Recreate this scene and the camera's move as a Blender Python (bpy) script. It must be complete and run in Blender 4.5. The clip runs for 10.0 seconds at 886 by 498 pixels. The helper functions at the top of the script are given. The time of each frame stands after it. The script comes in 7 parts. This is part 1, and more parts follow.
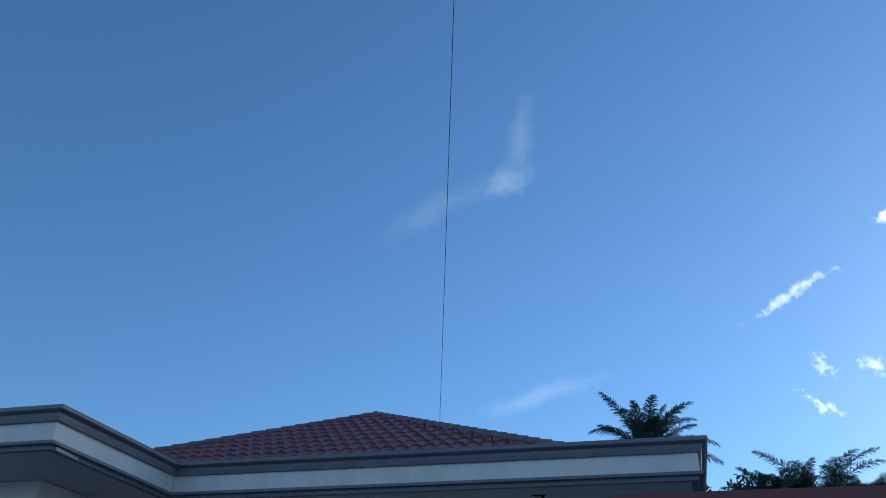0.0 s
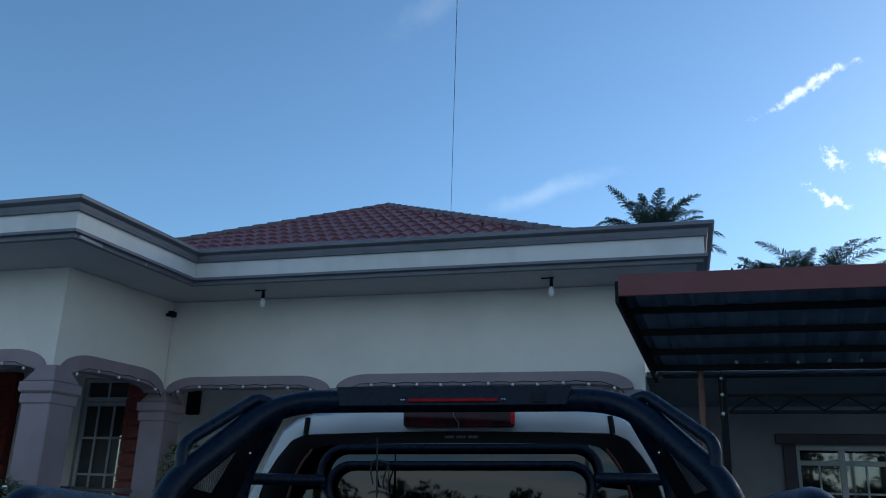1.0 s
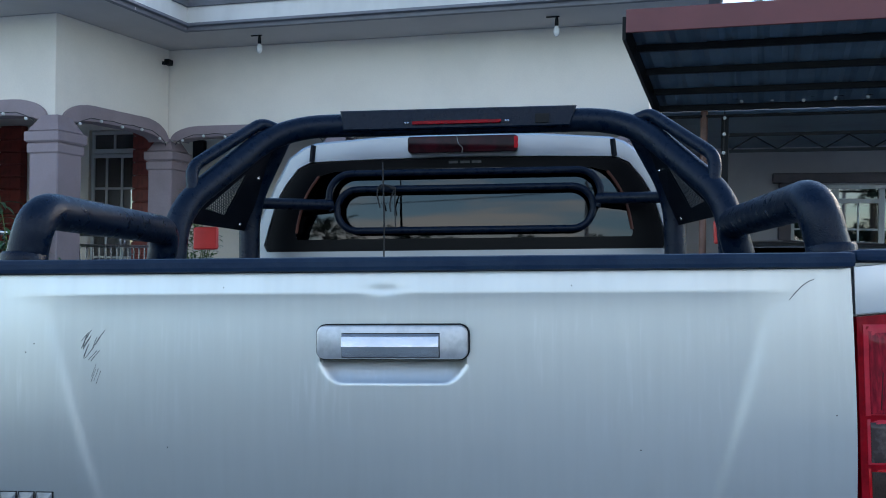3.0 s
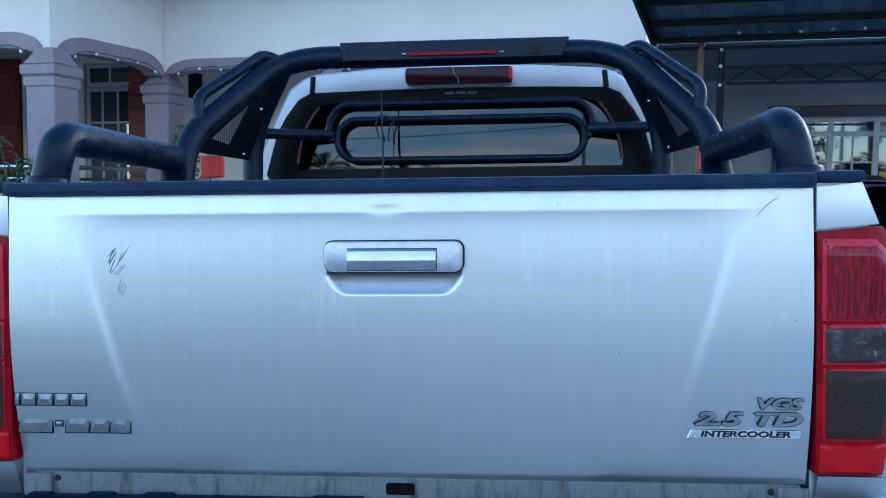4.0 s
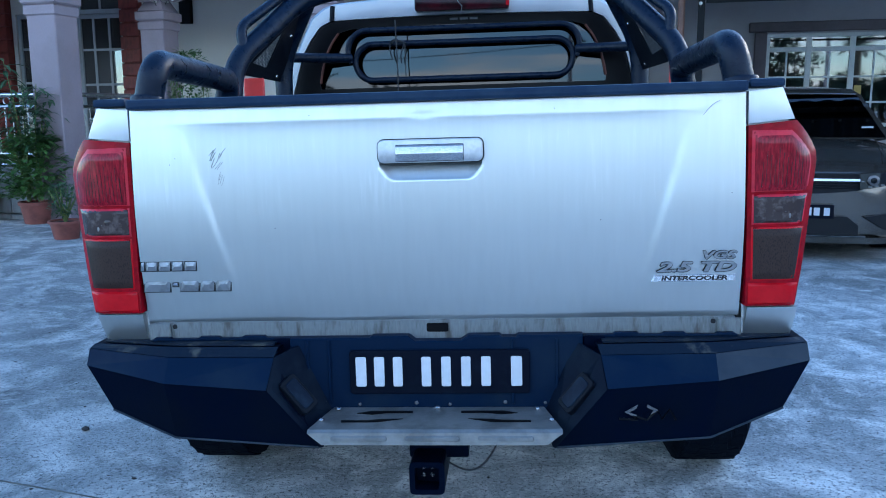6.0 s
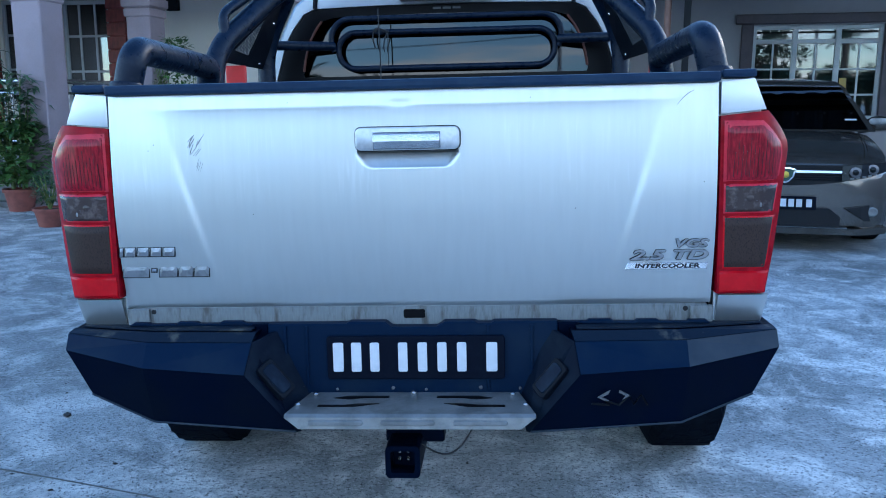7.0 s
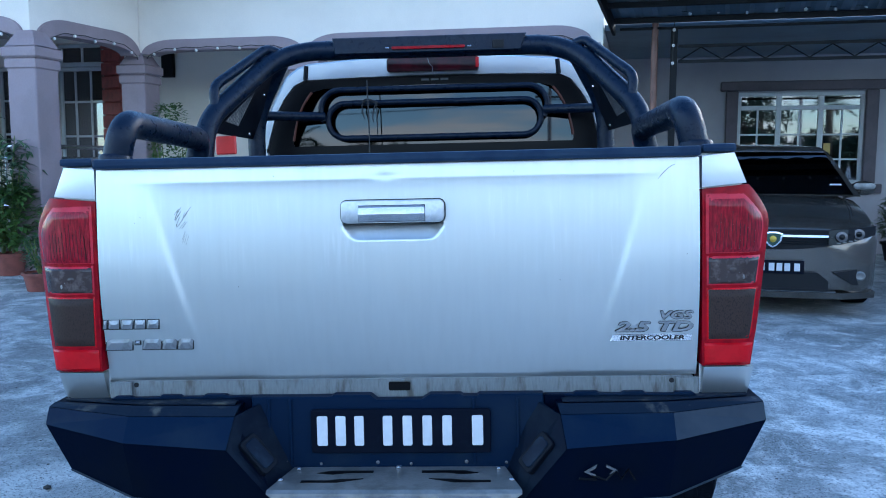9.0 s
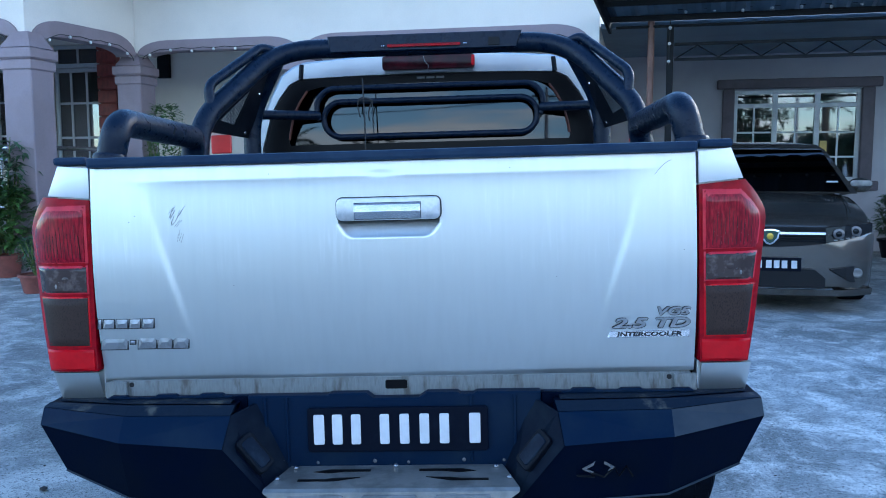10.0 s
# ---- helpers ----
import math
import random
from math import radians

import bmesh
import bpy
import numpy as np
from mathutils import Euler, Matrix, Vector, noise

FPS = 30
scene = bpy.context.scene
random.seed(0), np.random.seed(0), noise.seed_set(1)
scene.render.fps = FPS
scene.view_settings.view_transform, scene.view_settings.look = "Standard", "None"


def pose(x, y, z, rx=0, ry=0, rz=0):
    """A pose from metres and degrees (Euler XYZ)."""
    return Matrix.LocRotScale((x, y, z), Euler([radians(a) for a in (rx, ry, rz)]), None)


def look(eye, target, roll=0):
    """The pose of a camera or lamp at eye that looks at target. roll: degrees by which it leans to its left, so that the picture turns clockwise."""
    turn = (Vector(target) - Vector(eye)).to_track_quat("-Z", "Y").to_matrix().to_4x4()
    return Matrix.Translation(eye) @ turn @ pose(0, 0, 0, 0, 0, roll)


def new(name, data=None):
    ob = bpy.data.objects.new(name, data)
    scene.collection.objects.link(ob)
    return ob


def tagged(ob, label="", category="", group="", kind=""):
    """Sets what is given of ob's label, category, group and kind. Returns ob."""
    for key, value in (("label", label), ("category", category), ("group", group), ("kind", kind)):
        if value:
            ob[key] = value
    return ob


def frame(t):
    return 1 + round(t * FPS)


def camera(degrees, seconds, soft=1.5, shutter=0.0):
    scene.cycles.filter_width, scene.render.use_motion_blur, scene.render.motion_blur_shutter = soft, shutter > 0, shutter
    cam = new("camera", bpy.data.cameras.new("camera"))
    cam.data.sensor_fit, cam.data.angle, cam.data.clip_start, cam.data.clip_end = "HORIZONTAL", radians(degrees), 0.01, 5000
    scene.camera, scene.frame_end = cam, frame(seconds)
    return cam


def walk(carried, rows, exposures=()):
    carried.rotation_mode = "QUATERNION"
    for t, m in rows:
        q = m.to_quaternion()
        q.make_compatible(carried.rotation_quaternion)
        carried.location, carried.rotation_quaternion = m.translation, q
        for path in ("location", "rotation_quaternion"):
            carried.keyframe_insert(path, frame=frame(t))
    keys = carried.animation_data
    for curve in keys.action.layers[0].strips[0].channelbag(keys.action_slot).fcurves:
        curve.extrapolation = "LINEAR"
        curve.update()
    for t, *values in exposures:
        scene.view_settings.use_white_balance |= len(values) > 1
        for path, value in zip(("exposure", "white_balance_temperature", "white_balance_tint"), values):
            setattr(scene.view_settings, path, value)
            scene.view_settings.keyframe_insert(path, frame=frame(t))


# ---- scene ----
cam = camera(56.7, 10.0, soft=1.0)
PATH = [
    (0, (0.203, -1.397, 1.533), (0.043, 0.303, 2.574), 2.2),
    (0.5, (0.205, -1.388, 1.505), (0.044, 0.403, 2.381), 2.3),
    (1, (0.182, -1.352, 1.448), (-0.003, 0.549, 2.042), 1.8),
    (1.5, (0.181, -1.335, 1.41), (-0.018, 0.621, 1.779), 1.4),
    (2, (0.179, -1.329, 1.384), (-0.017, 0.651, 1.59), 1.2),
    (2.5, (0.179, -1.327, 1.365), (-0.013, 0.662, 1.449), 1.0),
    (4, (0.192, -1.455, 1.328), (0.016, 0.532, 1.176), 0.8),
    (4.5, (0.231, -1.62, 1.312), (0.029, 0.352, 1.045), 0.5),
    (5, (0.204, -1.755, 1.309), (-0.013, 0.211, 1.014), -0.2),
    (5.5, (0.133, -1.91, 1.302), (-0.043, 0.057, 0.987), -0.4),
    (7, (0.174, -1.983, 1.292), (0.06, -0.019, 0.934), 0.2),
    (7.5, (0.179, -1.979, 1.295), (0.068, -0.016, 0.931), 0.2),
    (8, (0.186, -1.98, 1.301), (0.08, -0.017, 0.934), 0.1),
    (8.5, (0.191, -1.98, 1.311), (0.089, -0.004, 1.018), 0.1),
    (9, (0.192, -1.983, 1.319), (0.095, 0.003, 1.109), 0.2),
    (9.5, (0.192, -1.976, 1.316), (0.096, 0.011, 1.115), 0.2),
    (10, (0.195, -1.975, 1.311), (0.104, 0.012, 1.101), -0.1),
]
# seconds, stops, kelvin, tint
EXPOSURES = [(0.0, 0.05, 5400, 1), (0.5, -0.05, 5400, 0), (1.0, 0.34, 6150, 2), (1.5, 0.80, 7000, 6), (2.0, 1.33, 7600, 10), (2.5, 1.41, 7300, 10), (2.8, 1.50, 7100, 9), (3.7, 1.98, 5900, 7), (4.5, 2.00, 5700, 6), (5.5, 2.18, 5700, 6), (10.0, 2.25, 5700, 6)]
walk(cam, [(t, look(eye, target, roll)) for t, eye, target, roll in PATH], EXPOSURES)

# ---- world, sun ----
SUN_EL, SUN_AZ = 17.0, 48.0          # degrees above the horizon; clockwise from +y


def build_world():
    world = bpy.data.worlds.new("sky")
    scene.world = world
    world.use_nodes = True
    nt = world.node_tree
    nt.nodes.clear()
    out = nt.nodes.new("ShaderNodeOutputWorld")
    bg = nt.nodes.new("ShaderNodeBackground")
    sky = nt.nodes.new("ShaderNodeTexSky")
    sky.sky_type = 'NISHITA'
    sky.sun_disc = False
    sky.sun_elevation = radians(SUN_EL)
    sky.sun_rotation = radians(SUN_AZ)
    sky.air_density, sky.dust_density, sky.ozone_density = 1.0, 0.35, 4.0
    bg.inputs["Strength"].default_value = 0.15
    tc = nt.nodes.new("ShaderNodeTexCoord")
    # thin torn clouds
    mp = nt.nodes.new("ShaderNodeMapping")
    mp.inputs["Scale"].default_value = (1.0, 1.0, 9.0)
    mp.inputs["Rotation"].default_value = (0.0, radians(4), radians(10))
    nz = nt.nodes.new("ShaderNodeTexNoise")
    nz.inputs["Scale"].default_value = 3.1
    nz.inputs["Detail"].default_value = 5.0
    nz.inputs["Roughness"].default_value = 0.62
    nz.inputs["Distortion"].default_value = 0.5
    rp = nt.nodes.new("ShaderNodeValToRGB")
    rp.color_ramp.elements[0].position, rp.color_ramp.elements[0].color = 0.46, (0, 0, 0, 1)
    rp.color_ramp.elements[1].position, rp.color_ramp.elements[1].color = 0.62, (1, 1, 1, 1)
    mix = nt.nodes.new("ShaderNodeMix")
    mix.data_type = 'RGBA'
    mix.inputs[7].default_value = (8.6, 8.4, 8.4, 1)
    mul = nt.nodes.new("ShaderNodeMath")
    mul.operation = 'MULTIPLY'
    mul.inputs[1].default_value = 0.95
    nt.links.new(tc.outputs["Generated"], mp.inputs["Vector"])
    nt.links.new(mp.outputs[0], nz.inputs["Vector"])
    nt.links.new(nz.outputs[0], rp.inputs[0])
    nt.links.new(rp.outputs[0], mul.inputs[0])
    # the broken cloud is a bank that lies low over the street side of the sky
    sep = nt.nodes.new("ShaderNodeSeparateXYZ")
    nt.links.new(tc.outputs["Generated"], sep.inputs[0])
    side = nt.nodes.new("ShaderNodeMapRange")
    side.interpolation_type = 'SMOOTHSTEP'
    side.inputs[1].default_value, side.inputs[2].default_value = 0.35, -0.25
    nt.links.new(sep.outputs[1], side.inputs[0])
    both = nt.nodes.new("ShaderNodeMath")
    both.operation = 'MULTIPLY'
    low = nt.nodes.new("ShaderNodeMapRange")
    low.interpolation_type = 'SMOOTHSTEP'
    low.inputs[1].default_value, low.inputs[2].default_value = 0.72, 0.30
    nt.links.new(sep.outputs[2], low.inputs[0])
    bank = nt.nodes.new("ShaderNodeMath")
    bank.operation = 'MULTIPLY'
    nt.links.new(side.outputs[0], bank.inputs[0])
    nt.links.new(low.outputs[0], bank.inputs[1])
    nt.links.new(mul.outputs[0], both.inputs[0])
    nt.links.new(bank.outputs[0], both.inputs[1])
    first = nt.nodes.new("ShaderNodeMix")
    first.data_type = 'RGBA'
    first.inputs[7].default_value = (5.6, 5.7, 5.9, 1)
    nt.links.new(both.outputs[0], first.inputs[0])
    nt.links.new(sky.outputs[0], first.inputs[6])
    start = nt.nodes.new("ShaderNodeValue")
    start.outputs[0].default_value = 0.0
    fac = start.outputs[0]
    # single torn wisps: direction, long axis, half length, half width, noise scale, gain
    for d, axis, la, lb, scale, gain in (((-0.007, 0.806, 0.592), (0.86, -0.29, 0.41), 0.040, 0.024, 22.0, 0.15), ((0.014, 0.775, 0.632), (0.32, -0.60, 0.73), 0.062, 0.018, 20.0, 0.07),
                                         ((-0.077, 0.825, 0.560), (0.90, -0.19, 0.40), 0.100, 0.020, 14.0, 0.05), ((0.315, 0.836, 0.449), (0.81, -0.48, 0.33), 0.060, 0.0085, 36.0, 0.6),
                                         ((0.030, 0.932, 0.360), (0.95, -0.14, 0.27), 0.085, 0.014, 14.0, 0.11), ((0.342, 0.862, 0.375), (0.73, 0.01, -0.68), 0.020, 0.010, 95.0, 0.5),
                                         ((0.338, 0.879, 0.334), (0.82, -0.12, -0.56), 0.034, 0.007, 90.0, 0.55), ((0.388, 0.847, 0.363), (0.70, -0.02, -0.71), 0.024, 0.011, 60.0, 0.7),
                                         ((0.402, 0.765, 0.504), (0.76, -0.59, 0.28), 0.014, 0.009, 40.0, 1.0)):
        v = Vector(d).normalized()
        veil = gain < 0.2          # thin veils are softer and less torn
        e1 = Vector(axis)
        e1 = (e1 - v * e1.dot(v)).normalized()
        e2 = v.cross(e1)
        nrm = nt.nodes.new("ShaderNodeVectorMath")
        nrm.operation = 'NORMALIZE'
        nt.links.new(tc.outputs["Generated"], nrm.inputs[0])
        sub = nt.nodes.new("ShaderNodeVectorMath")
        sub.operation = 'SUBTRACT'
        sub.inputs[1].default_value = v
        nt.links.new(nrm.outputs[0], sub.inputs[0])
        warp = nt.nodes.new("ShaderNodeTexNoise")
        warp.inputs["Scale"].default_value, warp.inputs["Detail"].default_value = scale * 0.6, 5.0
        nt.links.new(nrm.outputs[0], warp.inputs["Vector"])
        coords = []
        for e, length in ((e1, la), (e2, lb)):
            dot = nt.nodes.new("ShaderNodeVectorMath")
            dot.operation = 'DOT_PRODUCT'
            dot.inputs[1].default_value = e / length
            nt.links.new(sub.outputs[0], dot.inputs[0])
            coords.append(dot.outputs["Value"])
        bend = nt.nodes.new("ShaderNodeMath")
        bend.operation = 'MULTIPLY_ADD'
        bend.inputs[1].default_value = 2.4 if veil else 4.5
        bend.inputs[2].default_value = -1.2 if veil else -2.25
        nt.links.new(warp.outputs[0], bend.inputs[0])
        shifted = nt.nodes.new("ShaderNodeMath")
        shifted.operation = 'ADD'
        nt.links.new(coords[1], shifted.inputs[0])
        nt.links.new(bend.outputs[0], shifted.inputs[1])
        comb = nt.nodes.new("ShaderNodeCombineXYZ")
        nt.links.new(coords[0], comb.inputs[0])
        nt.links.new(shifted.outputs[0], comb.inputs[1])
        leng = nt.nodes.new("ShaderNodeVectorMath")
        leng.operation = 'LENGTH'
        nt.links.new(comb.outputs[0], leng.inputs[0])
        n2 = nt.nodes.new("ShaderNodeTexNoise")
        n2.inputs["Scale"].default_value, n2.inputs["Detail"].default_value, n2.inputs["Roughness"].default_value = scale * 2.2, 6.0, 0.65
        nt.links.new(nrm.outputs[0], n2.inputs["Vector"])
        frac = nt.nodes.new("ShaderNodeMath")
        frac.operation = 'MULTIPLY_ADD'
        frac.inputs[1].default_value = 1.5 if veil else 2.6
        frac.inputs[2].default_value = -0.75 if veil else -1.0
        nt.links.new(n2.outputs[0], frac.inputs[0])
        add = nt.nodes.new("ShaderNodeMath")
        add.operation = 'ADD'
        nt.links.new(leng.outputs["Value"], add.inputs[0])
        nt.links.new(frac.outputs[0], add.inputs[1])
        r2 = nt.nodes.new("ShaderNodeMapRange")
        r2.interpolation_type = 'SMOOTHSTEP'
        r2.inputs[1].default_value, r2.inputs[2].default_value = (-0.1, 1.2) if veil else (0.25, 1.25)
        r2.inputs[3].default_value, r2.inputs[4].default_value = gain, 0.0
        nt.links.new(add.outputs[0], r2.inputs[0])
        mx = nt.nodes.new("ShaderNodeMath")
        mx.operation = 'MAXIMUM'
        nt.links.new(fac, mx.inputs[0])
        nt.links.new(r2.outputs[0], mx.inputs[1])
        fac = mx.outputs[0]
    nt.links.new(fac, mix.inputs[0])
    nt.links.new(first.outputs[2], mix.inputs[6])
    nt.links.new(mix.outputs[2], bg.inputs["Color"])
    nt.links.new(bg.outputs[0], out.inputs[0])


build_world()
sun_dir = Vector((math.sin(radians(SUN_AZ)) * math.cos(radians(SUN_EL)), math.cos(radians(SUN_AZ)) * math.cos(radians(SUN_EL)), math.sin(radians(SUN_EL))))
sun = new("sun", bpy.data.lights.new("sun", 'SUN'))
sun.data.energy, sun.data.angle, sun.data.color = 0.42, radians(14), (1.0, 0.86, 0.72)
sun.matrix_world = look(sun_dir * 60, (0, 0, 0))

# ---- materials ----


def material(name, base, rough=0.6, metal=0.0, var=0.0, scale=6.0, bump=0.0, bump_scale=40.0, second=None, coat=0.0, mask=(0.45, 0.62),
             stretch=(1, 1, 1), fine=0.0, spec=0.5, rough_var=0.0, detail=6.0):
    """Principled surface: base colour mixed to a second colour by large noise, a fine grain, gloss variation and bump."""
    m = bpy.data.materials.new(name)
    m.use_nodes = True
    nt = m.node_tree
    b = nt.nodes["Principled BSDF"]
    b.inputs["Roughness"].default_value = rough
    b.inputs["Metallic"].default_value = metal
    b.inputs["Specular IOR Level"].default_value = spec
    if coat:
        b.inputs["Coat Weight"].default_value = coat
        b.inputs["Coat Roughness"].default_value = 0.08
    tc = nt.nodes.new("ShaderNodeTexCoord")
    mp = nt.nodes.new("ShaderNodeMapping")
    mp.inputs["Scale"].default_value = stretch
    nt.links.new(tc.outputs["Object"], mp.inputs[0])
    nz = nt.nodes.new("ShaderNodeTexNoise")
    nz.inputs["Scale"].default_value, nz.inputs["Detail"].default_value, nz.inputs["Roughness"].default_value = scale, detail, 0.6
    nt.links.new(mp.outputs[0], nz.inputs["Vector"])
    ramp = nt.nodes.new("ShaderNodeMapRange")
    ramp.inputs[1].default_value, ramp.inputs[2].default_value = mask
    nt.links.new(nz.outputs[0], ramp.inputs[0])
    mix = nt.nodes.new("ShaderNodeMix")
    mix.data_type = 'RGBA'
    second = second or tuple(c * (1 - var) for c in base)
    mix.inputs[6].default_value, mix.inputs[7].default_value = (*base, 1), (*second, 1)
    nt.links.new(ramp.outputs[0], mix.inputs[0])
    col = mix.outputs[2]
    if fine:
        n3 = nt.nodes.new("ShaderNodeTexNoise")
        n3.inputs["Scale"].default_value, n3.inputs["Detail"].default_value = bump_scale, 3.0
        nt.links.new(mp.outputs[0], n3.inputs["Vector"])
        mr = nt.nodes.new("ShaderNodeMapRange")
        mr.inputs[1].default_value, mr.inputs[2].default_value = 0.3, 0.7
        mr.inputs[3].default_value, mr.inputs[4].default_value = 1 - fine, 1 + fine
        nt.links.new(n3.outputs[0], mr.inputs[0])
        vm = nt.nodes.new("ShaderNodeVectorMath")
        vm.operation = 'SCALE'
        nt.links.new(col, vm.inputs[0])
        nt.links.new(mr.outputs[0], vm.inputs["Scale"])
        col = vm.outputs[0]
    nt.links.new(col, b.inputs["Base Color"])
    if rough_var:
        rr = nt.nodes.new("ShaderNodeMapRange")
        rr.inputs[1].default_value, rr.inputs[2].default_value = 0.35, 0.65
        rr.inputs[3].default_value, rr.inputs[4].default_value = max(0.02, rough - rough_var), min(1, rough + rough_var)
        nt.links.new(nz.outputs[0], rr.inputs[0])
        nt.links.new(rr.outputs[0], b.inputs["Roughness"])
    if bump:
        n2 = nt.nodes.new("ShaderNodeTexNoise")
        n2.inputs["Scale"].default_value, n2.inputs["Detail"].default_value = bump_scale, 5.0
        nt.links.new(mp.outputs[0], n2.inputs["Vector"])
        bp = nt.nodes.new("ShaderNodeBump")
        bp.inputs["Strength"].default_value, bp.inputs["Distance"].default_value = bump, 0.01
        nt.links.new(n2.outputs[0], bp.inputs["Height"])
        nt.links.new(bp.outputs[0], b.inputs["Normal"])
    return m


def glass_material(name, tint, rough=0.02, alpha=0.25):
    """Dark tinted glass: part see-through, part mirror by its own gloss."""
    m = bpy.data.materials.new(name)
    m.use_nodes = True
    nt = m.node_tree
    nt.nodes.clear()
    out = nt.nodes.new("ShaderNodeOutputMaterial")
    gl = nt.nodes.new("ShaderNodeBsdfGlossy")
    gl.inputs["Roughness"].default_value = rough
    gl.inputs["Color"].default_value = (0.66, 0.68, 0.70, 1)
    tr = nt.nodes.new("ShaderNodeBsdfTransparent")
    tr.inputs["Color"].default_value = (*tint, 1)
    fr = nt.nodes.new("ShaderNodeFresnel")
    fr.inputs["IOR"].default_value = 1.5
    mr = nt.nodes.new("ShaderNodeMapRange")
    mr.inputs[1].default_value, mr.inputs[2].default_value = 0.0, 1.0
    mr.inputs[3].default_value, mr.inputs[4].default_value = alpha, 1.0
    mix = nt.nodes.new("ShaderNodeMixShader")
    nt.links.new(fr.outputs[0], mr.inputs[0])
    nt.links.new(mr.outputs[0], mix.inputs[0])
    nt.links.new(tr.outputs[0], mix.inputs[1])
    nt.links.new(gl.outputs[0], mix.inputs[2])
    nt.links.new(mix.outputs[0], out.inputs[0])
    return m


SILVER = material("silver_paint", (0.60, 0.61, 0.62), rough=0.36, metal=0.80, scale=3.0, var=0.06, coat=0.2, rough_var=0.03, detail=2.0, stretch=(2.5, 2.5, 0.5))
# Truck silver darkened: the cab's shade and dark reflections are in this colour.
SHADED_CAB_SILVER = material("shaded_cab_silver", (0.34, 0.35, 0.365), rough=0.34, metal=0.80, scale=3.0, var=0.06, coat=0.2, detail=2.0)
BLACK_TUBE = material("black_powder_coat", (0.0018, 0.0072, 0.020), rough=0.34, spec=0.20, second=(0.019, 0.027, 0.040), scale=34, bump=0.16, bump_scale=300, mask=(0.54, 0.80), rough_var=0.12, detail=10)
BLACK_PLASTIC = material("black_plastic", (0.0016, 0.003, 0.0065), rough=0.5, spec=0.12, second=(0.004, 0.006, 0.010), scale=12, bump=0.06, bump_scale=220)
CAP_PLASTIC = material("navy_black_cap", (0.006, 0.019, 0.046), rough=0.45, spec=0.15, second=(0.012, 0.028, 0.056), scale=14, bump=0.08, bump_scale=240)
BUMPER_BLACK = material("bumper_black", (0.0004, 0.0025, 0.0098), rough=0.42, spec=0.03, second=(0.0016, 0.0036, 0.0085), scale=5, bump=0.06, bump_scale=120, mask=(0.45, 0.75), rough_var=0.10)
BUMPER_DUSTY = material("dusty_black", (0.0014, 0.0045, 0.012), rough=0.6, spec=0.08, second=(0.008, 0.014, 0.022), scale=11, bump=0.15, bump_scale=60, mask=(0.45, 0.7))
GATE_SILVER = material("streaked_silver_paint", (0.55, 0.562, 0.55), rough=0.34, metal=0.92, scale=55.0, var=0.035, mask=(0.35, 0.75), coat=0.12, rough_var=0.02, stretch=(1, 1, 0.05), detail=1.5)


def drip_streaks(mat, z0, z1):
    """Dried rain drips: thin pale upright streaks in one band of height."""
    nt = mat.node_tree
    b = nt.nodes["Principled BSDF"]
    tc = nt.nodes.new("ShaderNodeTexCoord")
    mp = nt.nodes.new("ShaderNodeMapping")
    mp.inputs["Scale"].default_value = (1, 1, 0.06)
    nz = nt.nodes.new("ShaderNodeTexNoise")
    nz.inputs["Scale"].default_value, nz.inputs["Detail"].default_value = 130, 3.0
    big = nt.nodes.new("ShaderNodeTexNoise")
    big.inputs["Scale"].default_value, big.inputs["Detail"].default_value = 7, 3.0
    nt.links.new(tc.outputs["Object"], mp.inputs[0])
    nt.links.new(mp.outputs[0], nz.inputs["Vector"])
    nt.links.new(tc.outputs["Object"], big.inputs["Vector"])
    sep = nt.nodes.new("ShaderNodeSeparateXYZ")
    nt.links.new(tc.outputs["Object"], sep.inputs[0])
    factors = []
    for src, a, c in ((nz.outputs[0], 0.48, 0.82), (big.outputs[0], 0.36, 0.70), (sep.outputs[2], z0, z0 + 0.10), (sep.outputs[2], z1, z1 - 0.05)):
        r = nt.nodes.new("ShaderNodeMapRange")
        r.interpolation_type = 'SMOOTHSTEP'
        r.inputs[1].default_value, r.inputs[2].default_value = a, c
        nt.links.new(src, r.inputs[0])
        factors.append(r.outputs[0])
    out = factors[0]
    for f in factors[1:]:
        m = nt.nodes.new("ShaderNodeMath")
        m.operation = 'MULTIPLY'
        nt.links.new(out, m.inputs[0])
        nt.links.new(f, m.inputs[1])
        out = m.outputs[0]
    mix = nt.nodes.new("ShaderNodeMix")
    mix.data_type = 'RGBA'
    old = b.inputs["Base Color"].links[0].from_socket
    nt.links.new(old, mix.inputs[6])
    mix.inputs[7].default_value = (0.62, 0.63, 0.63, 1)
    nt.links.new(out, mix.inputs[0])
    nt.links.new(mix.outputs[2], b.inputs["Base Color"])


drip_streaks(GATE_SILVER, 0.98, 1.235)
# Lighter navy copy of the bumper black: paints sky reflection on the upper folds.
BUMPER_BAND = material("lightened_navy_black", (0.0010, 0.0085, 0.026), rough=0.45, spec=0.08, second=(0.007, 0.016, 0.031), scale=4, mask=(0.52, 0.72), bump=0.05, bump_scale=140)
DARK_LENS = material("dark_lamp_lens", (0.002, 0.006, 0.015), rough=0.3, spec=0.10, second=(0.010, 0.018, 0.030), scale=34)
GLASS_BLACK = material("black_glass_border", (0.002, 0.002, 0.003), rough=0.3, spec=0.12, var=0.2)
SHELF_WORN = material("worn_bumper_top", (0.004, 0.010, 0.021), rough=0.55, spec=0.12, second=(0.060, 0.062, 0.058), scale=11, mask=(0.60, 0.68), bump=0.2, bump_scale=50)
SCUFF = material("grey_scuff", (0.10, 0.10, 0.105), rough=0.7, var=0.3, scale=60)
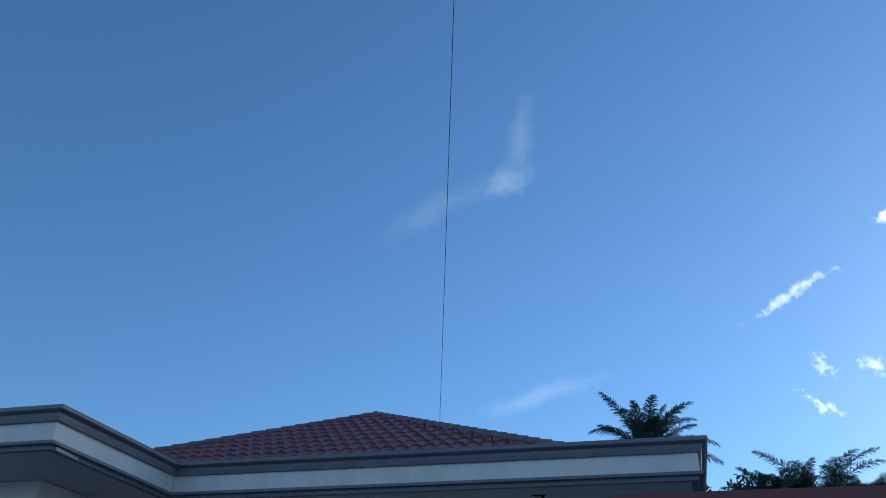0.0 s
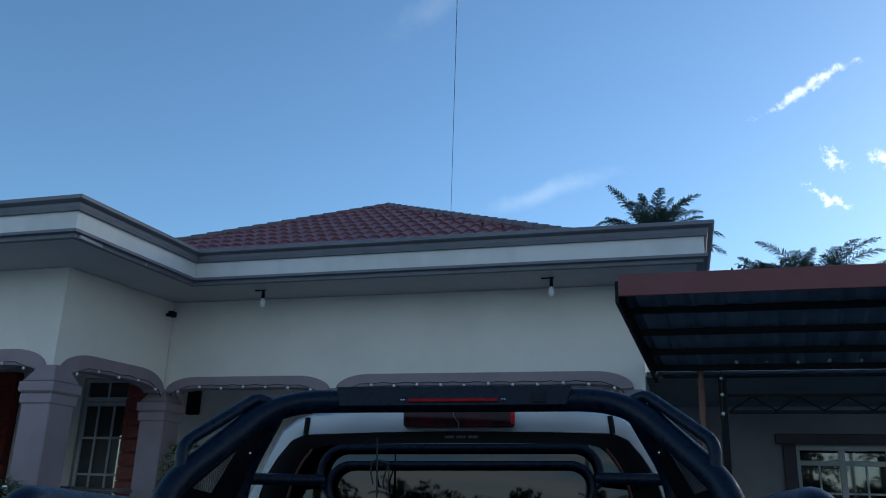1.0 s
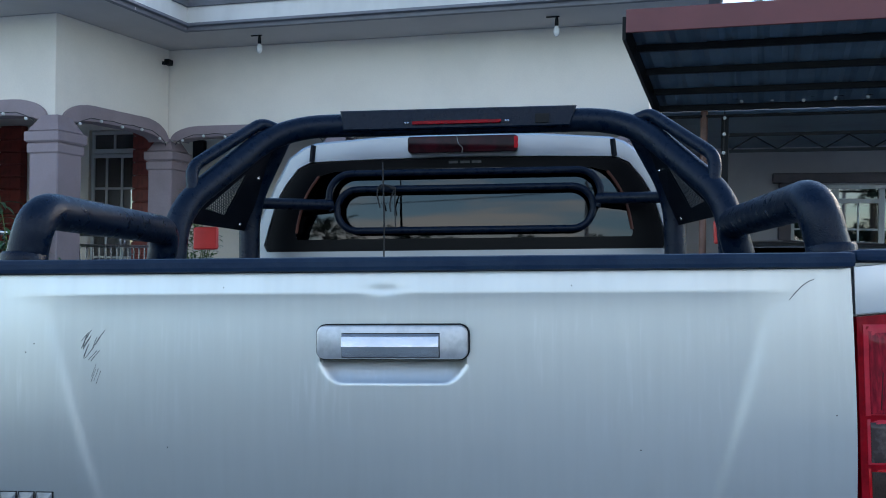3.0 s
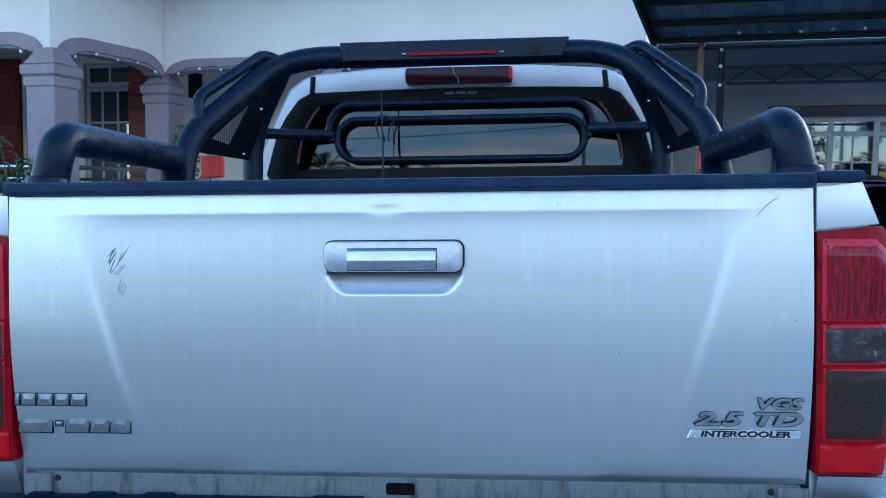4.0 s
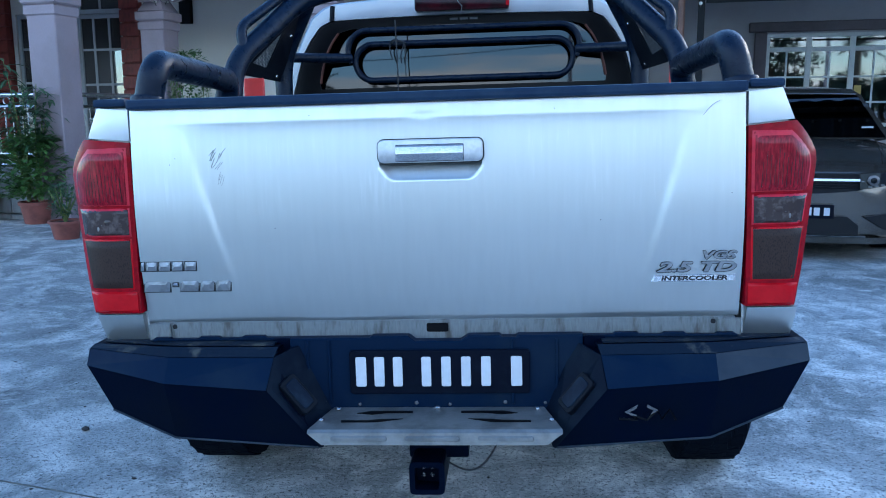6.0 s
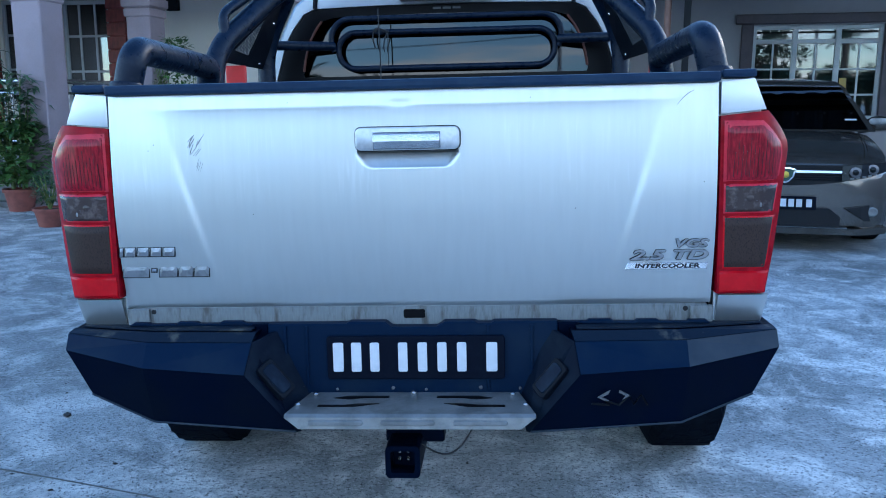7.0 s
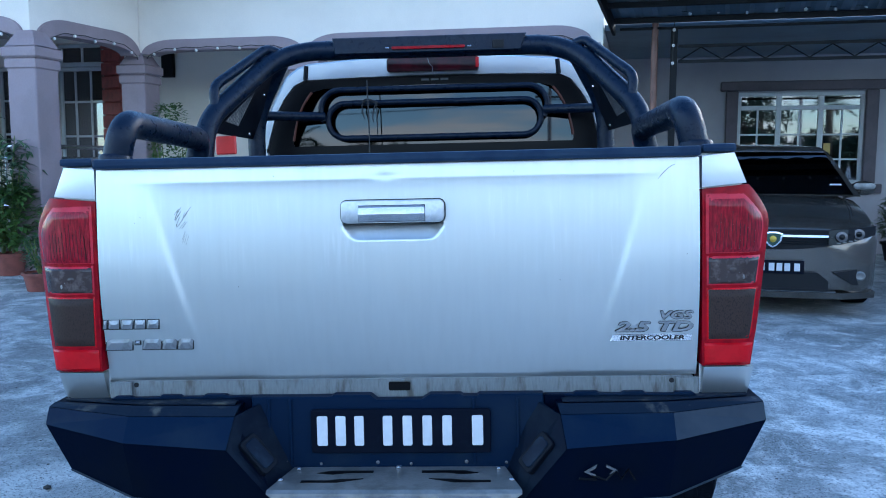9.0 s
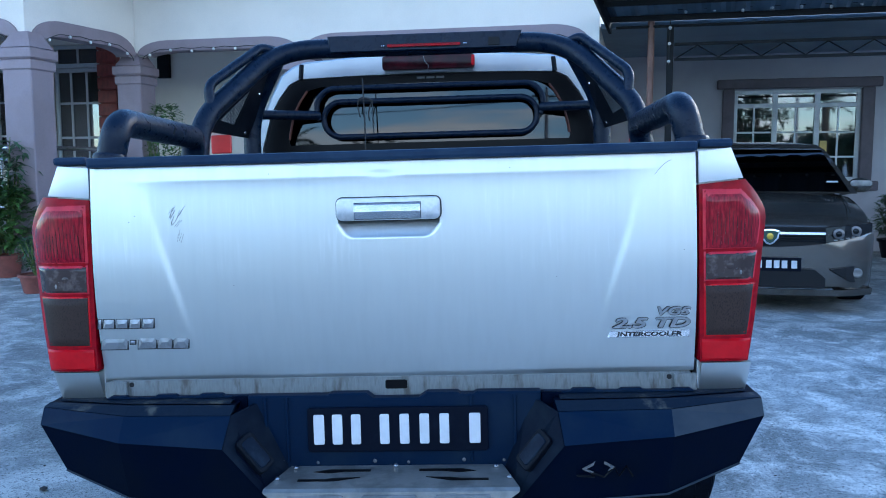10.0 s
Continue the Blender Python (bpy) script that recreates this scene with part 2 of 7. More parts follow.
BADGE = material("badge_chrome", (0.25, 0.26, 0.28), rough=0.33, metal=0.8, var=0.25, scale=40)
PALE_FOLD = material("pale_grey_navy", (0.018, 0.026, 0.038), rough=0.5, spec=0.15, second=(0.034, 0.042, 0.052), scale=6, mask=(0.4, 0.7), bump=0.05, bump_scale=140)
JOINT_SAND = material("joint_sand", (0.13, 0.13, 0.125), rough=0.95, var=0.4, scale=12)
CHROME = material("chrome", (0.82, 0.83, 0.85), rough=0.10, metal=1.0, var=0.08, scale=20)
LATCH_SATIN = material("latch_satin", (0.47, 0.48, 0.50), rough=0.34, metal=0.85, var=0.15, scale=60)
SATIN_CHROME = material("satin_chrome", (0.62, 0.63, 0.66), rough=0.25, metal=0.9, var=0.15, scale=14)
STEEL_PLATE = material("brushed_step_steel", (0.23, 0.23, 0.225), rough=0.42, metal=0.6, var=0.35, scale=12, bump=0.08, bump_scale=120)
RED_LENS = material("red_lens", (0.27, 0.0015, 0.008), rough=0.25, spec=0.10, scale=30, second=(0.19, 0.001, 0.006), coat=0.03)
RED_LENS_DARK = material("red_lens_dark", (0.14, 0.002, 0.009), rough=0.18, spec=0.2, scale=70, second=(0.34, 0.008, 0.022), stretch=(3, 3, 0.5), mask=(0.40, 0.66), coat=0.12)
# Pinker than the lens: the glint on the lamp's rims is in this colour.
RED_RIM = material("glint_pink_rim", (0.52, 0.022, 0.040), rough=0.2, spec=0.25, scale=30, var=0.2)
RED_LENS_BRIGHT = material("red_lens_bright", (0.46, 0.002, 0.008), rough=0.22, spec=0.2, scale=30, var=0.15)
HIGH_LENS = material("dark_red_lens", (0.014, 0.0015, 0.003), rough=0.18, spec=0.2, scale=18, second=(0.035, 0.002, 0.005))
SMOKE_LENS = material("smoke_lens", (0.040, 0.026, 0.024), rough=0.15, spec=0.3, scale=45, second=(0.105, 0.078, 0.070), mask=(0.50, 0.70), coat=0.10)
SILT_LENS = material("silt_lens", (0.036, 0.021, 0.017), rough=0.4, spec=0.15, scale=330, second=(0.012, 0.008, 0.008), mask=(0.50, 0.66), stretch=(1.2, 1, 0.6))
LENS_RIB = material("lens_rib_red", (0.050, 0.003, 0.006), rough=0.3, spec=0.2, scale=30, var=0.3)
LAMP_FACET = material("lamp_reflector_facet", (0.16, 0.15, 0.15), rough=0.3, metal=0.5, scale=30, var=0.3)
SILL_PAINT = material("dirty_silver_sill", (0.155, 0.165, 0.165), rough=0.55, metal=0.2, second=(0.075, 0.07, 0.06), scale=34, mask=(0.50, 0.68), stretch=(1.5, 1, 0.30), fine=0.12, bump_scale=160)
DARK_GAP = material("dark_gap", (0.010, 0.010, 0.011), rough=0.9, var=0.2)
RUBBER = material("tyre_rubber", (0.0018, 0.0035, 0.0075), rough=0.85, spec=0.05, second=(0.005, 0.008, 0.013), scale=18, bump=0.2, bump_scale=90, mask=(0.5, 0.8))
WHITE_CHAR = material("white_characters", (0.58, 0.58, 0.60), rough=0.4, var=0.08, scale=30)
PLATE_BLACK = material("plate_black", (0.0012, 0.003, 0.009), rough=0.4, spec=0.08, second=(0.007, 0.012, 0.022), scale=16, mask=(0.55, 0.85))
TRUCK_GLASS = glass_material("tinted_rear_glass", (0.03, 0.032, 0.036), alpha=0.02)
CAR_GLASS = glass_material("car_glass", (0.08, 0.085, 0.09), alpha=0.0)
HOUSE_GLASS = glass_material("house_glass", (0.22, 0.24, 0.26), alpha=0.15)
CREAM = material("cream_wall_paint", (0.76, 0.695, 0.62), rough=0.75, var=0.06, scale=1.2, bump=0.04, bump_scale=60, fine=0.02)
SOFFIT = material("soffit_paint", (0.50, 0.47, 0.46), rough=0.8, var=0.06, scale=1.5)
MAUVE = material("mauve_column_paint", (0.272, 0.213, 0.232), rough=0.7, var=0.12, scale=2.0, bump=0.06, bump_scale=50, fine=0.03)
GREY_TRIM = material("grey_fascia_trim", (0.165, 0.165, 0.19), rough=0.6, var=0.15, scale=2.5, bump=0.03)
FASCIA_WHITE = material("white_fascia", (0.68, 0.66, 0.635), rough=0.6, var=0.10, scale=2.2, stretch=(1, 1, 0.4))
ROOF_TILE = material("terracotta_roof_sheet", (0.215, 0.078, 0.082), rough=0.5, second=(0.145, 0.055, 0.064), scale=3.5, bump=0.05, fine=0.06)
ROOF_RIDGE = material("ridge_cap", (0.15, 0.115, 0.12), rough=0.6, var=0.2, scale=4)
RED_BRICK = material("red_glazed_brick", (0.25, 0.042, 0.032), rough=0.5, var=0.3, scale=6, fine=0.08)
WHITE_FRAME = material("white_window_frame", (0.46, 0.47, 0.47), rough=0.4, var=0.06, scale=5)
STAINLESS = material("stainless_rail", (0.42, 0.43, 0.45), rough=0.25, metal=1.0, var=0.1)
# Near-black for insides behind glass: their dimness is put into the colour.
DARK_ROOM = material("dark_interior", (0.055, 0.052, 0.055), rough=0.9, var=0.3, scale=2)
STONE_CLAD = material("stone_cladding", (0.20, 0.20, 0.19), rough=0.85, second=(0.17, 0.16, 0.155), scale=7, bump=0.5, bump_scale=18, stretch=(2.5, 2.5, 0.7))
TERRACOTTA = material("terracotta_pot", (0.20, 0.058, 0.042), rough=0.75, var=0.25, scale=9, fine=0.05)
SOIL = material("soil", (0.035, 0.028, 0.024), rough=0.95, var=0.4, scale=30, bump=0.5)
LEAF = material("green_leaves", (0.075, 0.155, 0.035), rough=0.5, second=(0.035, 0.085, 0.022), scale=9, spec=0.4)
LEAF_DARK = material("dark_leaves", (0.045, 0.105, 0.042), rough=0.45, second=(0.022, 0.055, 0.025), scale=9)
LEAF_PALM = material("palm_leaves", (0.042, 0.076, 0.056), rough=0.6, second=(0.028, 0.054, 0.042), spec=0.3, scale=2)
STEM = material("green_stems", (0.13, 0.17, 0.05), rough=0.6, var=0.3)
BARK = material("palm_bark", (0.10, 0.085, 0.07), rough=0.9, var=0.4, scale=6, bump=0.5, bump_scale=14)
CARPORT_SHEET = material("carport_sheet", (0.13, 0.19, 0.25), rough=0.45, metal=0.1, var=0.25, scale=1.6)
CARPORT_RED = material("carport_red_fascia", (0.15, 0.036, 0.038), rough=0.5, var=0.15, scale=1.5)
DARK_STEEL = material("dark_painted_steel", (0.006, 0.007, 0.009), rough=0.5, spec=0.15, var=0.2, scale=8)
RUST_POST = material("brown_post", (0.17, 0.085, 0.065), rough=0.6, var=0.25, scale=5)
SURROUND = material("window_surround", (0.088, 0.072, 0.082), rough=0.7, var=0.2, scale=3, fine=0.06)
GREY_WALL = material("grey_plaster_wall", (0.33, 0.315, 0.33), rough=0.8, var=0.10, scale=1.4, bump=0.05)
CAR_PAINT = material("bronze_grey_paint", (0.135, 0.117, 0.098), rough=0.22, metal=0.75, var=0.10, scale=2, coat=0.9)
BULB_WHITE = material("bulb_glass", (0.66, 0.66, 0.65), rough=0.25, var=0.03)
WIRE = material("black_wire", (0.015, 0.015, 0.016), rough=0.6, var=0.1)
RED_CLOTH = material("red_lamp_plate", (0.62, 0.035, 0.030), rough=0.4, var=0.12, scale=14)
ORANGE = material("orange_lining", (0.10, 0.022, 0.010), rough=0.7, var=0.3, scale=12)
MESH_STEEL = material("grey_mesh", (0.07, 0.075, 0.08), rough=0.5, metal=0.5, var=0.2)


def ground_material():
    """Weathered concrete: pale worn patches, dark damp stains, fine grit."""
    m = bpy.data.materials.new("weathered_concrete")
    m.use_nodes = True
    nt = m.node_tree
    b = nt.nodes["Principled BSDF"]
    tc = nt.nodes.new("ShaderNodeTexCoord")

    def noise_node(scale, detail, rough=0.6, dist=0.0):
        n = nt.nodes.new("ShaderNodeTexNoise")
        n.inputs["Scale"].default_value, n.inputs["Detail"].default_value = scale, detail
        n.inputs["Roughness"].default_value, n.inputs["Distortion"].default_value = rough, dist
        nt.links.new(tc.outputs["Object"], n.inputs["Vector"])
        return n.outputs[0]

    def ramp(src, lo, hi):
        r = nt.nodes.new("ShaderNodeMapRange")
        r.inputs[1].default_value, r.inputs[2].default_value = lo, hi
        nt.links.new(src, r.inputs[0])
        return r.outputs[0]

    def mixed(fac, a, c):
        x = nt.nodes.new("ShaderNodeMix")
        x.data_type = 'RGBA'
        for socket, value in ((x.inputs[6], a), (x.inputs[7], c)):
            if isinstance(value, tuple):
                socket.default_value = (*value, 1)
            else:
                nt.links.new(value, socket)
        nt.links.new(fac, x.inputs[0])
        return x.outputs[2]

    big = noise_node(0.8, 8, 0.62, 0.3)
    mid = noise_node(2.7, 10, 0.70, 0.5)
    grit = noise_node(70, 5, 0.85)
    col = mixed(ramp(big, 0.40, 0.60), (0.26, 0.265, 0.255), (0.47, 0.475, 0.46))
    col = mixed(ramp(mid, 0.46, 0.60), col, (0.82, 0.805, 0.76))
    col = mixed(ramp(noise_node(2.1, 10, 0.80, 0.3), 0.52, 0.66), col, (0.19, 0.195, 0.19))
    col = mixed(ramp(noise_node(16, 8, 0.8, 0.5), 0.54, 0.72), col, (0.17, 0.175, 0.17))
    col = mixed(ramp(grit, 0.53, 0.60), col, (0.060, 0.061, 0.058))
    col = mixed(ramp(noise_node(48, 6, 0.85), 0.55, 0.63), col, (0.67, 0.66, 0.625))
    # the drive gets paler towards +x, from the porch side to the open side
    sep = nt.nodes.new("ShaderNodeSeparateXYZ")
    nt.links.new(tc.outputs["Object"], sep.inputs[0])
    # damp tongues on the slab where the car stands
    reach = nt.nodes.new("ShaderNodeMath")
    reach.operation = 'MULTIPLY_ADD'
    reach.inputs[1].default_value = 5.0
    nt.links.new(noise_node(1.3, 8, 0.65, 0.4), reach.inputs[0])
    nt.links.new(sep.outputs[1], reach.inputs[2])
    damp = nt.nodes.new("ShaderNodeMath")
    damp.operation = 'MULTIPLY'
    damp.inputs[1].default_value = 0.5
    nt.links.new(ramp(reach.outputs[0], 6.3, 7.3), damp.inputs[0])
    beside = nt.nodes.new("ShaderNodeMath")
    beside.operation = 'MULTIPLY'
    nt.links.new(damp.outputs[0], beside.inputs[0])
    nt.links.new(ramp(sep.outputs[0], 0.3, 1.8), beside.inputs[1])
    col = mixed(beside.outputs[0], col, (0.11, 0.115, 0.105))
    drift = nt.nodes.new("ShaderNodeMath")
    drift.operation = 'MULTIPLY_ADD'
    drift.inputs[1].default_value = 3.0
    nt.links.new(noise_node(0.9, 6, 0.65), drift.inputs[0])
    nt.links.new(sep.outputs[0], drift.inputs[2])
    side_tone = nt.nodes.new("ShaderNodeMapRange")
    side_tone.inputs[1].default_value, side_tone.inputs[2].default_value = -0.6, 3.4
    side_tone.inputs[3].default_value, side_tone.inputs[4].default_value = 0.76, 1.34
    nt.links.new(drift.outputs[0], side_tone.inputs[0])
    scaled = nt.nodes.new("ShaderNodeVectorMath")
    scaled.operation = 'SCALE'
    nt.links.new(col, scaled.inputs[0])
    nt.links.new(side_tone.outputs[0], scaled.inputs["Scale"])
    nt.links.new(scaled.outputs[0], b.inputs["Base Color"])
    rg = nt.nodes.new("ShaderNodeMapRange")
    rg.inputs[3].default_value, rg.inputs[4].default_value = 0.55, 0.95
    nt.links.new(mid, rg.inputs[0])
    nt.links.new(rg.outputs[0], b.inputs["Roughness"])
    bp = nt.nodes.new("ShaderNodeBump")
    bp.inputs["Strength"].default_value, bp.inputs["Distance"].default_value = 1.0, 0.012
    nt.links.new(grit, bp.inputs["Height"])
    nt.links.new(bp.outputs[0], b.inputs["Normal"])
    return m


CONCRETE = ground_material()

# ---- mesh helpers ----


def finish(bm, name, mat, smooth=False):
    me = bpy.data.meshes.new(name)
    bmesh.ops.recalc_face_normals(bm, faces=bm.faces[:])
    bm.to_mesh(me)
    bm.free()
    if mat:
        me.materials.append(mat)
    if smooth:
        me.polygons.foreach_set("use_smooth", [True] * len(me.polygons))
        me.set_sharp_from_angle(angle=radians(38))
    return me


def part(name, bm, mat, parent, label="", smooth=False):
    ob = new(name, finish(bm, name, mat, smooth))
    ob.parent = parent
    if label:
        ob["label"] = label
    return ob


def thing(name, label, category, m=None, group="", kind=""):
    ob = new(name)
    if m is not None:
        ob.matrix_world = m
    return tagged(ob, label, category, group, kind)


def single(name, bm, mat, label, category, m=None, group="", kind="", smooth=False):
    ob = new(name, finish(bm, name, mat, smooth))
    if m is not None:
        ob.matrix_world = m
    return tagged(ob, label, category, group, kind)


def box(bm, x0, x1, y0, y1, z0, z1, bevel=0.0, seg=1, m=None):
    c = ((x0 + x1) / 2, (y0 + y1) / 2, (z0 + z1) / 2)
    mat = Matrix.Translation(c) @ Matrix.Diagonal((abs(x1 - x0), abs(y1 - y0), abs(z1 - z0), 1))
    if m is not None:
        mat = m @ mat
    got = bmesh.ops.create_cube(bm, size=1.0, matrix=mat)
    if bevel:
        vs = set(got["verts"])
        es = [e for e in bm.edges if e.verts[0] in vs and e.verts[1] in vs]
        bmesh.ops.bevel(bm, geom=es, offset=bevel, segments=seg, affect='EDGES', profile=0.6)
    return bm


def boxed(*a, **k):
    return box(bmesh.new(), *a, **k)


def prism(bm, poly, y0, y1, bevel=0.0, seg=1, axis="y"):
    """A closed outline, given as (a, b) pairs, drawn out from y0 to y1 along an axis."""
    def at(a, b, c):
        return (a, c, b) if axis == "y" else ((c, a, b) if axis == "x" else (a, b, c))
    lo = [bm.verts.new(at(a, b, y0)) for a, b in poly]
    hi = [bm.verts.new(at(a, b, y1)) for a, b in poly]
    faces = [bm.faces.new(lo), bm.faces.new(hi[::-1])]
    n = len(poly)
    for i in range(n):
        faces.append(bm.faces.new((lo[i], hi[i], hi[(i + 1) % n], lo[(i + 1) % n])))
    bmesh.ops.recalc_face_normals(bm, faces=faces)
    if bevel:
        es = list({e for f in faces[:2] for e in f.edges})
        bmesh.ops.bevel(bm, geom=es, offset=bevel, segments=seg, affect='EDGES', profile=0.6)
    return bm


def rounded(pts, r, n=6, closed=False):
    """A polyline whose corners are turned into arcs."""
    pts = [Vector(p) for p in pts]
    out = []
    m = len(pts)
    for i, p in enumerate(pts):
        if not closed and i in (0, m - 1):
            out.append(p)
            continue
        a, b = pts[i - 1] - p, pts[(i + 1) % m] - p
        k = min(r, a.length * 0.49, b.length * 0.49)
        a, b = p + a.normalized() * k, p + b.normalized() * k
        for j in range(n + 1):
            t = j / n
            out.append((1 - t) ** 2 * a + 2 * t * (1 - t) * p + t * t * b)
    return out


def tube(bm, pts, r, seg=12, closed=False, caps=True):
    """A round bar along a polyline; r may be one number or one for each point."""
    pts = [Vector(p) for p in pts]
    n = len(pts)
    rings = []
    up = None
    for i, p in enumerate(pts):
        if closed:
            d = (pts[(i + 1) % n] - pts[i - 1]).normalized()
        else:
            d = (pts[min(i + 1, n - 1)] - pts[max(i - 1, 0)]).normalized()
        if up is None:
            up = Vector((0, 0, 1)) if abs(d.z) < 0.9 else Vector((1, 0, 0))
        side = d.cross(up).normalized()
        up = side.cross(d).normalized()
        rad = r[i] if isinstance(r, (list, tuple)) else r
        rings.append([bm.verts.new(p + (side * math.cos(a) + up * math.sin(a)) * rad) for a in (2 * math.pi * k / seg for k in range(seg))])
    for i in range(n if closed else n - 1):
        a, b = rings[i], rings[(i + 1) % n]
        for k in range(seg):
            bm.faces.new((a[k], a[(k + 1) % seg], b[(k + 1) % seg], b[k]))
    if caps and not closed:
        bm.faces.new(rings[0][::-1])
        bm.faces.new(rings[-1])
    return bm


def ball(bm, c, r, u=10, v=7, scale=(1, 1, 1)):
    bmesh.ops.create_uvsphere(bm, u_segments=u, v_segments=v, radius=r, matrix=Matrix.Translation(c) @ Matrix.Diagonal((*scale, 1)))
    return bm


def lathe(bm, prof, seg=24, m=None):
    """A turned body from (radius, height) pairs about z."""
    m = m or Matrix()
    rings = []
    for r, z in prof:
        rings.append([bm.verts.new(m @ Vector((r * math.cos(2 * math.pi * k / seg), r * math.sin(2 * math.pi * k / seg), z))) for k in range(seg)])
    for a, b in zip(rings, rings[1:]):
        for k in range(seg):
            bm.faces.new((a[k], a[(k + 1) % seg], b[(k + 1) % seg], b[k]))
    bm.faces.new(rings[0][::-1])
    bm.faces.new(rings[-1])
    return bm


def loft(bm, rings, cap=True, closed=True):
    """Skin between rows of points of equal count."""
    vs = [[bm.verts.new(p) for p in ring] for ring in rings]
    n = len(vs[0])
    for a, b in zip(vs, vs[1:]):
        for k in range(n if closed else n - 1):
            bm.faces.new((a[k], a[(k + 1) % n], b[(k + 1) % n], b[k]))
    if cap and closed:
        bm.faces.new(vs[0][::-1])
        bm.faces.new(vs[-1])
    return bm


def rrect(x0, x1, z0, z1, r, n=5):
    """A rectangle with rounded corners, as (a, b) pairs."""
    out = []
    for cx, cz, a0 in ((x1 - r, z1 - r, 0), (x0 + r, z1 - r, 90), (x0 + r, z0 + r, 180), (x1 - r, z0 + r, 270)):
        for k in range(n + 1):
            a = radians(a0 + 90 * k / n)
            out.append((cx + r * math.cos(a), cz + r * math.sin(a)))
    return out


def text_bm(words, size, depth, m, shear=0.0):
    """Raised letters in the built-in font, lying in the x-z plane."""
    cu = bpy.data.curves.new("letters", 'FONT')
    cu.body, cu.size, cu.extrude, cu.shear, cu.resolution_u = words, size, depth, shear, 3
    cu.offset = size * 0.034
    ob = bpy.data.objects.new("letters", cu)
    scene.collection.objects.link(ob)
    dg = bpy.context.evaluated_depsgraph_get()
    me = bpy.data.meshes.new_from_object(ob.evaluated_get(dg))
    bm = bmesh.new()
    bm.from_mesh(me)
    bm.transform(m @ pose(0, 0, 0, 90, 0, 0))
    bpy.data.objects.remove(ob)
    bpy.data.meshes.remove(me)
    return bm

# ---- ground ----


def build_ground():
    bm = bmesh.new()
    inner = 14
    n = 56
    xs = [-inner + 2 * inner * i / n for i in range(n + 1)]
    grid = [[bm.verts.new((x, y + 3, 0.006 * noise.noise(Vector((x * 0.6, y * 0.6, 0))) if max(abs(x), abs(y)) < inner else 0.0)) for x in xs] for y in xs]
    for j in range(n):
        for i in range(n):
            bm.faces.new((grid[j][i], grid[j][i + 1], grid[j + 1][i + 1], grid[j + 1][i]))
    far = 900
    o = [bm.verts.new(p) for p in ((-far, -far, 0), (far, -far, 0), (far, far, 0), (-far, far, 0))]
    edge = [grid[0], [r[-1] for r in grid], grid[-1][::-1], [r[0] for r in grid][::-1]]
    for k in range(4):
        bm.faces.new((o[k], o[(k + 1) % 4], *edge[k][::-1]))
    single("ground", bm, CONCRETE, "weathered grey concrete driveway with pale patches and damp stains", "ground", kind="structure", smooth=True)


build_ground()

def sky_block_wall(x, y0, y1, h):
    """Unseen added wall: blocks low sky light on the car; coping on top."""
    bm = box(bmesh.new(), x, x + 0.15, y0, y1, 0.0, h)
    wall = single("wall_sky_block", bm, GREY_WALL, "added unseen plastered wall blocking low sky, with a flat coping", "wall", kind="structure")
    part("coping", boxed(x - 0.03, x + 0.18, y0, y1, h + 0.002, h + 0.06, 0.008, 2), GREY_TRIM, wall)


sky_block_wall(6.6, -9.0, 7.8, 1.5)

# ---- house, in its own axes: u along the front, v away from the street ----
SITE = Matrix.Translation((0.18, -1.6, 1.33)) @ Matrix.Scale(1.07, 4) @ Matrix.Translation((-0.18, 1.6, -1.33))
HM = SITE @ pose(-3.60, 7.61, 0.0, 0, 0, -10.6)
house = thing("house", "cream bungalow with mauve arched porch and red tiled roof", "house", HM)

U_SIDE, V_MAIN, V_WING, U_END = -0.97, 0.80, -0.92, 5.05
TH = 0.16


def arch_outline(u0, u1, top, spring, n=7):
    """The upper line of a flat arch with rounded shoulders, from left to right."""
    r = min(0.42, (u1 - u0) * 0.3)
    h = top - spring
    pts = []
    for k in range(n + 1):
        a = math.pi / 2 * k / n
        pts.append((u0 + r - r * math.cos(a), spring + h * math.sin(a)))
    for k in range(n + 1):
        a = math.pi / 2 * (1 - k / n)
        pts.append((u1 - r + r * math.cos(a), spring + h * math.sin(a)))
    return pts


def arched_wall(name, runs, ends, zt, base, mat, m):
    """A wall above a row of arches: runs of (u0, u1, top, spring); the piers between them go down to base."""
    bm = bmesh.new()
    line = [(ends[0], base)]
    for u0, u1, top, spring in runs:
        line += [(u0, base)] + arch_outline(u0, u1, top, spring) + [(u1, base)]
    line += [(ends[1], base)]
    # columns of quads from the lower line to the top
    lo0 = [bm.verts.new((u, 0, z)) for u, z in line]
    up0 = [bm.verts.new((u, 0, zt)) for u, z in line]
    lo1 = [bm.verts.new((u, TH, z)) for u, z in line]
    up1 = [bm.verts.new((u, TH, zt)) for u, z in line]
    for i in range(len(line) - 1):
        if line[i + 1][0] - line[i][0] > 1e-6:
            bm.faces.new((lo0[i], lo0[i + 1], up0[i + 1], up0[i]))
            bm.faces.new((lo1[i], up1[i], up1[i + 1], lo1[i + 1]))
            bm.faces.new((up0[i], up0[i + 1], up1[i + 1], up1[i]))
        bm.faces.new((lo0[i], lo1[i], lo1[i + 1], lo0[i + 1]))
    bm.faces.new((lo0[0], up0[0], up1[0], lo1[0]))
    bm.faces.new((lo0[-1], lo1[-1], up1[-1], up0[-1]))
    bm.transform(m)
    return part(name, bm, mat, house)


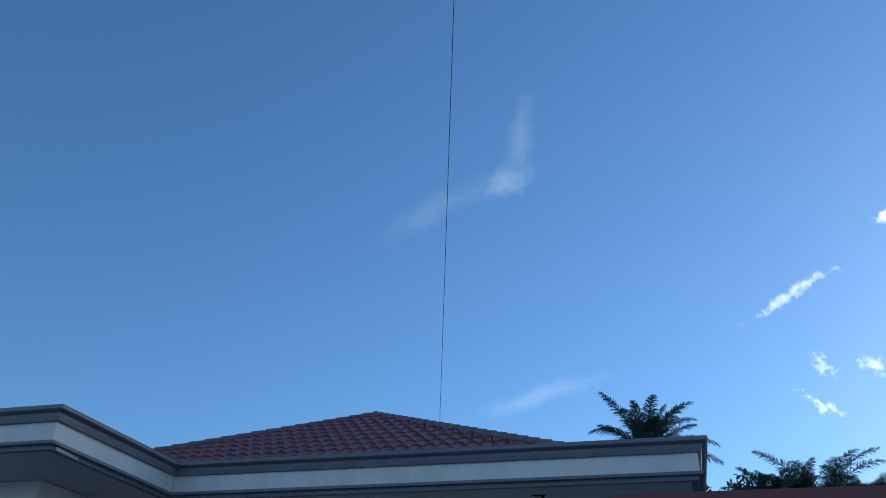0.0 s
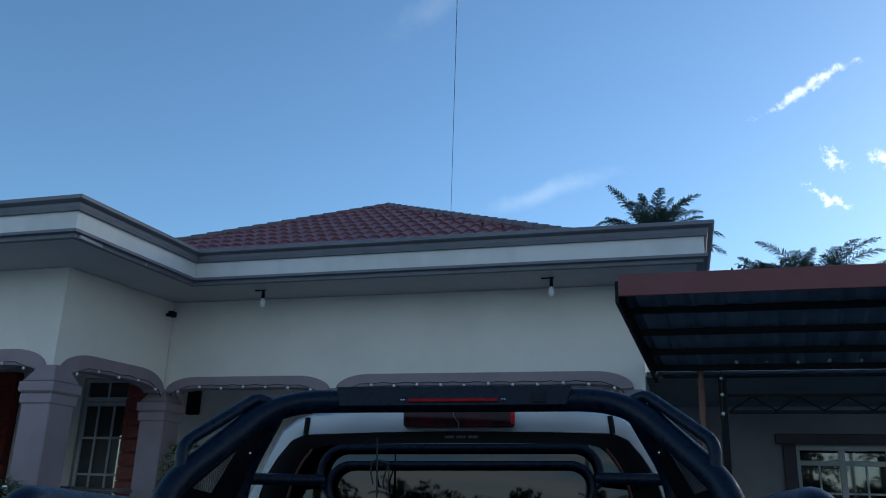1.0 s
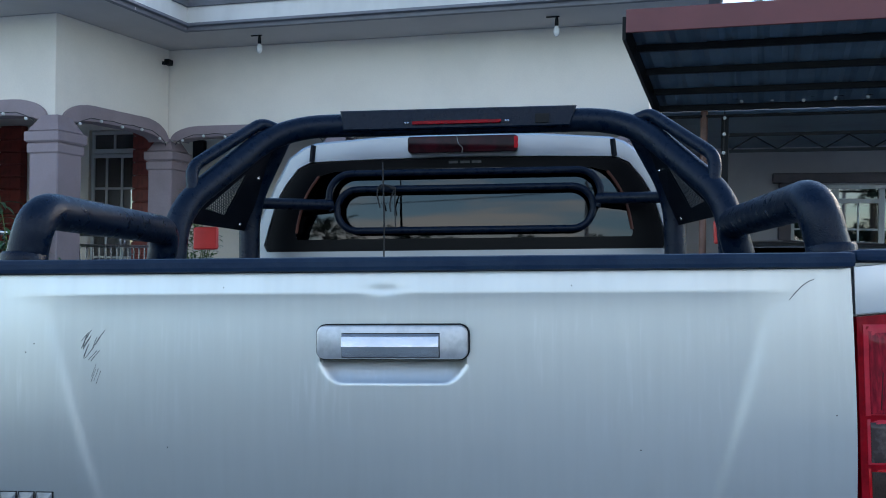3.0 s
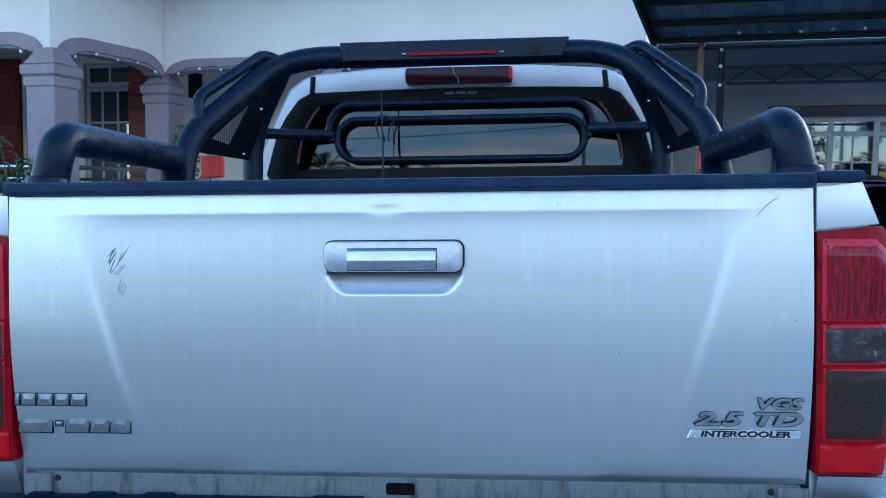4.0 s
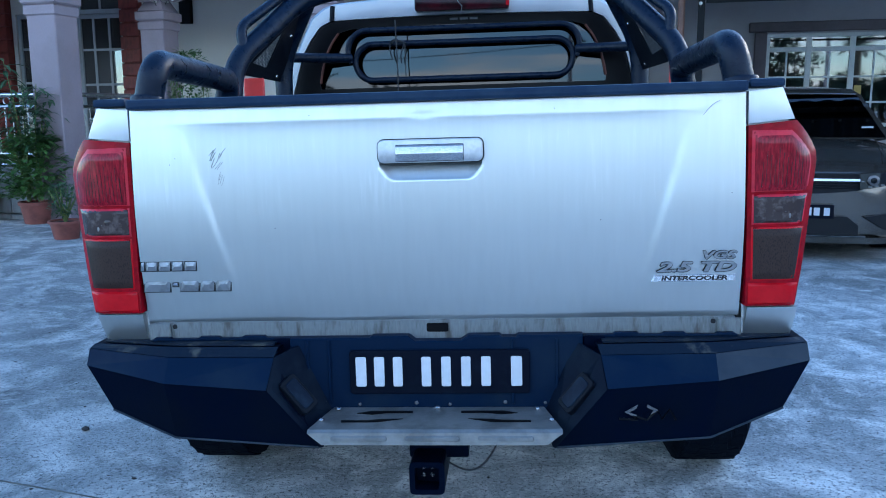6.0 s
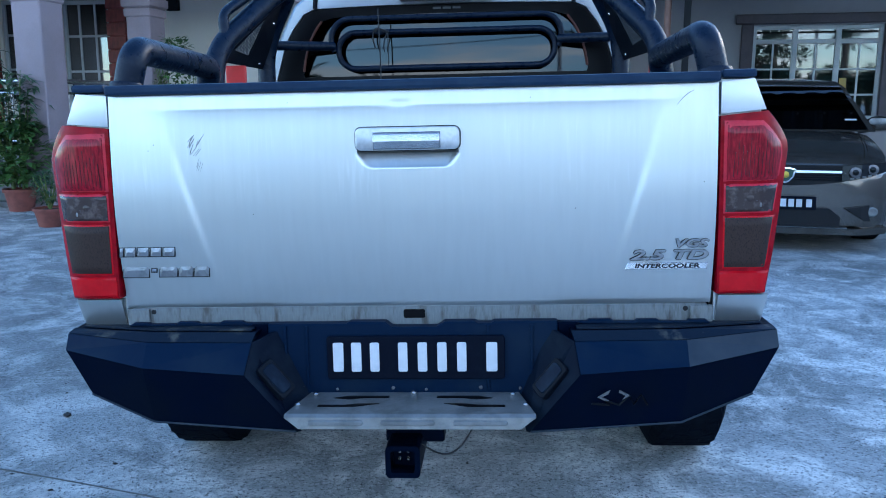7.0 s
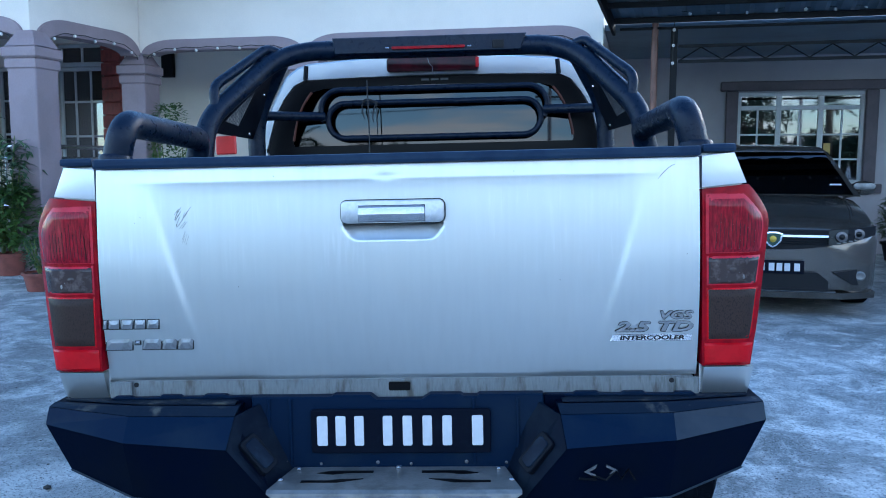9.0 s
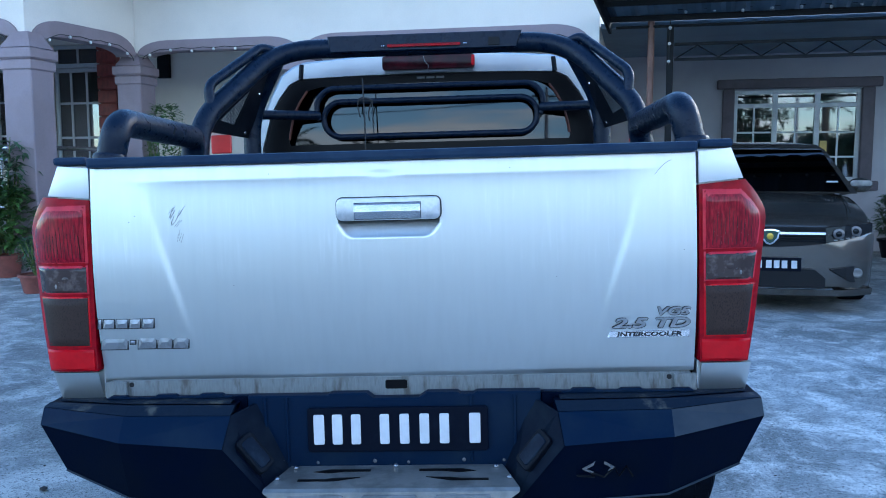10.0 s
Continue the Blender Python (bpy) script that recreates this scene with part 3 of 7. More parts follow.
def arch_trim(u0, u1, top, spring, m, drop=0.17):
    """The raised mauve band that follows an arch."""
    bm = bmesh.new()
    outer = arch_outline(u0, u1, top, spring)
    inner = arch_outline(u0 + 0.13, u1 - 0.13, top - drop, spring - 0.02)
    y0, y1 = -0.035, TH + 0.01
    rings = [[(a[0], y0, a[1]), (a[0], y1, a[1]), (b[0], y1, b[1]), (b[0], y0, b[1])] for a, b in zip(outer, inner)]
    loft(bm, rings)
    bm.transform(m)
    return part("arch_trim", bm, MAUVE, house, "mauve painted arch band", smooth=True)


# openings in the three porch walls: start, end, top of band, spring of band
M_MAIN = Matrix.Translation((0, V_MAIN, 0))
M_WING = Matrix.Translation((0, V_WING, 0))
# the short flank between wing and main front stands a little askew
M_SIDE = Matrix.Translation((U_SIDE + 0.003, V_WING, 0)) @ pose(0, 0, 0, 0, 0, 83.4) @ Matrix.Translation((-V_WING, 0, 0))
MAIN_RUNS = ((-0.72, 1.46, 2.845, 2.68), (1.54, 4.93, 2.855, 2.68))
WING_RUNS = ((-3.55, -1.05, 2.90, 2.70),)
SIDE_RUNS = ((-0.85, 0.78, 2.90, 2.66),)
arched_wall("wall", [(a, b, t, s) for a, b, t, s in MAIN_RUNS], (-0.81, U_END), 3.80, 2.62, CREAM, M_MAIN)
arched_wall("wall", WING_RUNS, (-6.0, U_SIDE), 3.80, 2.62, CREAM, M_WING)
arched_wall("wall", SIDE_RUNS, (V_WING + 0.003, V_MAIN), 3.80, 2.62, CREAM, M_SIDE)
for runs, m in ((MAIN_RUNS, M_MAIN), (WING_RUNS, M_WING), (SIDE_RUNS, M_SIDE)):
    for a, b, t, s in runs:
        arch_trim(a, b, t, s, m, 0.135 if m is M_MAIN else 0.17)


def pillar(u, v, w=0.50):
    bm = bmesh.new()
    h = w / 2
    shaft = part("pillar", box(bm, u - h, u + h, v - h, v + h, -0.06, 2.36, 0.012), MAUVE, house, "square mauve porch column")
    for z0, z1, g in ((2.30, 2.42, 0.016), (2.42, 2.55, 0.036)):
        bm = bmesh.new()
        k = h + g
        t = k - 0.05 if z1 > 2.5 else k - 0.015
        rings = [[(u + sx * r, v + sy * r, z) for sx, sy in ((-1, -1), (1, -1), (1, 1), (-1, 1))] for r, z in ((k - 0.02, z0), (k, z0 + 0.02), (k, z1 - 0.02), (t, z1))]
        loft(bm, rings)
        part("capital", bm, MAUVE, shaft, "stepped mauve capital")
    bm = bmesh.new()
    k = h + 0.01
    rings = [[(u + sx * r, v + sy * r, z) for sx, sy in ((-1, -1), (1, -1), (1, 1), (-1, 1))] for r, z in ((k, 2.548), (h - 0.03, 2.62), (h - 0.08, 2.72))]
    loft(bm, rings)
    part("neck", bm, MAUVE, shaft)


pillar(-1.00, -0.86, 0.36)
pillar(-0.84, 0.90, 0.34)
pillar(1.50, 0.90, 0.34)
pillar(4.90, 0.92, 0.34)
pillar(-3.75, -0.86, 0.36)

# right flank of the porch block and the wing's far side
part("wall", boxed(U_END - TH, U_END, V_MAIN + TH, 9.0, -0.05, 3.80), CREAM, house)
part("wall", boxed(-6.0, -5.84, V_WING + TH, 9.0, -0.05, 3.80), CREAM, house)
part("wall", boxed(-5.84, U_END - TH, 8.84, 9.0, -0.05, 3.80), CREAM, house)


def band(name, path, profile, mat, label=""):
    """A moulding drawn along a plan line with mitred corners; profile of (outward, z) pairs."""
    bm = bmesh.new()
    n = len(path)
    rings = []
    for i, p in enumerate(path):
        p = Vector(p)
        d0 = (p - Vector(path[i - 1])).normalized() if i else None
        d1 = (Vector(path[i + 1]) - p).normalized() if i < n - 1 else None
        d0, d1 = d0 or d1, d1 or d0
        n0, n1 = Vector((d0.y, -d0.x)), Vector((d1.y, -d1.x))
        off = (n0 + n1) / (1 + n0.dot(n1))
        rings.append([(p.x + off.x * o, p.y + off.y * o, z) for o, z in profile])
    loft(bm, rings)
    return part(name, bm, mat, house, label)


# plan line of the eaves: wing front, inner corner, main front, right return
EAVES = [(-7.0, -1.87), (-0.14, -1.87), (0.0, 0.0), (5.70, 0.0), (5.70, 6.0)]
band("fascia", EAVES, [(0.0, 3.875), (0.0, 4.075), (-0.06, 4.075), (-0.06, 3.875)], FASCIA_WHITE, "white fascia board")
band("gutter", EAVES, [(0.03, 4.06), (0.045, 4.10), (0.045, 4.135), (0.085, 4.145), (0.105, 4.155), (0.105, 4.190), (0.085, 4.200), (-0.10, 4.200), (-0.10, 4.076), (0.0, 4.076), (0.0, 4.06)], GREY_TRIM, "grey roof gutter with a stepped lip")
band("trim", EAVES, [(0.03, 3.845), (0.03, 3.874), (-0.08, 3.874), (-0.08, 3.80), (-0.02, 3.80), (-0.02, 3.838), (0.0, 3.845)], GREY_TRIM, "dark stepped trim under the fascia")
# soffit boards
for a, b, c, d in ((-7.0, -0.13, -1.80, V_WING + 0.1), (U_SIDE - 0.1, -0.08, V_WING + 0.1, 0.06), (U_SIDE - 0.1, 5.63, 0.06, V_MAIN + 0.1), (U_END - 0.1, 5.63, V_MAIN + 0.1, 6.0)):
    part("soffit", boxed(a, b, c, d, 3.805, 3.835), SOFFIT, house, "plain painted soffit")

part("flat_roof", boxed(-7.0, -0.25, -1.75, 2.0, 4.10, 4.18), GREY_WALL, house)
# porch ceiling, floor, back wall
part("porch_ceiling", boxed(-5.84, U_SIDE - 0.02, V_WING + TH, 8.8, 3.30, 3.36), SOFFIT, house)
part("porch_ceiling", boxed(U_SIDE - 0.018, U_END - TH, V_MAIN + TH, 8.8, 3.30, 3.36), SOFFIT, house)


def tile_roof():
    """Pressed roofing sheet: rows of steps with rounded pans, on the front slope of a hipped roof."""
    apex = Vector((0.80, 4.22, 6.23))
    eave_z, d = 3.985, 4.15
    rows, pan = 13, 0.181
    length = math.hypot(d, apex.z - eave_z)
    run = length / rows

    def tile_mesh(x0, x1, w0, w1, n=6):
        """One pressed tile: an arched pan whose lower lip stands over the row below; cut where the hip runs across it."""
        bm = bmesh.new()
        prev = None
        for c in range(n + 1):
            x = x0 + (x1 - x0) * c / n
            h = 0.046 * math.sin(math.pi * c / n) ** 0.8
            lo, hi = max(-w0, min(w0, x)), max(-w1, min(w1, x))
            row = [bm.verts.new(p) for p in ((lo, 0.0, h + 0.010), (lo, 0.0, h + 0.034), (hi, run + 0.02, h + 0.004))]
            if prev:
                bm.faces.new((prev[0], row[0], row[1], prev[1]))
                if abs(prev[2].co.x - row[2].co.x) + abs(prev[1].co.x - row[1].co.x) > 1e-5:
                    bm.faces.new((prev[1], row[1], row[2], prev[2]))
            prev = row
        return bm

    ang = math.degrees(math.atan2(apex.z - eave_z, d))
    base = Matrix.Translation((apex.x, apex.y, eave_z))
    whole = finish(tile_mesh(-pan / 2, pan / 2, 9, 9), "roof_tile", ROOF_TILE, True)
    cols = int(d / pan) + 1
    for turn in (0, 90, 180, 270):
        m = base @ pose(0, 0, 0, 0, 0, turn) @ Matrix.Translation((0, -d, 0)) @ pose(0, 0, 0, ang, 0, 0)
        sheet = bmesh.new()
        vs = [sheet.verts.new(m @ Vector(p)) for p in ((-d, 0, 0), (d, 0, 0), (0, length, 0), (-d, 0, -0.02), (d, 0, -0.02), (0, length, -0.02))]
        for f in ((0, 1, 2), (5, 4, 3), (0, 3, 4, 1), (1, 4, 5, 2), (2, 5, 3, 0)):
            sheet.faces.new([vs[i] for i in f])
        roof = part("roof", sheet, ROOF_TILE, house, "dusky red pressed tile roofing" if turn == 0 else "")
        rest = bmesh.new()
        for r in range(rows):
            w0, w1 = d * (1 - r / rows), d * (1 - min(1.0, (r + 1.08) / rows))
            for c in range(-cols, cols + 1):
                x = c * pan
                if abs(x) - pan / 2 > w0 - 0.02:
                    continue
                cut = abs(x) + pan / 2 > w1
                if turn:
                    piece = tile_mesh(x - pan / 2, x + pan / 2, w0, w1, 4)
                    piece.transform(m @ Matrix.Translation((0, r * run, 0)))
                    me = bpy.data.meshes.new("tile")
                    piece.to_mesh(me)
                    piece.free()
                    rest.from_mesh(me)
                    bpy.data.meshes.remove(me)
                    continue
                if cut:
                    piece = tile_mesh(-pan / 2, pan / 2, 9, 9)
                    for v in piece.verts:
                        lim = w0 + (w1 - w0) * v.co.y / run
                        v.co.x = max(-lim - x, min(lim - x, v.co.x))
                    ob = new("roof_tile", finish(piece, "roof_tile", ROOF_TILE, True))
                else:
                    ob = new("roof_tile", whole)
                ob.parent = roof
                ob.matrix_local = m @ Matrix.Translation((x, r * run, 0))
        if turn:
            part("roof_tiles", rest, ROOF_TILE, roof, smooth=True)["kind"] = "stuff"
        else:
            rest.free()
    for sx, sy in ((-1, -1), (1, -1), (1, 1), (-1, 1)):
        bm = bmesh.new()
        a = Vector((apex.x + sx * d, apex.y + sy * d, eave_z + 0.06))
        n = 26
        pts, radii = [], []
        for i in range(n):
            for f, r in ((0.0, 0.070), (0.96, 0.056)):
                pts.append(a.lerp(apex, (i + f) / n) + Vector((0, 0, 0.022)))
                radii.append(r)
        tube(bm, pts, radii, 8)
        part("ridge_cap", bm, ROOF_RIDGE, house, "dull brown hip ridge tiles", smooth=True)
    part("roof_finial", ball(bmesh.new(), apex + Vector((0, 0, 0.02)), 0.085, scale=(1, 1, 0.8)), ROOF_RIDGE, house, smooth=True)


tile_roof()

# raised porch floor with stone base
PF = 0.62
part("porch_floor", boxed(-5.84, -0.84, V_WING + 0.02, 3.6, PF - 0.08, PF, 0.01), GREY_WALL, house)
bm = bmesh.new()
random.seed(4)
u = -5.9
while u < -1.3:
    w = random.uniform(0.16, 0.34)
    for k in range(3):
        z0 = -0.05 + k * 0.20
        off = random.uniform(0.0, 0.02)
        box(bm, u + 0.006, u + w - 0.006, V_WING - 0.05 - off, V_WING + 0.02, z0 + 0.006, min(z0 + 0.194, PF - 0.085), 0.008)
    u += w
part("stone_base", bm, STONE_CLAD, house, "rough split stone cladding of the porch base")["kind"] = "stuff"
part("base_wall", boxed(-5.84, -1.22, V_WING + 0.021, V_WING + 0.12, -0.05, PF - 0.081), STONE_CLAD, house)
part("base_wall", boxed(-1.0, -0.86, V_WING + 0.3, V_MAIN, -0.05, PF - 0.081), STONE_CLAD, house)

# porch back wall with sliding door, brick piers and side window
VB = 3.0
for a, b, z0, z1 in ((-5.84, -5.45, PF, 3.3), (-4.95, -4.88, PF, 3.3), (-4.88, -4.05, 2.86, 3.3), (-4.88, -4.05, PF, 1.2), (-4.05, -3.75, PF, 3.3),
                     (-3.75, -2.84, 3.20, 3.3), (-2.50, U_END - TH, PF - 0.6, 3.3)):
    part("wall", boxed(a, b, VB, VB + 0.15, z0, z1), CREAM, house)
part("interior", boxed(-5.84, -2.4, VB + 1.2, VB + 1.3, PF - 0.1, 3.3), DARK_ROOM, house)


def brick_pier(u0, u1):
    pier = part("brick_pier", boxed(u0 + 0.02, u1 - 0.02, VB - 0.08, VB + 0.12, PF, 3.30), RED_BRICK, house, "red brick pier")
    bm = boxed(0, 0.999, 0, 0.12, 0, 0.19, 0.012)
    me = finish(bm, "brick", RED_BRICK)
    for k in range(13):
        ob = new("brick", me)
        ob.parent = pier
        ob.location = (u0, VB - 0.12, PF + k * 0.205)
        ob.scale = (u1 - u0, 1, 1)


brick_pier(-5.43, -4.97)
brick_pier(-2.84, -2.50)


def gridded(name, u0, u1, z0, z1, v, cols, rows, label, transom=None, bar=0.035):
    """A framed window or door leaf with white glazing bars and panes."""
    root = part(name, boxed(u0, u1, v, v + 0.07, z1 - 0.06, z1, 0.006), WHITE_FRAME, house, label)
    for a, b, c, d in ((u0, u0 + 0.06, z0, z1 - 0.061), (u1 - 0.06, u1, z0, z1 - 0.061), (u0 + 0.061, u1 - 0.061, z0, z0 + 0.07)):
        part("frame", boxed(a, b, v, v + 0.07, c, d, 0.006), WHITE_FRAME, root)
    for i in range(1, cols):
        x = u0 + (u1 - u0) * i / cols
        part("glazing_bar", boxed(x - bar / 2, x + bar / 2, v + 0.012, v + 0.05, z0 + 0.071, z1 - 0.062), WHITE_FRAME, root)
    for j in range(1, rows):
        z = z0 + (z1 - z0) * j / rows
        part("glazing_bar", boxed(u0 + 0.061, u1 - 0.061, v + 0.016, v + 0.054, z - bar / 2, z + bar / 2), WHITE_FRAME, root)
    pane = part("pane", boxed(u0 + 0.061, u1 - 0.061, v + 0.030, v + 0.036, z0 + 0.071, z1 - 0.062), HOUSE_GLASS, root)
    pane.visible_shadow = False
    return root


gridded("sliding_door", -3.72, -2.86, PF, 2.82, VB + 0.02, 3, 4, "white framed sliding door with gridded panes")
gridded("transom_window", -3.72, -2.86, 2.83, 3.19, VB + 0.02, 2, 1, "white framed transom window")
gridded("porch_window", -4.87, -4.06, 1.21, 2.85, VB + 0.02, 2, 3, "white gridded porch window")


def railing(p0, p1, n, ring):
    """Stainless porch rail: double top bar, uprights, lower bar."""
    p0, p1 = Vector(p0), Vector(p1)
    top = part("handrail", tube(bmesh.new(), [p0 + Vector((0, 0, 0.86)), p1 + Vector((0, 0, 0.86))], 0.028, 10), STAINLESS, house, "stainless steel porch handrail", smooth=True)
    for z, r in ((0.73, 0.018), (0.20, 0.018), (0.08, 0.018)):
        part("rail", tube(bmesh.new(), [p0 + Vector((0, 0, z)), p1 + Vector((0, 0, z))], r, 8), STAINLESS, top, smooth=True)
    for i in range(n):
        p = p0.lerp(p1, (i + 0.5) / n)
        part("upright", tube(bmesh.new(), [p + Vector((0, 0, 0.20)), p + Vector((0, 0, 0.73))], 0.010, 8), STAINLESS, top, smooth=True)
    for i in range(ring):
        p = p0.lerp(p1, (i + 0.62) / ring) + Vector((0, 0, 0.795))
        d = (p1 - p0).normalized()
        part("ring", tube(bmesh.new(), [p + (d * math.cos(a) + Vector((0, 0, 1)) * math.sin(a)) * 0.045 for a in (2 * math.pi * k / 16 for k in range(16))], 0.008, 6, closed=True), STAINLESS, top, smooth=True)


railing((-3.5, V_WING + 0.05, PF), (-1.25, V_WING + 0.05, PF), 22, 2)
railing((-0.95, V_WING + 0.34, PF), (-0.95, V_MAIN - 0.14, PF), 12, 1)

# meter box on the back wall
part("meter_box", boxed(-1.80, -1.60, VB - 0.09, VB - 0.001, 2.62, 2.99, 0.012), DARK_STEEL, house, "dark wall mounted meter box")


def eave_bulb(u, v, tilt):
    holder = thing("bulb_holder", "bare white bulb on a short bracket under the eaves", "light", HM @ Matrix.Translation((u, v, 3.80)), "eave bulbs")
    part("bracket", boxed(-0.11, 0.03, -0.010, 0.010, -0.014, -0.001, 0.003), DARK_STEEL, holder)
    part("socket", lathe(bmesh.new(), [(0.018, -0.105), (0.021, -0.09), (0.017, -0.03), (0.012, -0.014)], 12), DARK_STEEL, holder, smooth=True)
    part("bulb", lathe(bmesh.new(), [(0.010, -0.212), (0.027, -0.198), (0.034, -0.170), (0.029, -0.136), (0.019, -0.106)], 14), BULB_WHITE, holder, "unlit white glass bulb", smooth=True)
    return holder


eave_bulb(0.72, 0.35, 0)
eave_bulb(4.13, 0.35, 0)
# corner camera under the inner corner
cam_box = thing("security_camera", "small dark security camera in the wall corner", "camera", HM @ Matrix.Translation((U_SIDE + 0.265, V_MAIN - 0.12, 3.62)))
part("mount", boxed(-0.098, -0.02, -0.02, 0.02, -0.02, 0.02, 0.004), DARK_STEEL, cam_box)
part("housing", boxed(-0.02, 0.05, -0.07, 0.03, -0.035, 0.035, 0.008), DARK_STEEL, cam_box)


def fairy_lights(path_pts, spacing, label):
    """A sagging cable with white globe bulbs, pinned along an arch."""
    string = thing("string_lights", label, "string lights", HM)
    pts = [Vector(p) for p in path_pts]
    total = sum((b - a).length for a, b in zip(pts, pts[1:]))
    count = max(2, int(total / spacing))

    def at(s):
        for a, b in zip(pts, pts[1:]):
            seg = (b - a).length
            if s <= seg:
                return a.lerp(b, s / seg)
            s -= seg
        return pts[-1].copy()
    line = []
    for i in range(count):
        for k in range(6):
            f = (i + k / 6) / count
            p = at(f * total)
            p.z -= 0.012 * math.sin(math.pi * k / 6)
            line.append(p)
    line.append(pts[-1])
    part("cable", tube(bmesh.new(), line, 0.005, 5), WIRE, string)
    me = finish(ball(bmesh.new(), (0, 0, 0), 0.019, 10, 8), "globe", BULB_WHITE, True)
    for i in range(count):
        ob = new("globe", me)
        ob.parent = string
        ob.location = at((i + 0.5) / count * total) + Vector((0, -0.01, -0.036 + 0.010 * math.sin(i * 2.3)))
    return string


def on_wall(m, runs, drop, off=-0.075):
    for a, b, t, s in runs:
        line = [m @ Vector((u, off, z - 0.02)) for u, z in arch_outline(a + 0.10, b - 0.10, t - drop, s - 0.05)]
        fairy_lights(line, 0.27, "black cable with white globe bulbs pinned along the arch")


on_wall(M_MAIN, MAIN_RUNS, 0.085)
on_wall(M_WING, WING_RUNS, 0.115)
on_wall(M_SIDE, SIDE_RUNS, 0.115)

# ---- carport and rear wing ----
carport = thing("carport", "dark steel carport with a red front fascia", "carport", HM)
CU0, CU1, CV0, CV1 = 4.93, 12.5, -1.2, 0.90
def croof(v):
    """Height of the sloping carport roof at a given v."""
    return 3.27 - 0.195 * (v - CV0)


part("fascia", boxed(CU0, CU1, CV0 - 0.03, CV0, 3.17, 3.36, 0.004), CARPORT_RED, carport, "dull red metal front fascia")
bm = bmesh.new()
loft(bm, [[(CU0 - 0.03, CV0, 3.12), (CU0, CV0, 3.12), (CU0, CV0, 3.31), (CU0 - 0.03, CV0, 3.31)], [(CU0 + 0.22, CV1, 2.74), (CU0 + 0.25, CV1, 2.74), (CU0 + 0.25, CV1, 2.92), (CU0 + 0.22, CV1, 2.92)]])
part("barge_board", bm, DARK_STEEL, carport, "dark sloping edge board")
bm = bmesh.new()
n = 150
rows = []
for i in range(n + 1):
    f = i / n
    k = i % 5
    h = 0.028 if k in (0, 1) else 0.0
    rows.append([(CU0 + (CU1 - CU0) * f, CV0, croof(CV0) + h), (CU0 + 0.24 + (CU1 - CU0 - 0.24) * f, CV1, croof(CV1) + h)])
vs = [[bm.verts.new(p) for p in r] for r in rows]
for a, b in zip(vs, vs[1:]):
    bm.faces.new((a[0], b[0], b[1], a[1]))
sheet = part("roof_sheet", bm, CARPORT_SHEET, carport, "ribbed metal roof sheet")
solid = sheet.modifiers.new("thickness", 'SOLIDIFY')
solid.thickness = 0.004
for v in (-0.75, -0.25, 0.25, 0.70):
    u0 = CU0 + 0.12 * (v - CV0) + 0.01
    part("purlin", boxed(u0, CU1, v - 0.025, v + 0.025, croof(v) - 0.065, croof(v) - 0.008, 0.004), DARK_STEEL, carport)
for u in (8.2, 10.6):
    bm = bmesh.new()
    prism(bm, [(CV0 + 0.02, croof(CV0) - 0.15), (CV1, croof(CV1) - 0.13), (CV1, croof(CV1) - 0.068), (CV0 + 0.02, croof(CV0) - 0.075)], u - 0.025, u + 0.025, axis="x")
    part("rafter", bm, DARK_STEEL, carport)
# added flat canopy between carport and rear wall: shades it, darkens the gap
part("shade_canopy", boxed(U_END + 0.01, CU1, CV1 + 0.02, 3.58, 2.80, 2.86), CARPORT_SHEET, carport, "added flat dark canopy that shades the rear wall")
for u, r, mat in ((5.61, 0.037, RUST_POST), (11.6, 0.037, RUST_POST)):
    part("post", tube(bmesh.new(), [(u, 0.8, -0.05), (u, 0.8, croof(0.8) - 0.002)], r, 14), mat, carport, "brown painted round steel post", smooth=True)
part("post", boxed(5.78, 5.85, 0.77, 0.83, -0.05, 2.775, 0.004), DARK_STEEL, carport, "square black steel post")
truss = part("truss", boxed(5.86, CU1, 0.78, 0.82, 2.575, 2.605), DARK_STEEL, carport, "black lattice truss between the posts")
part("chord", boxed(5.86, CU1, 0.78, 0.82, 2.41, 2.44), DARK_STEEL, truss)
bm = bmesh.new()
u, flip = 5.88, True
while u < CU1 - 0.2:
    tube(bm, [(u, 0.8, 2.44 if flip else 2.575), (u + 0.22, 0.8, 2.575 if flip else 2.44)], 0.007, 5)
    u, flip = u + 0.22, not flip
part("lattice", bm, DARK_STEEL, truss)
part("beam", boxed(CU0 + 0.3, CU1, 0.77, 0.83, 2.775, 2.80, 0.004), DARK_STEEL, carport, "black cross beam")
fairy_lights([(5.82, 0.66, 2.945), (8.6, 0.66, 2.945), (11.0, 0.66, 2.945)], 0.284, "white globe bulbs strung under the carport roof")
fairy_lights([(5.81, 0.74, 2.88), (5.80, 0.74, 2.36)], 0.17, "white globe bulbs down a steel post")

# rear wall with window
rear = thing("rear_wing", "grey plastered rear wall with a dark framed window", "wall", HM, kind="structure")
VR = 3.6
WU0, WU1, WZ0, WZ1 = 6.80, 8.44, 1.05, 2.30
for a, b, z0, z1 in ((U_END + 0.002, WU0, -0.05, 3.6), (WU1, 14.0, -0.05, 3.6), (WU0, WU1, -0.05, WZ0), (WU0, WU1, WZ1, 3.6)):
    part("wall", boxed(a, b, VR, VR + 0.15, z0, z1), GREY_WALL, rear)
surround = part("window_surround", boxed(WU0 - 0.24, WU1 + 0.24, VR - 0.09, VR - 0.002, WZ1 + 0.02, WZ1 + 0.15, 0.012), SURROUND, rear, "dark moulded window surround")
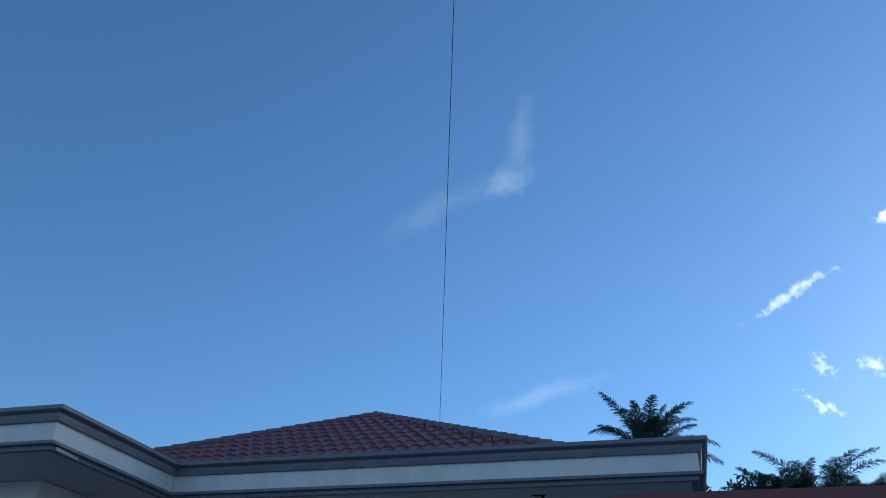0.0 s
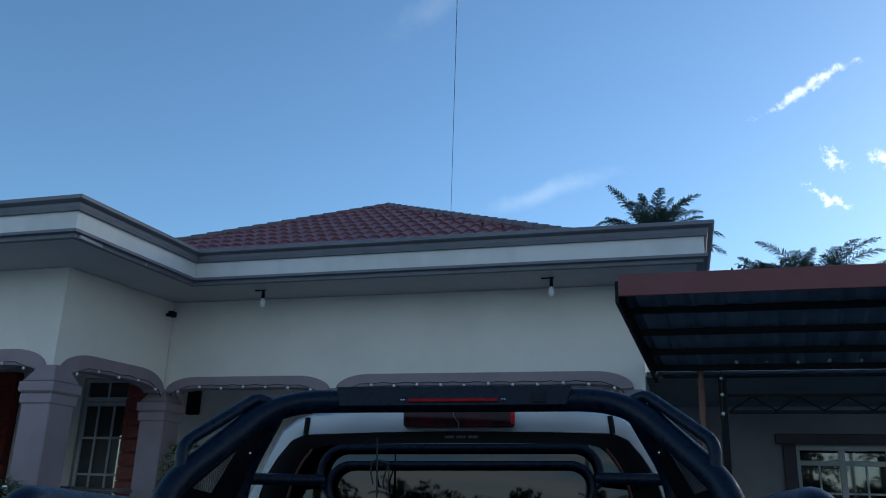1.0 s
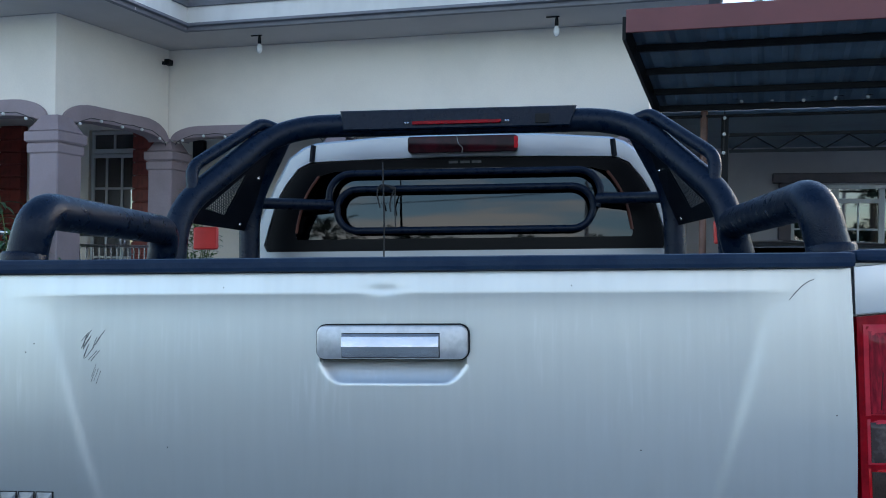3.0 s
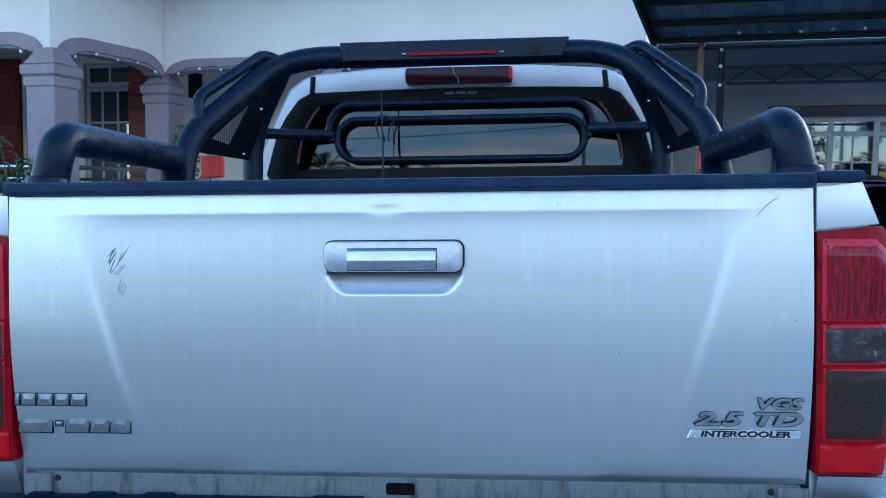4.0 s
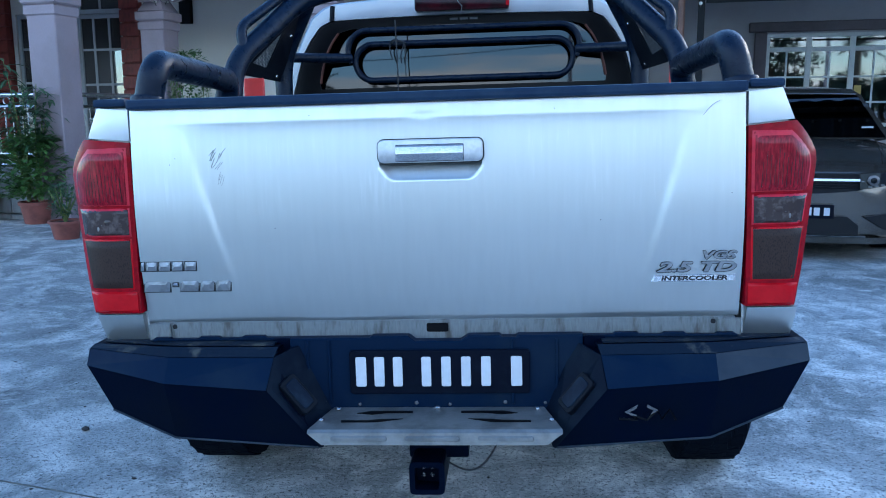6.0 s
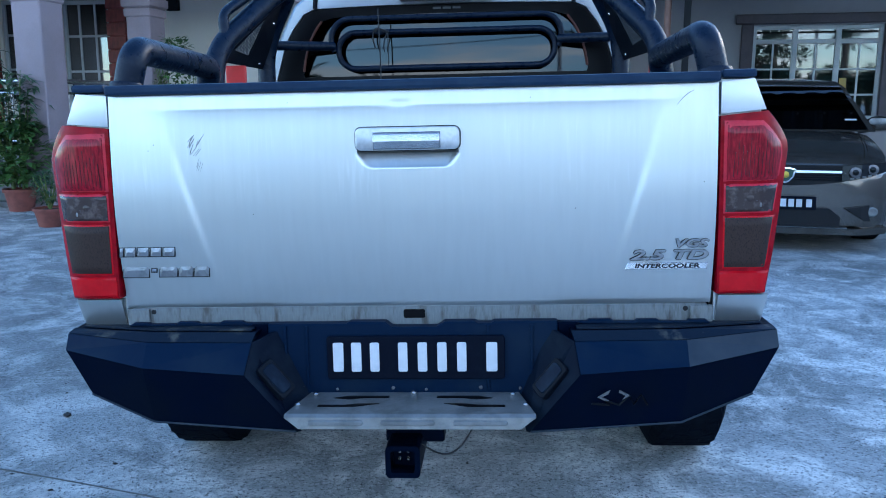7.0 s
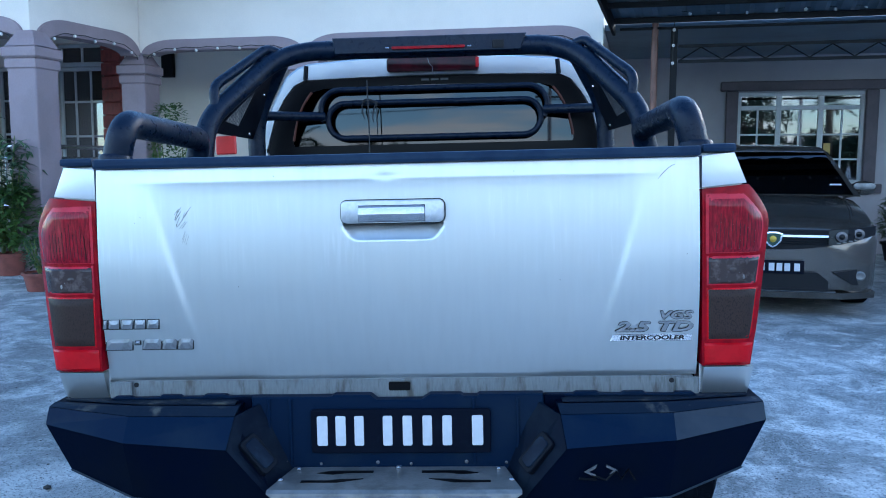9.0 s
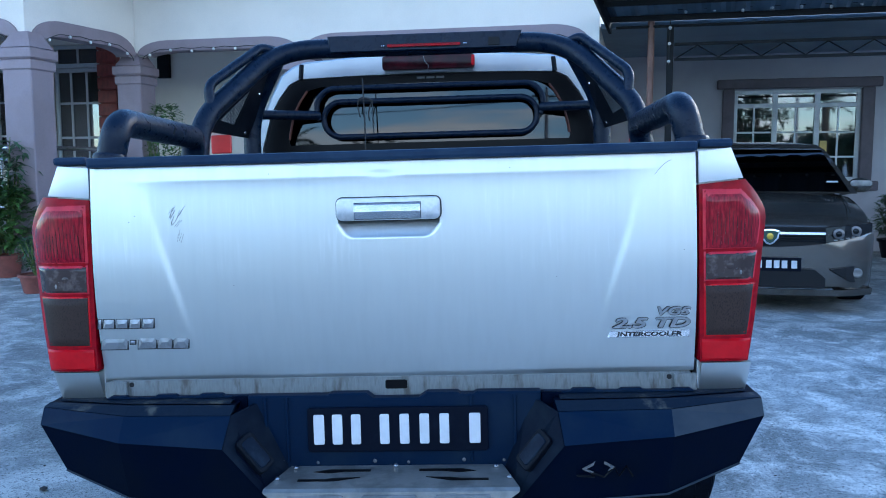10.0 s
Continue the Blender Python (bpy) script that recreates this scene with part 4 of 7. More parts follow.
for a, b, c, d, e in ((WU0 - 0.16, WU0, WZ0, WZ1 + 0.019, 0.06), (WU1, WU1 + 0.16, WZ0, WZ1 + 0.019, 0.06), (WU0 - 0.24, WU1 + 0.24, WZ0 - 0.13, WZ0 - 0.001, 0.10)):
    part("moulding", boxed(a, b, VR - e, VR - 0.002, c, d, 0.012), SURROUND, surround)
win = part("window", boxed(WU0, WU1, VR + 0.03, VR + 0.09, WZ1 - 0.05, WZ1, 0.004), WHITE_FRAME, rear, "white three light casement window")
MU = [WU0 + (WU1 - WU0) * k / 3 for k in range(4)]
part("frame", boxed(WU0, WU1, VR + 0.03, VR + 0.09, WZ0, WZ0 + 0.05, 0.004), WHITE_FRAME, win)
for k, x in enumerate(MU):
    w = 0.05 if k in (0, 3) else 0.07
    x0 = WU0 if k == 0 else (WU1 - w if k == 3 else x - w / 2)
    part("mullion", boxed(x0, x0 + w, VR + 0.028, VR + 0.092, WZ0 + 0.051, WZ1 - 0.051, 0.004), WHITE_FRAME, win)
part("transom", boxed(WU0 + 0.051, WU1 - 0.051, VR + 0.032, VR + 0.088, 2.06, 2.12, 0.004), WHITE_FRAME, win)
for a, b in zip(MU, MU[1:]):
    x = (a + b) / 2
    part("glazing_bar", boxed(x - 0.012, x + 0.012, VR + 0.045, VR + 0.075, WZ0 + 0.051, 2.059), WHITE_FRAME, win)
    for z in (1.72, 1.38):
        part("glazing_bar", boxed(a + 0.04, b - 0.04, VR + 0.047, VR + 0.073, z - 0.012, z + 0.012), WHITE_FRAME, win)
    part("pane", boxed(a + 0.03, b - 0.03, VR + 0.058, VR + 0.063, WZ0 + 0.051, WZ1 - 0.051), HOUSE_GLASS, win)
part("paper_note", boxed(MU[2] + 0.055, MU[2] + 0.145, VR + 0.0545, VR + 0.0572, 1.44, 1.60), material("yellow_paper", (0.46, 0.33, 0.11), 0.8, var=0.15, scale=20), win, "yellow paper note on the pane")
room = part("interior", boxed(WU0 - 0.6, WU1 + 0.6, VR + 1.5, VR + 1.6, 0.0, 3.0), DARK_ROOM, rear, "dark boards standing for the unlit room")
for a, b, z0, z1 in ((WU0 - 0.7, WU0 - 0.601, 0.0, 3.0), (WU1 + 0.601, WU1 + 0.7, 0.0, 3.0), (WU0 - 0.7, WU1 + 0.7, 3.001, 3.1), (WU0 - 0.7, WU1 + 0.7, -0.04, -0.001)):
    part("room_side", boxed(a, b, VR + 0.151, VR + 1.6, z0, z1), DARK_ROOM, room)

# ---- pickup truck, in its own axes: tailgate at y = 0, nose towards +y ----
TM = pose(0, 0, 0.0303, -2.5, -1.5, 0)
truck = thing("pickup_truck", "silver pickup truck with black sport bars and steel rear bumper", "pickup truck", TM)


def gate_y(x, z):
    """The pressed outer skin of the tailgate."""
    y = 0.37 * max(0.0, 1.07 - z) ** 2 + 0.15 * max(0.0, z - 1.07) ** 2
    # the bottom seam turns under
    y += 0.14 * max(0.0, 0.755 - 0.005 * (0.757 - x) - z)
    # upper lip: a crisp crease, with the skin swelling out towards it from below
    swell = max(0.0, min(1.0, (0.69 - abs(x)) / 0.16))
    rise = 0.0030 * math.exp(-(1.251 - z) / 0.019) if z < 1.251 else 0.0030 - 0.05 * (z - 1.251)
    y -= rise * swell
    # side shoulders: creases that run inwards towards the bottom and die out
    edge = 0.620 - (1.22 - z) * 0.29
    depth = max(0.0, min(1.0, (1.235 - z) / 0.20)) * max(0.0, min(1.0, (z - 0.80) / 0.15)) * 0.0048
    y += depth / (1 + math.exp((abs(x) - edge) * 330)) - depth * 0.4
    return y


def build_tailgate():
    bm = bmesh.new()
    nx, nz = 250, 170
    x0, x1, z0, z1 = -0.757, 0.751, 0.743, 1.287
    hx0, hx1 = -0.137, 0.132
    grid = []
    for j in range(nz + 1):
        row = []
        for i in range(nx + 1):
            x = x0 + (x1 - x0) * i / nx
            low = z0 - 0.0065 * (x1 - x)
            z = low + (z1 - low) * j / nz
            y = gate_y(x, z)
            # hand recess under the latch: deepest beneath it, running out at a curved lower lip
            dx = abs(x - (hx0 + hx1) / 2)
            lip = 1.097 + 0.040 * max(0.0, (dx - 0.084) / 0.044) ** 2.4
            if dx < 0.125 and z < 1.17:
                y += 0.018 * max(0.0, min(1.0, (z - lip) / 0.046)) ** 0.8
            # an old dent in the lip
            y += 0.0016 * math.exp(-((x + 0.02) / 0.030) ** 2 - ((z - 1.256) / 0.008) ** 2)
            row.append(bm.verts.new((x, y, z)))
        grid.append(row)
    for j in range(nz):
        for i in range(nx):
            bm.faces.new((grid[j][i], grid[j][i + 1], grid[j + 1][i + 1], grid[j + 1][i]))
    # thickness: edges folded forwards
    rim = grid[0] + [r[-1] for r in grid[1:]] + grid[-1][-2::-1] + [r[0] for r in grid[-2:0:-1]]
    back = [bm.verts.new((v.co.x, 0.085, v.co.z)) for v in rim]
    k = len(rim)
    for i in range(k):
        bm.faces.new((rim[i], rim[(i + 1) % k], back[(i + 1) % k], back[i]))
    bm.faces.new(back)
    gate = part("tailgate", bm, GATE_SILVER, truck, "silver pressed steel tailgate, scratched and streaked", smooth=True)
    part("top_cap", boxed(-0.757, 0.752, -0.018, 0.10, 1.288, 1.313, 0.008, 2), CAP_PLASTIC, gate, "black plastic cap rail")
    # latch
    bezel = bmesh.new()
    prism(bezel, rrect(-0.130, 0.127, 1.1405, 1.197, 0.015), -0.024, 0.03, 0.006, 2)
    latch = part("latch_surround", bezel, LATCH_SATIN, gate, "chromed latch surround with a dark joint", smooth=True)
    dark = bmesh.new()
    prism(dark, rrect(-0.1322, 0.1292, 1.1383, 1.1992, 0.017), -0.012, 0.03)
    part("gasket", dark, DARK_GAP, gate)
    paddle = bmesh.new()
    pr = [(-0.0062, 1.1445), (-0.0125, 1.153), (-0.0175, 1.1625), (-0.0165, 1.168), (-0.0135, 1.179), (-0.008, 1.183), (0.010, 1.183), (0.010, 1.1445)]
    loft(paddle, [[(x, y - 0.020, z) for y, z in pr] for x in (-0.084, 0.079)])
    part("paddle_gap", boxed(-0.0852, 0.0802, -0.0255, -0.015, 1.1432, 1.1845), DARK_GAP, latch)
    part("paddle", paddle, SATIN_CHROME, latch, "bright chrome latch paddle", smooth=True)
    # maker's badges as plain chrome shapes
    def wedge(x0, x1, z0, z1, slant, w):
        """A maker's badge piece as a plain slanted bar with a ridge along its middle."""
        yy = gate_y((x0 + x1) / 2, z0)
        # Dark slab slightly larger than the bar: its edge shade as colour.
        slab_edge = prism(bmesh.new(), [(x0 - 0.002, z0 - 0.0022), (x1 + 0.002, z0 - 0.0022), (x1 + slant + 0.002, z1 + 0.0018), (x0 + slant - 0.002, z1 + 0.0018)], yy - 0.004, yy + 0.004)
        part("badge_edge_shade", slab_edge, DARK_GAP, gate)
        zm, k = (z0 + z1) / 2, slant / 2
        rows = [[(x0, yy - 0.0042, z0), (x0 + k + w, yy - 0.0058, zm), (x0 + slant, yy - 0.0042, z1)], [(x1, yy - 0.0042, z0), (x1 + k - w, yy - 0.0058, zm), (x1 + slant, yy - 0.0042, z1)]]
        part("badge_bar", loft(bmesh.new(), rows), BADGE, gate)
    x = -0.757
    for w in (0.008, 0.027, 0.029, 0.027, 0.029):
        wedge(x, x + w, 0.881, 0.903, 0.002, min(0.006, w * 0.3))
        x += w + 0.006
    wedge(-0.756, -0.688, 0.825, 0.861, 0.004, 0.012)
    wedge(-0.678, -0.666, 0.839, 0.847, 0.001, 0.002)
    for x, w in ((-0.659, 0.046), (-0.608, 0.036), (-0.567, 0.038)):
        wedge(x, x + w, 0.826, 0.859, 0.004, 0.010)
    for words, size, xx, zz, mat in (("VGS", 0.0265, 0.650, 0.8905, BADGE), ("2.5 TD", 0.0330, 0.546, 0.8590, BADGE)):
        b = text_bm(words, size, 0.003, Matrix.Translation((xx, gate_y(xx, zz) - 0.005, zz)), 0.25)
        sx = (0.737 - xx) / max(1e-6, max(v.co.x for v in b.verts) - xx)
        bmesh.ops.transform(b, matrix=Matrix.Translation((xx, 0, 0)) @ Matrix.Diagonal((sx, 1, 1, 1)) @ Matrix.Translation((-xx, 0, 0)), verts=b.verts[:])
        # Dark offset copies put the letters' edge shade in as colour.
        dark = b.copy()
        bmesh.ops.transform(dark, matrix=Matrix.Translation((0.0015, 0.0035, -0.0020)), verts=dark.verts[:])
        part("letter_shade", dark, DARK_GAP, gate)
        dark = b.copy()
        bmesh.ops.transform(dark, matrix=Matrix.Translation((-0.0008, 0.0030, 0.0007)), verts=dark.verts[:])
        part("letter_shade", dark, DARK_GAP, gate)
        part("badge_letters", b, mat, gate, "raised chrome letters " + words)
    yy = gate_y(0.64, 0.842)
    tag = part("badge_plate", prism(bmesh.new(), [(0.533, 0.833), (0.734, 0.833), (0.737, 0.850), (0.541, 0.850)], yy - 0.005, yy + 0.004, 0.001), SATIN_CHROME, gate, "thin chrome badge plate")
    b = text_bm("INTERCOOLER", 0.0145, 0.0008, Matrix.Translation((0.557, yy - 0.0055, 0.8367)), 0.15)
    sx = 0.160 / (max(v.co.x for v in b.verts) - 0.557)
    bmesh.ops.transform(b, matrix=Matrix.Translation((0.557, 0, 0)) @ Matrix.Diagonal((sx, 1, 1, 1)) @ Matrix.Translation((-0.557, 0, 0)), verts=b.verts[:])
    part("badge_letters", b, DARK_GAP, tag, "dark letters INTERCOOLER")
    # scratches
    random.seed(7)
    b = bmesh.new()
    for k in range(14):
        cx, cz = -0.537 + random.uniform(-0.016, 0.016), 1.163 + random.uniform(-0.02, 0.02)
        L, a = random.uniform(0.012, 0.035), radians(random.uniform(48, 72))
        p = [(cx + (s - 0.5) * L * math.cos(a), cz + (s - 0.5) * L * math.sin(a)) for s in (0, 0.5, 1)]
        tube(b, [(px + random.uniform(-0.001, 0.001), gate_y(px, pz) - 0.0004, pz) for px, pz in p], 0.00048, 4)
    for k in range(4):
        cx, cz = -0.535 + random.uniform(-0.006, 0.006), 1.105 + random.uniform(-0.015, 0.02)
        tube(b, [(cx, gate_y(cx, cz) - 0.0004, cz), (cx + 0.008, gate_y(cx, cz) - 0.0004, cz + 0.022)], 0.0003, 4)
    for px, pz in ((-0.66, 1.15), (-0.40, 0.985), (0.41, 0.99), (-0.645, 1.165), (0.72, 1.05), (-0.30, 1.262), (0.30, 1.262)):
        ball(b, (px, gate_y(px, pz), pz), 0.0014, 6, 4, (1, 0.4, 1))
    tube(b, [(0.652 + 0.040 * s, gate_y(0.67, 1.24) - 0.0006, 1.236 + 0.034 * math.sin(s * 1.4)) for s in (0, 0.2, 0.4, 0.6, 0.8, 1.0)], 0.0005, 4)
    part("scratches", b, SCUFF, gate, "dark scuffs and scratches")["kind"] = "stuff"


build_tailgate()


def tail_lamp(side):
    """One tall lamp cluster: red housing, dark upper lens, clear and smoked cells, red foot."""
    s = side
    edge = ((0.764, 0.886), (0.80, 0.893), (0.870, 0.907), (1.0, 0.927), (1.085, 0.941), (1.115, 0.946), (1.138, 0.942), (1.165, 0.922), (1.192, 0.898), (1.210, 0.880))

    def right(z):
        for (z0, x0), (z1, x1) in zip(edge, edge[1:]):
            if z <= z1:
                return x0 + (x1 - x0) * max(0.0, (z - z0) / (z1 - z0)) - s * 0.009
        return edge[-1][1] - s * 0.009

    def skin(x, z, out):
        k = max(0.0, (x - 0.845) / 0.08)
        return (s * x, 0.016 - out + 0.040 * k ** 1.7, z)

    def patch(name, x0, z0, z1, inset, out, mat, owner, label="", nx=8, nz=12, cut=0.0, depth=0.02, xmax=9.0, tilt=0.0):
        """A curved cell of the lamp with a rounded rim."""
        b = bmesh.new()
        rows = []
        x0 -= 0.005 * (s > 0)
        for j in range(nz + 1):
            z = z0 + (z1 - z0) * j / nz
            xr = min(right(z) - inset, xmax) - cut * max(0.0, (z - (z1 - 0.05)) / 0.05) ** 1.5
            row = []
            for i in range(nx + 1):
                x = x0 + (xr - x0) * i / nx
                e = 0.005 if i in (0, nx) or j in (0, nz) else 0.0
                row.append(b.verts.new(skin(x, z + tilt * (j / nz) ** 3 * (x - x0) / 0.11, out - e)))
            rows.append(row)
        for j in range(nz):
            for i in range(nx):
                b.faces.new((rows[j][i], rows[j][i + 1], rows[j + 1][i + 1], rows[j + 1][i]))
        rim = rows[0] + [r[-1] for r in rows[1:]] + rows[-1][-2::-1] + [r[0] for r in rows[-2:0:-1]]
        back = [b.verts.new((v.co.x, v.co.y + depth, v.co.z)) for v in rim]
        for i in range(len(rim)):
            j = (i + 1) % len(rim)
            b.faces.new((rim[i], rim[j], back[j], back[i]))
        return part(name, b, mat, owner, label, smooth=True)

    lamp = patch("tail_lamp", 0.764, 0.771, 1.208, 0.0, 0.012, RED_LENS, truck, "tall red tail lamp cluster", 10, 24, depth=0.07, tilt=0.010)
    patch("rim", 0.772, 1.049, 1.196, 0.018, 0.0165, RED_RIM, lamp, "pinkish red inner rim with its glint in the colour", cut=0.008)
    patch("upper_lens", 0.779, 1.052, 1.185, 0.026, 0.0205, RED_LENS_DARK, lamp, "deep red brake lens", cut=0.012)
    patch("clear_rim", 0.774, 0.971, 1.0435, 0.018, 0.0165, RED_RIM, lamp)
    patch("clear_lens", 0.778, 0.975, 1.039, 0.024, 0.020, SMOKE_LENS, lamp, "smoky clear reversing lens")
    patch("smoked_rim", 0.774, 0.834, 0.965, 0.014, 0.0165, RED_LENS_BRIGHT, lamp)
    patch("smoked_lens", 0.778, 0.838, 0.960, 0.020, 0.020, SILT_LENS, lamp, "brown dusty indicator lens")
    patch("foot_lens", 0.768, 0.776, 0.828, 0.006, 0.018, RED_LENS_BRIGHT, lamp, "bright red reflector foot")
    part("bulb", ball(bmesh.new(), skin(0.830, 1.008, 0.0175), 0.011, 12, 8, (1.2, 0.35, 1)), SMOKE_LENS, lamp, "round bulb seat behind the smoky lens", smooth=True)
    for bx, bz, bw in ((0.846, 1.002, 0.005), (0.855, 0.992, 0.006), (0.840, 0.993, 0.003), (0.816, 1.022, 0.003)):
        part("facet", ball(bmesh.new(), skin(bx, bz, 0.0185), bw, 6, 4, (0.8, 0.3, 1.2)), LAMP_FACET, lamp)
    for k in range(11):
        x = 0.788 + k * 0.0095
        p0, p1 = skin(x, 1.060 + 0.005 * (k % 2), 0.0197), skin(x + 0.004, 1.120 + 0.011 * (k * 5 % 7) / 2, 0.0197)
        part("lens_rib", tube(bmesh.new(), [p0, p1], 0.0013, 5), LENS_RIB, lamp)


for s in (-1, 1):
    tail_lamp(s)


def bed_side(s):
    """Outer bed panel with the corner pillar above and below the lamp, wheel arch and rail cap."""
    b = bmesh.new()
    ys = [0.045, 0.10, 0.30, 0.60, 0.75, 0.90, 1.10, 1.30, 1.45, 1.60]
    prof = [(0.845, 1.297), (0.880, 1.225), (0.905, 1.15), (0.918, 1.05), (0.912, 0.90), (0.895, 0.74), (0.880, 0.66)]
    rings = []
    for y in ys:
        pull = 0.02 if y < 0.06 else 0.0
        rings.append([(s * (x - pull), y, z) for x, z in prof] + [(s * 0.76, y, 0.66), (s * 0.76, y, 1.297)])
    loft(b, rings)
    side = part("bed_side", b, SILVER, truck, "silver bed side panel", smooth=True)
    # corner panel above the lamp
    c = bmesh.new()
    xi, xo = (0.760, -0.006) if s > 0 else (0.766, 0.0)
    out = [(xi, 1.290), (0.846 + xo, 1.297), (0.876 + xo, 1.221), (xi, 1.211)]
    prism(c, [(s * x, z) for x, z in out], 0.016, 0.05, 0.004, 2)
    part("corner_panel", c, SILVER, side, smooth=True)
    c = bmesh.new()
    rows = ((0.767, 0.889, 0.012), (0.715, 0.884, 0.031), (0.665, 0.879, 0.053))
    loft(c, [[(s * 0.764, y, z), (s * (x - 0.018), y, z), (s * x, y + 0.012, z), (s * x, 0.06, z), (s * 0.764, 0.06, z)] for z, x, y in rows])
    part("corner_panel", c, GATE_SILVER, side, smooth=True)
    c = bmesh.new()
    box(c, min(s * xi, s * (0.852 + 1.6 * xo)), max(s * xi, s * (0.852 + 1.6 * xo)), 0.005, 1.60, 1.298, 1.318, 0.008, 2)
    part("rail_cap", c, CAP_PLASTIC, side, "black plastic bed rail cap")


for s in (-1, 1):
    bed_side(s)
part("bed_floor", boxed(-0.76, 0.76, 0.09, 1.60, 0.72, 0.76), BLACK_PLASTIC, truck, "black ribbed bed liner")
part("bed_front", boxed(-0.76, 0.76, 1.56, 1.60, 0.761, 1.28), BLACK_PLASTIC, truck)
sill = part("sill", boxed(-0.745, 0.745, 0.040, 0.080, 0.655, 0.742, 0.004), SILL_PAINT, truck, "dirt streaked silver sill below the tailgate")
part("slot", prism(bmesh.new(), rrect(-0.028, 0.028, 0.708, 0.731, 0.005), 0.038, 0.045), GLASS_BLACK, sill)
for s in (-1, 1):
    part("hole", prism(bmesh.new(), rrect(s * 0.69 - 0.006, s * 0.69 + 0.006, 0.722, 0.734, 0.005), 0.038, 0.045), DARK_GAP, sill)
    part("pinch_flange", boxed(min(s * 0.70, s * 0.757), max(s * 0.70, s * 0.757), 0.030, 0.0395, 0.66, 0.738, 0.003), SILL_PAINT, sill)


def bumper():
    """Folded steel rear bumper with two angular wings, a recessed number panel and a step."""
    root = part("rear_bumper", boxed(-0.62, 0.62, 0.052, 0.12, 0.48, 0.64), BUMPER_BLACK, truck, "black folded steel off-road rear bumper")
    for s in (-1, 1):
        b = bmesh.new()
        # stations from the notch outwards: top front, fold, bottom, each (x, y, z)
        st = (((0.402, -0.060, 0.668), (0.412, -0.105, 0.597), (0.292, -0.085, 0.448)),
              ((0.675, -0.050, 0.668), (0.672, -0.095, 0.613), (0.660, -0.070, 0.468)),
              ((0.905, 0.000, 0.681), (0.905, -0.020, 0.641), (0.848, -0.010, 0.522)),
              ((0.910, 0.110, 0.684), (0.912, 0.110, 0.646), (0.858, 0.110, 0.530)))
        rings, up = [], []
        for t, f, bt in st:
            up.append([(s * t[0], t[1] - 0.0015, t[2]), (s * f[0], f[1] - 0.0015, f[2] + 0.001), (s * f[0], f[1] + 0.02, f[2] + 0.001), (s * t[0], t[1] + 0.02, t[2])])
            rings.append([(s * (t[0] - 0.012), 0.115, 0.691), (s * (t[0] - 0.006), t[1] + 0.022 if t[1] < 0.1 else 0.115, 0.689), (s * t[0], t[1], t[2]), (s * f[0], f[1], f[2]), (s * bt[0], bt[1], bt[2]), (s * bt[0], 0.115, bt[2] + 0.02)])
        loft(b, rings)
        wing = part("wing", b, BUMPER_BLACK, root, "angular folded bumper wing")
        part("upper_fold", loft(bmesh.new(), up[:2]), BUMPER_BAND, wing, "upper fold in lighter navy, sky reflection in its colour")
        # Right outer facet: worn look and brighter sky reflection share one paler colour.
        part("upper_fold", loft(bmesh.new(), up[1:]), PALE_FOLD if s > 0 else BUMPER_BAND, wing, "paler outer end of the fold, worn look and sky reflection in its colour" if s > 0 else "")
        top = [[(s * (t[0] - 0.006), t[1] + 0.021, 0.6905), (s * t[0], t[1] - 0.0008, t[2] + 0.0015), (s * t[0], t[1] + 0.015, t[2] - 0.002), (s * (t[0] - 0.006), t[1] + 0.026, 0.686)] for t, f, bt in st[:3]]
        part("top_fold", loft(bmesh.new(), top), SHELF_WORN, wing, "scuffed top fold")
        part("lower_lip", tube(bmesh.new(), [(s * bt[0], bt[1] - 0.001, bt[2] - 0.001) for t, f, bt in st[:3]], 0.0028, 6), PALE_FOLD, wing, "paler line along the lower edge")
        bmesh_shelf = bmesh.new()
        prism(bmesh_shelf, [(s * 0.41, -0.030), (s * 0.66, -0.022), (s * 0.875, 0.028), (s * 0.875, 0.095), (s * 0.41, 0.095)], 0.6915, 0.6955, axis="z")
        part("shelf", bmesh_shelf, SHELF_WORN, wing, "dusty worn bumper top")
        # notched plastic strip along the back of the shelf
        line = [(0.375, 0.702), (0.44, 0.702), (0.447, 0.707), (0.50, 0.707), (0.507, 0.702), (0.56, 0.701), (0.567, 0.706), (0.615, 0.706), (0.622, 0.701), (0.69, 0.700), (0.697, 0.704), (0.735, 0.704), (0.745, 0.698)]
        strip = prism(bmesh.new(), [(s * x, z) for x, z in line] + [(s * 0.745, 0.6957), (s * 0.375, 0.6957)], 0.012, 0.030, 0.0015)
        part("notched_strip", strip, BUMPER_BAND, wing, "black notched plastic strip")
        # slanted cheek beside the number panel with a square lamp
        c = bmesh.new()
        loft(c, [[(s * 0.400, -0.063, 0.670), (s * 0.410, -0.108, 0.597), (s * 0.290, -0.088, 0.446), (s * 0.272, 0.0, 0.50), (s * 0.345, 0.02, 0.690)],
                 [(s * 0.392, -0.055, 0.670), (s * 0.400, -0.100, 0.597), (s * 0.282, -0.080, 0.446), (s * 0.264, 0.0, 0.50), (s * 0.335, 0.02, 0.690)]])
        part("cheek", c, BUMPER_DUSTY, wing, "scuffed slanted inner cheek")
        # lamp seated in the cheek
        o, n_x = Vector((s * 0.345, -0.066, 0.575)), Vector((-s * 0.62, -0.62, 0.48)).normalized()
        down = Vector((-s * 0.55, 0.10, -0.83)).normalized()
        across = n_x.cross(down).normalized()
        down = across.cross(n_x).normalized()
        mm = Matrix((across.to_4d(), down.to_4d(), n_x.to_4d(), (0, 0, 0, 1))).transposed()
        mm[3] = (0, 0, 0, 1)
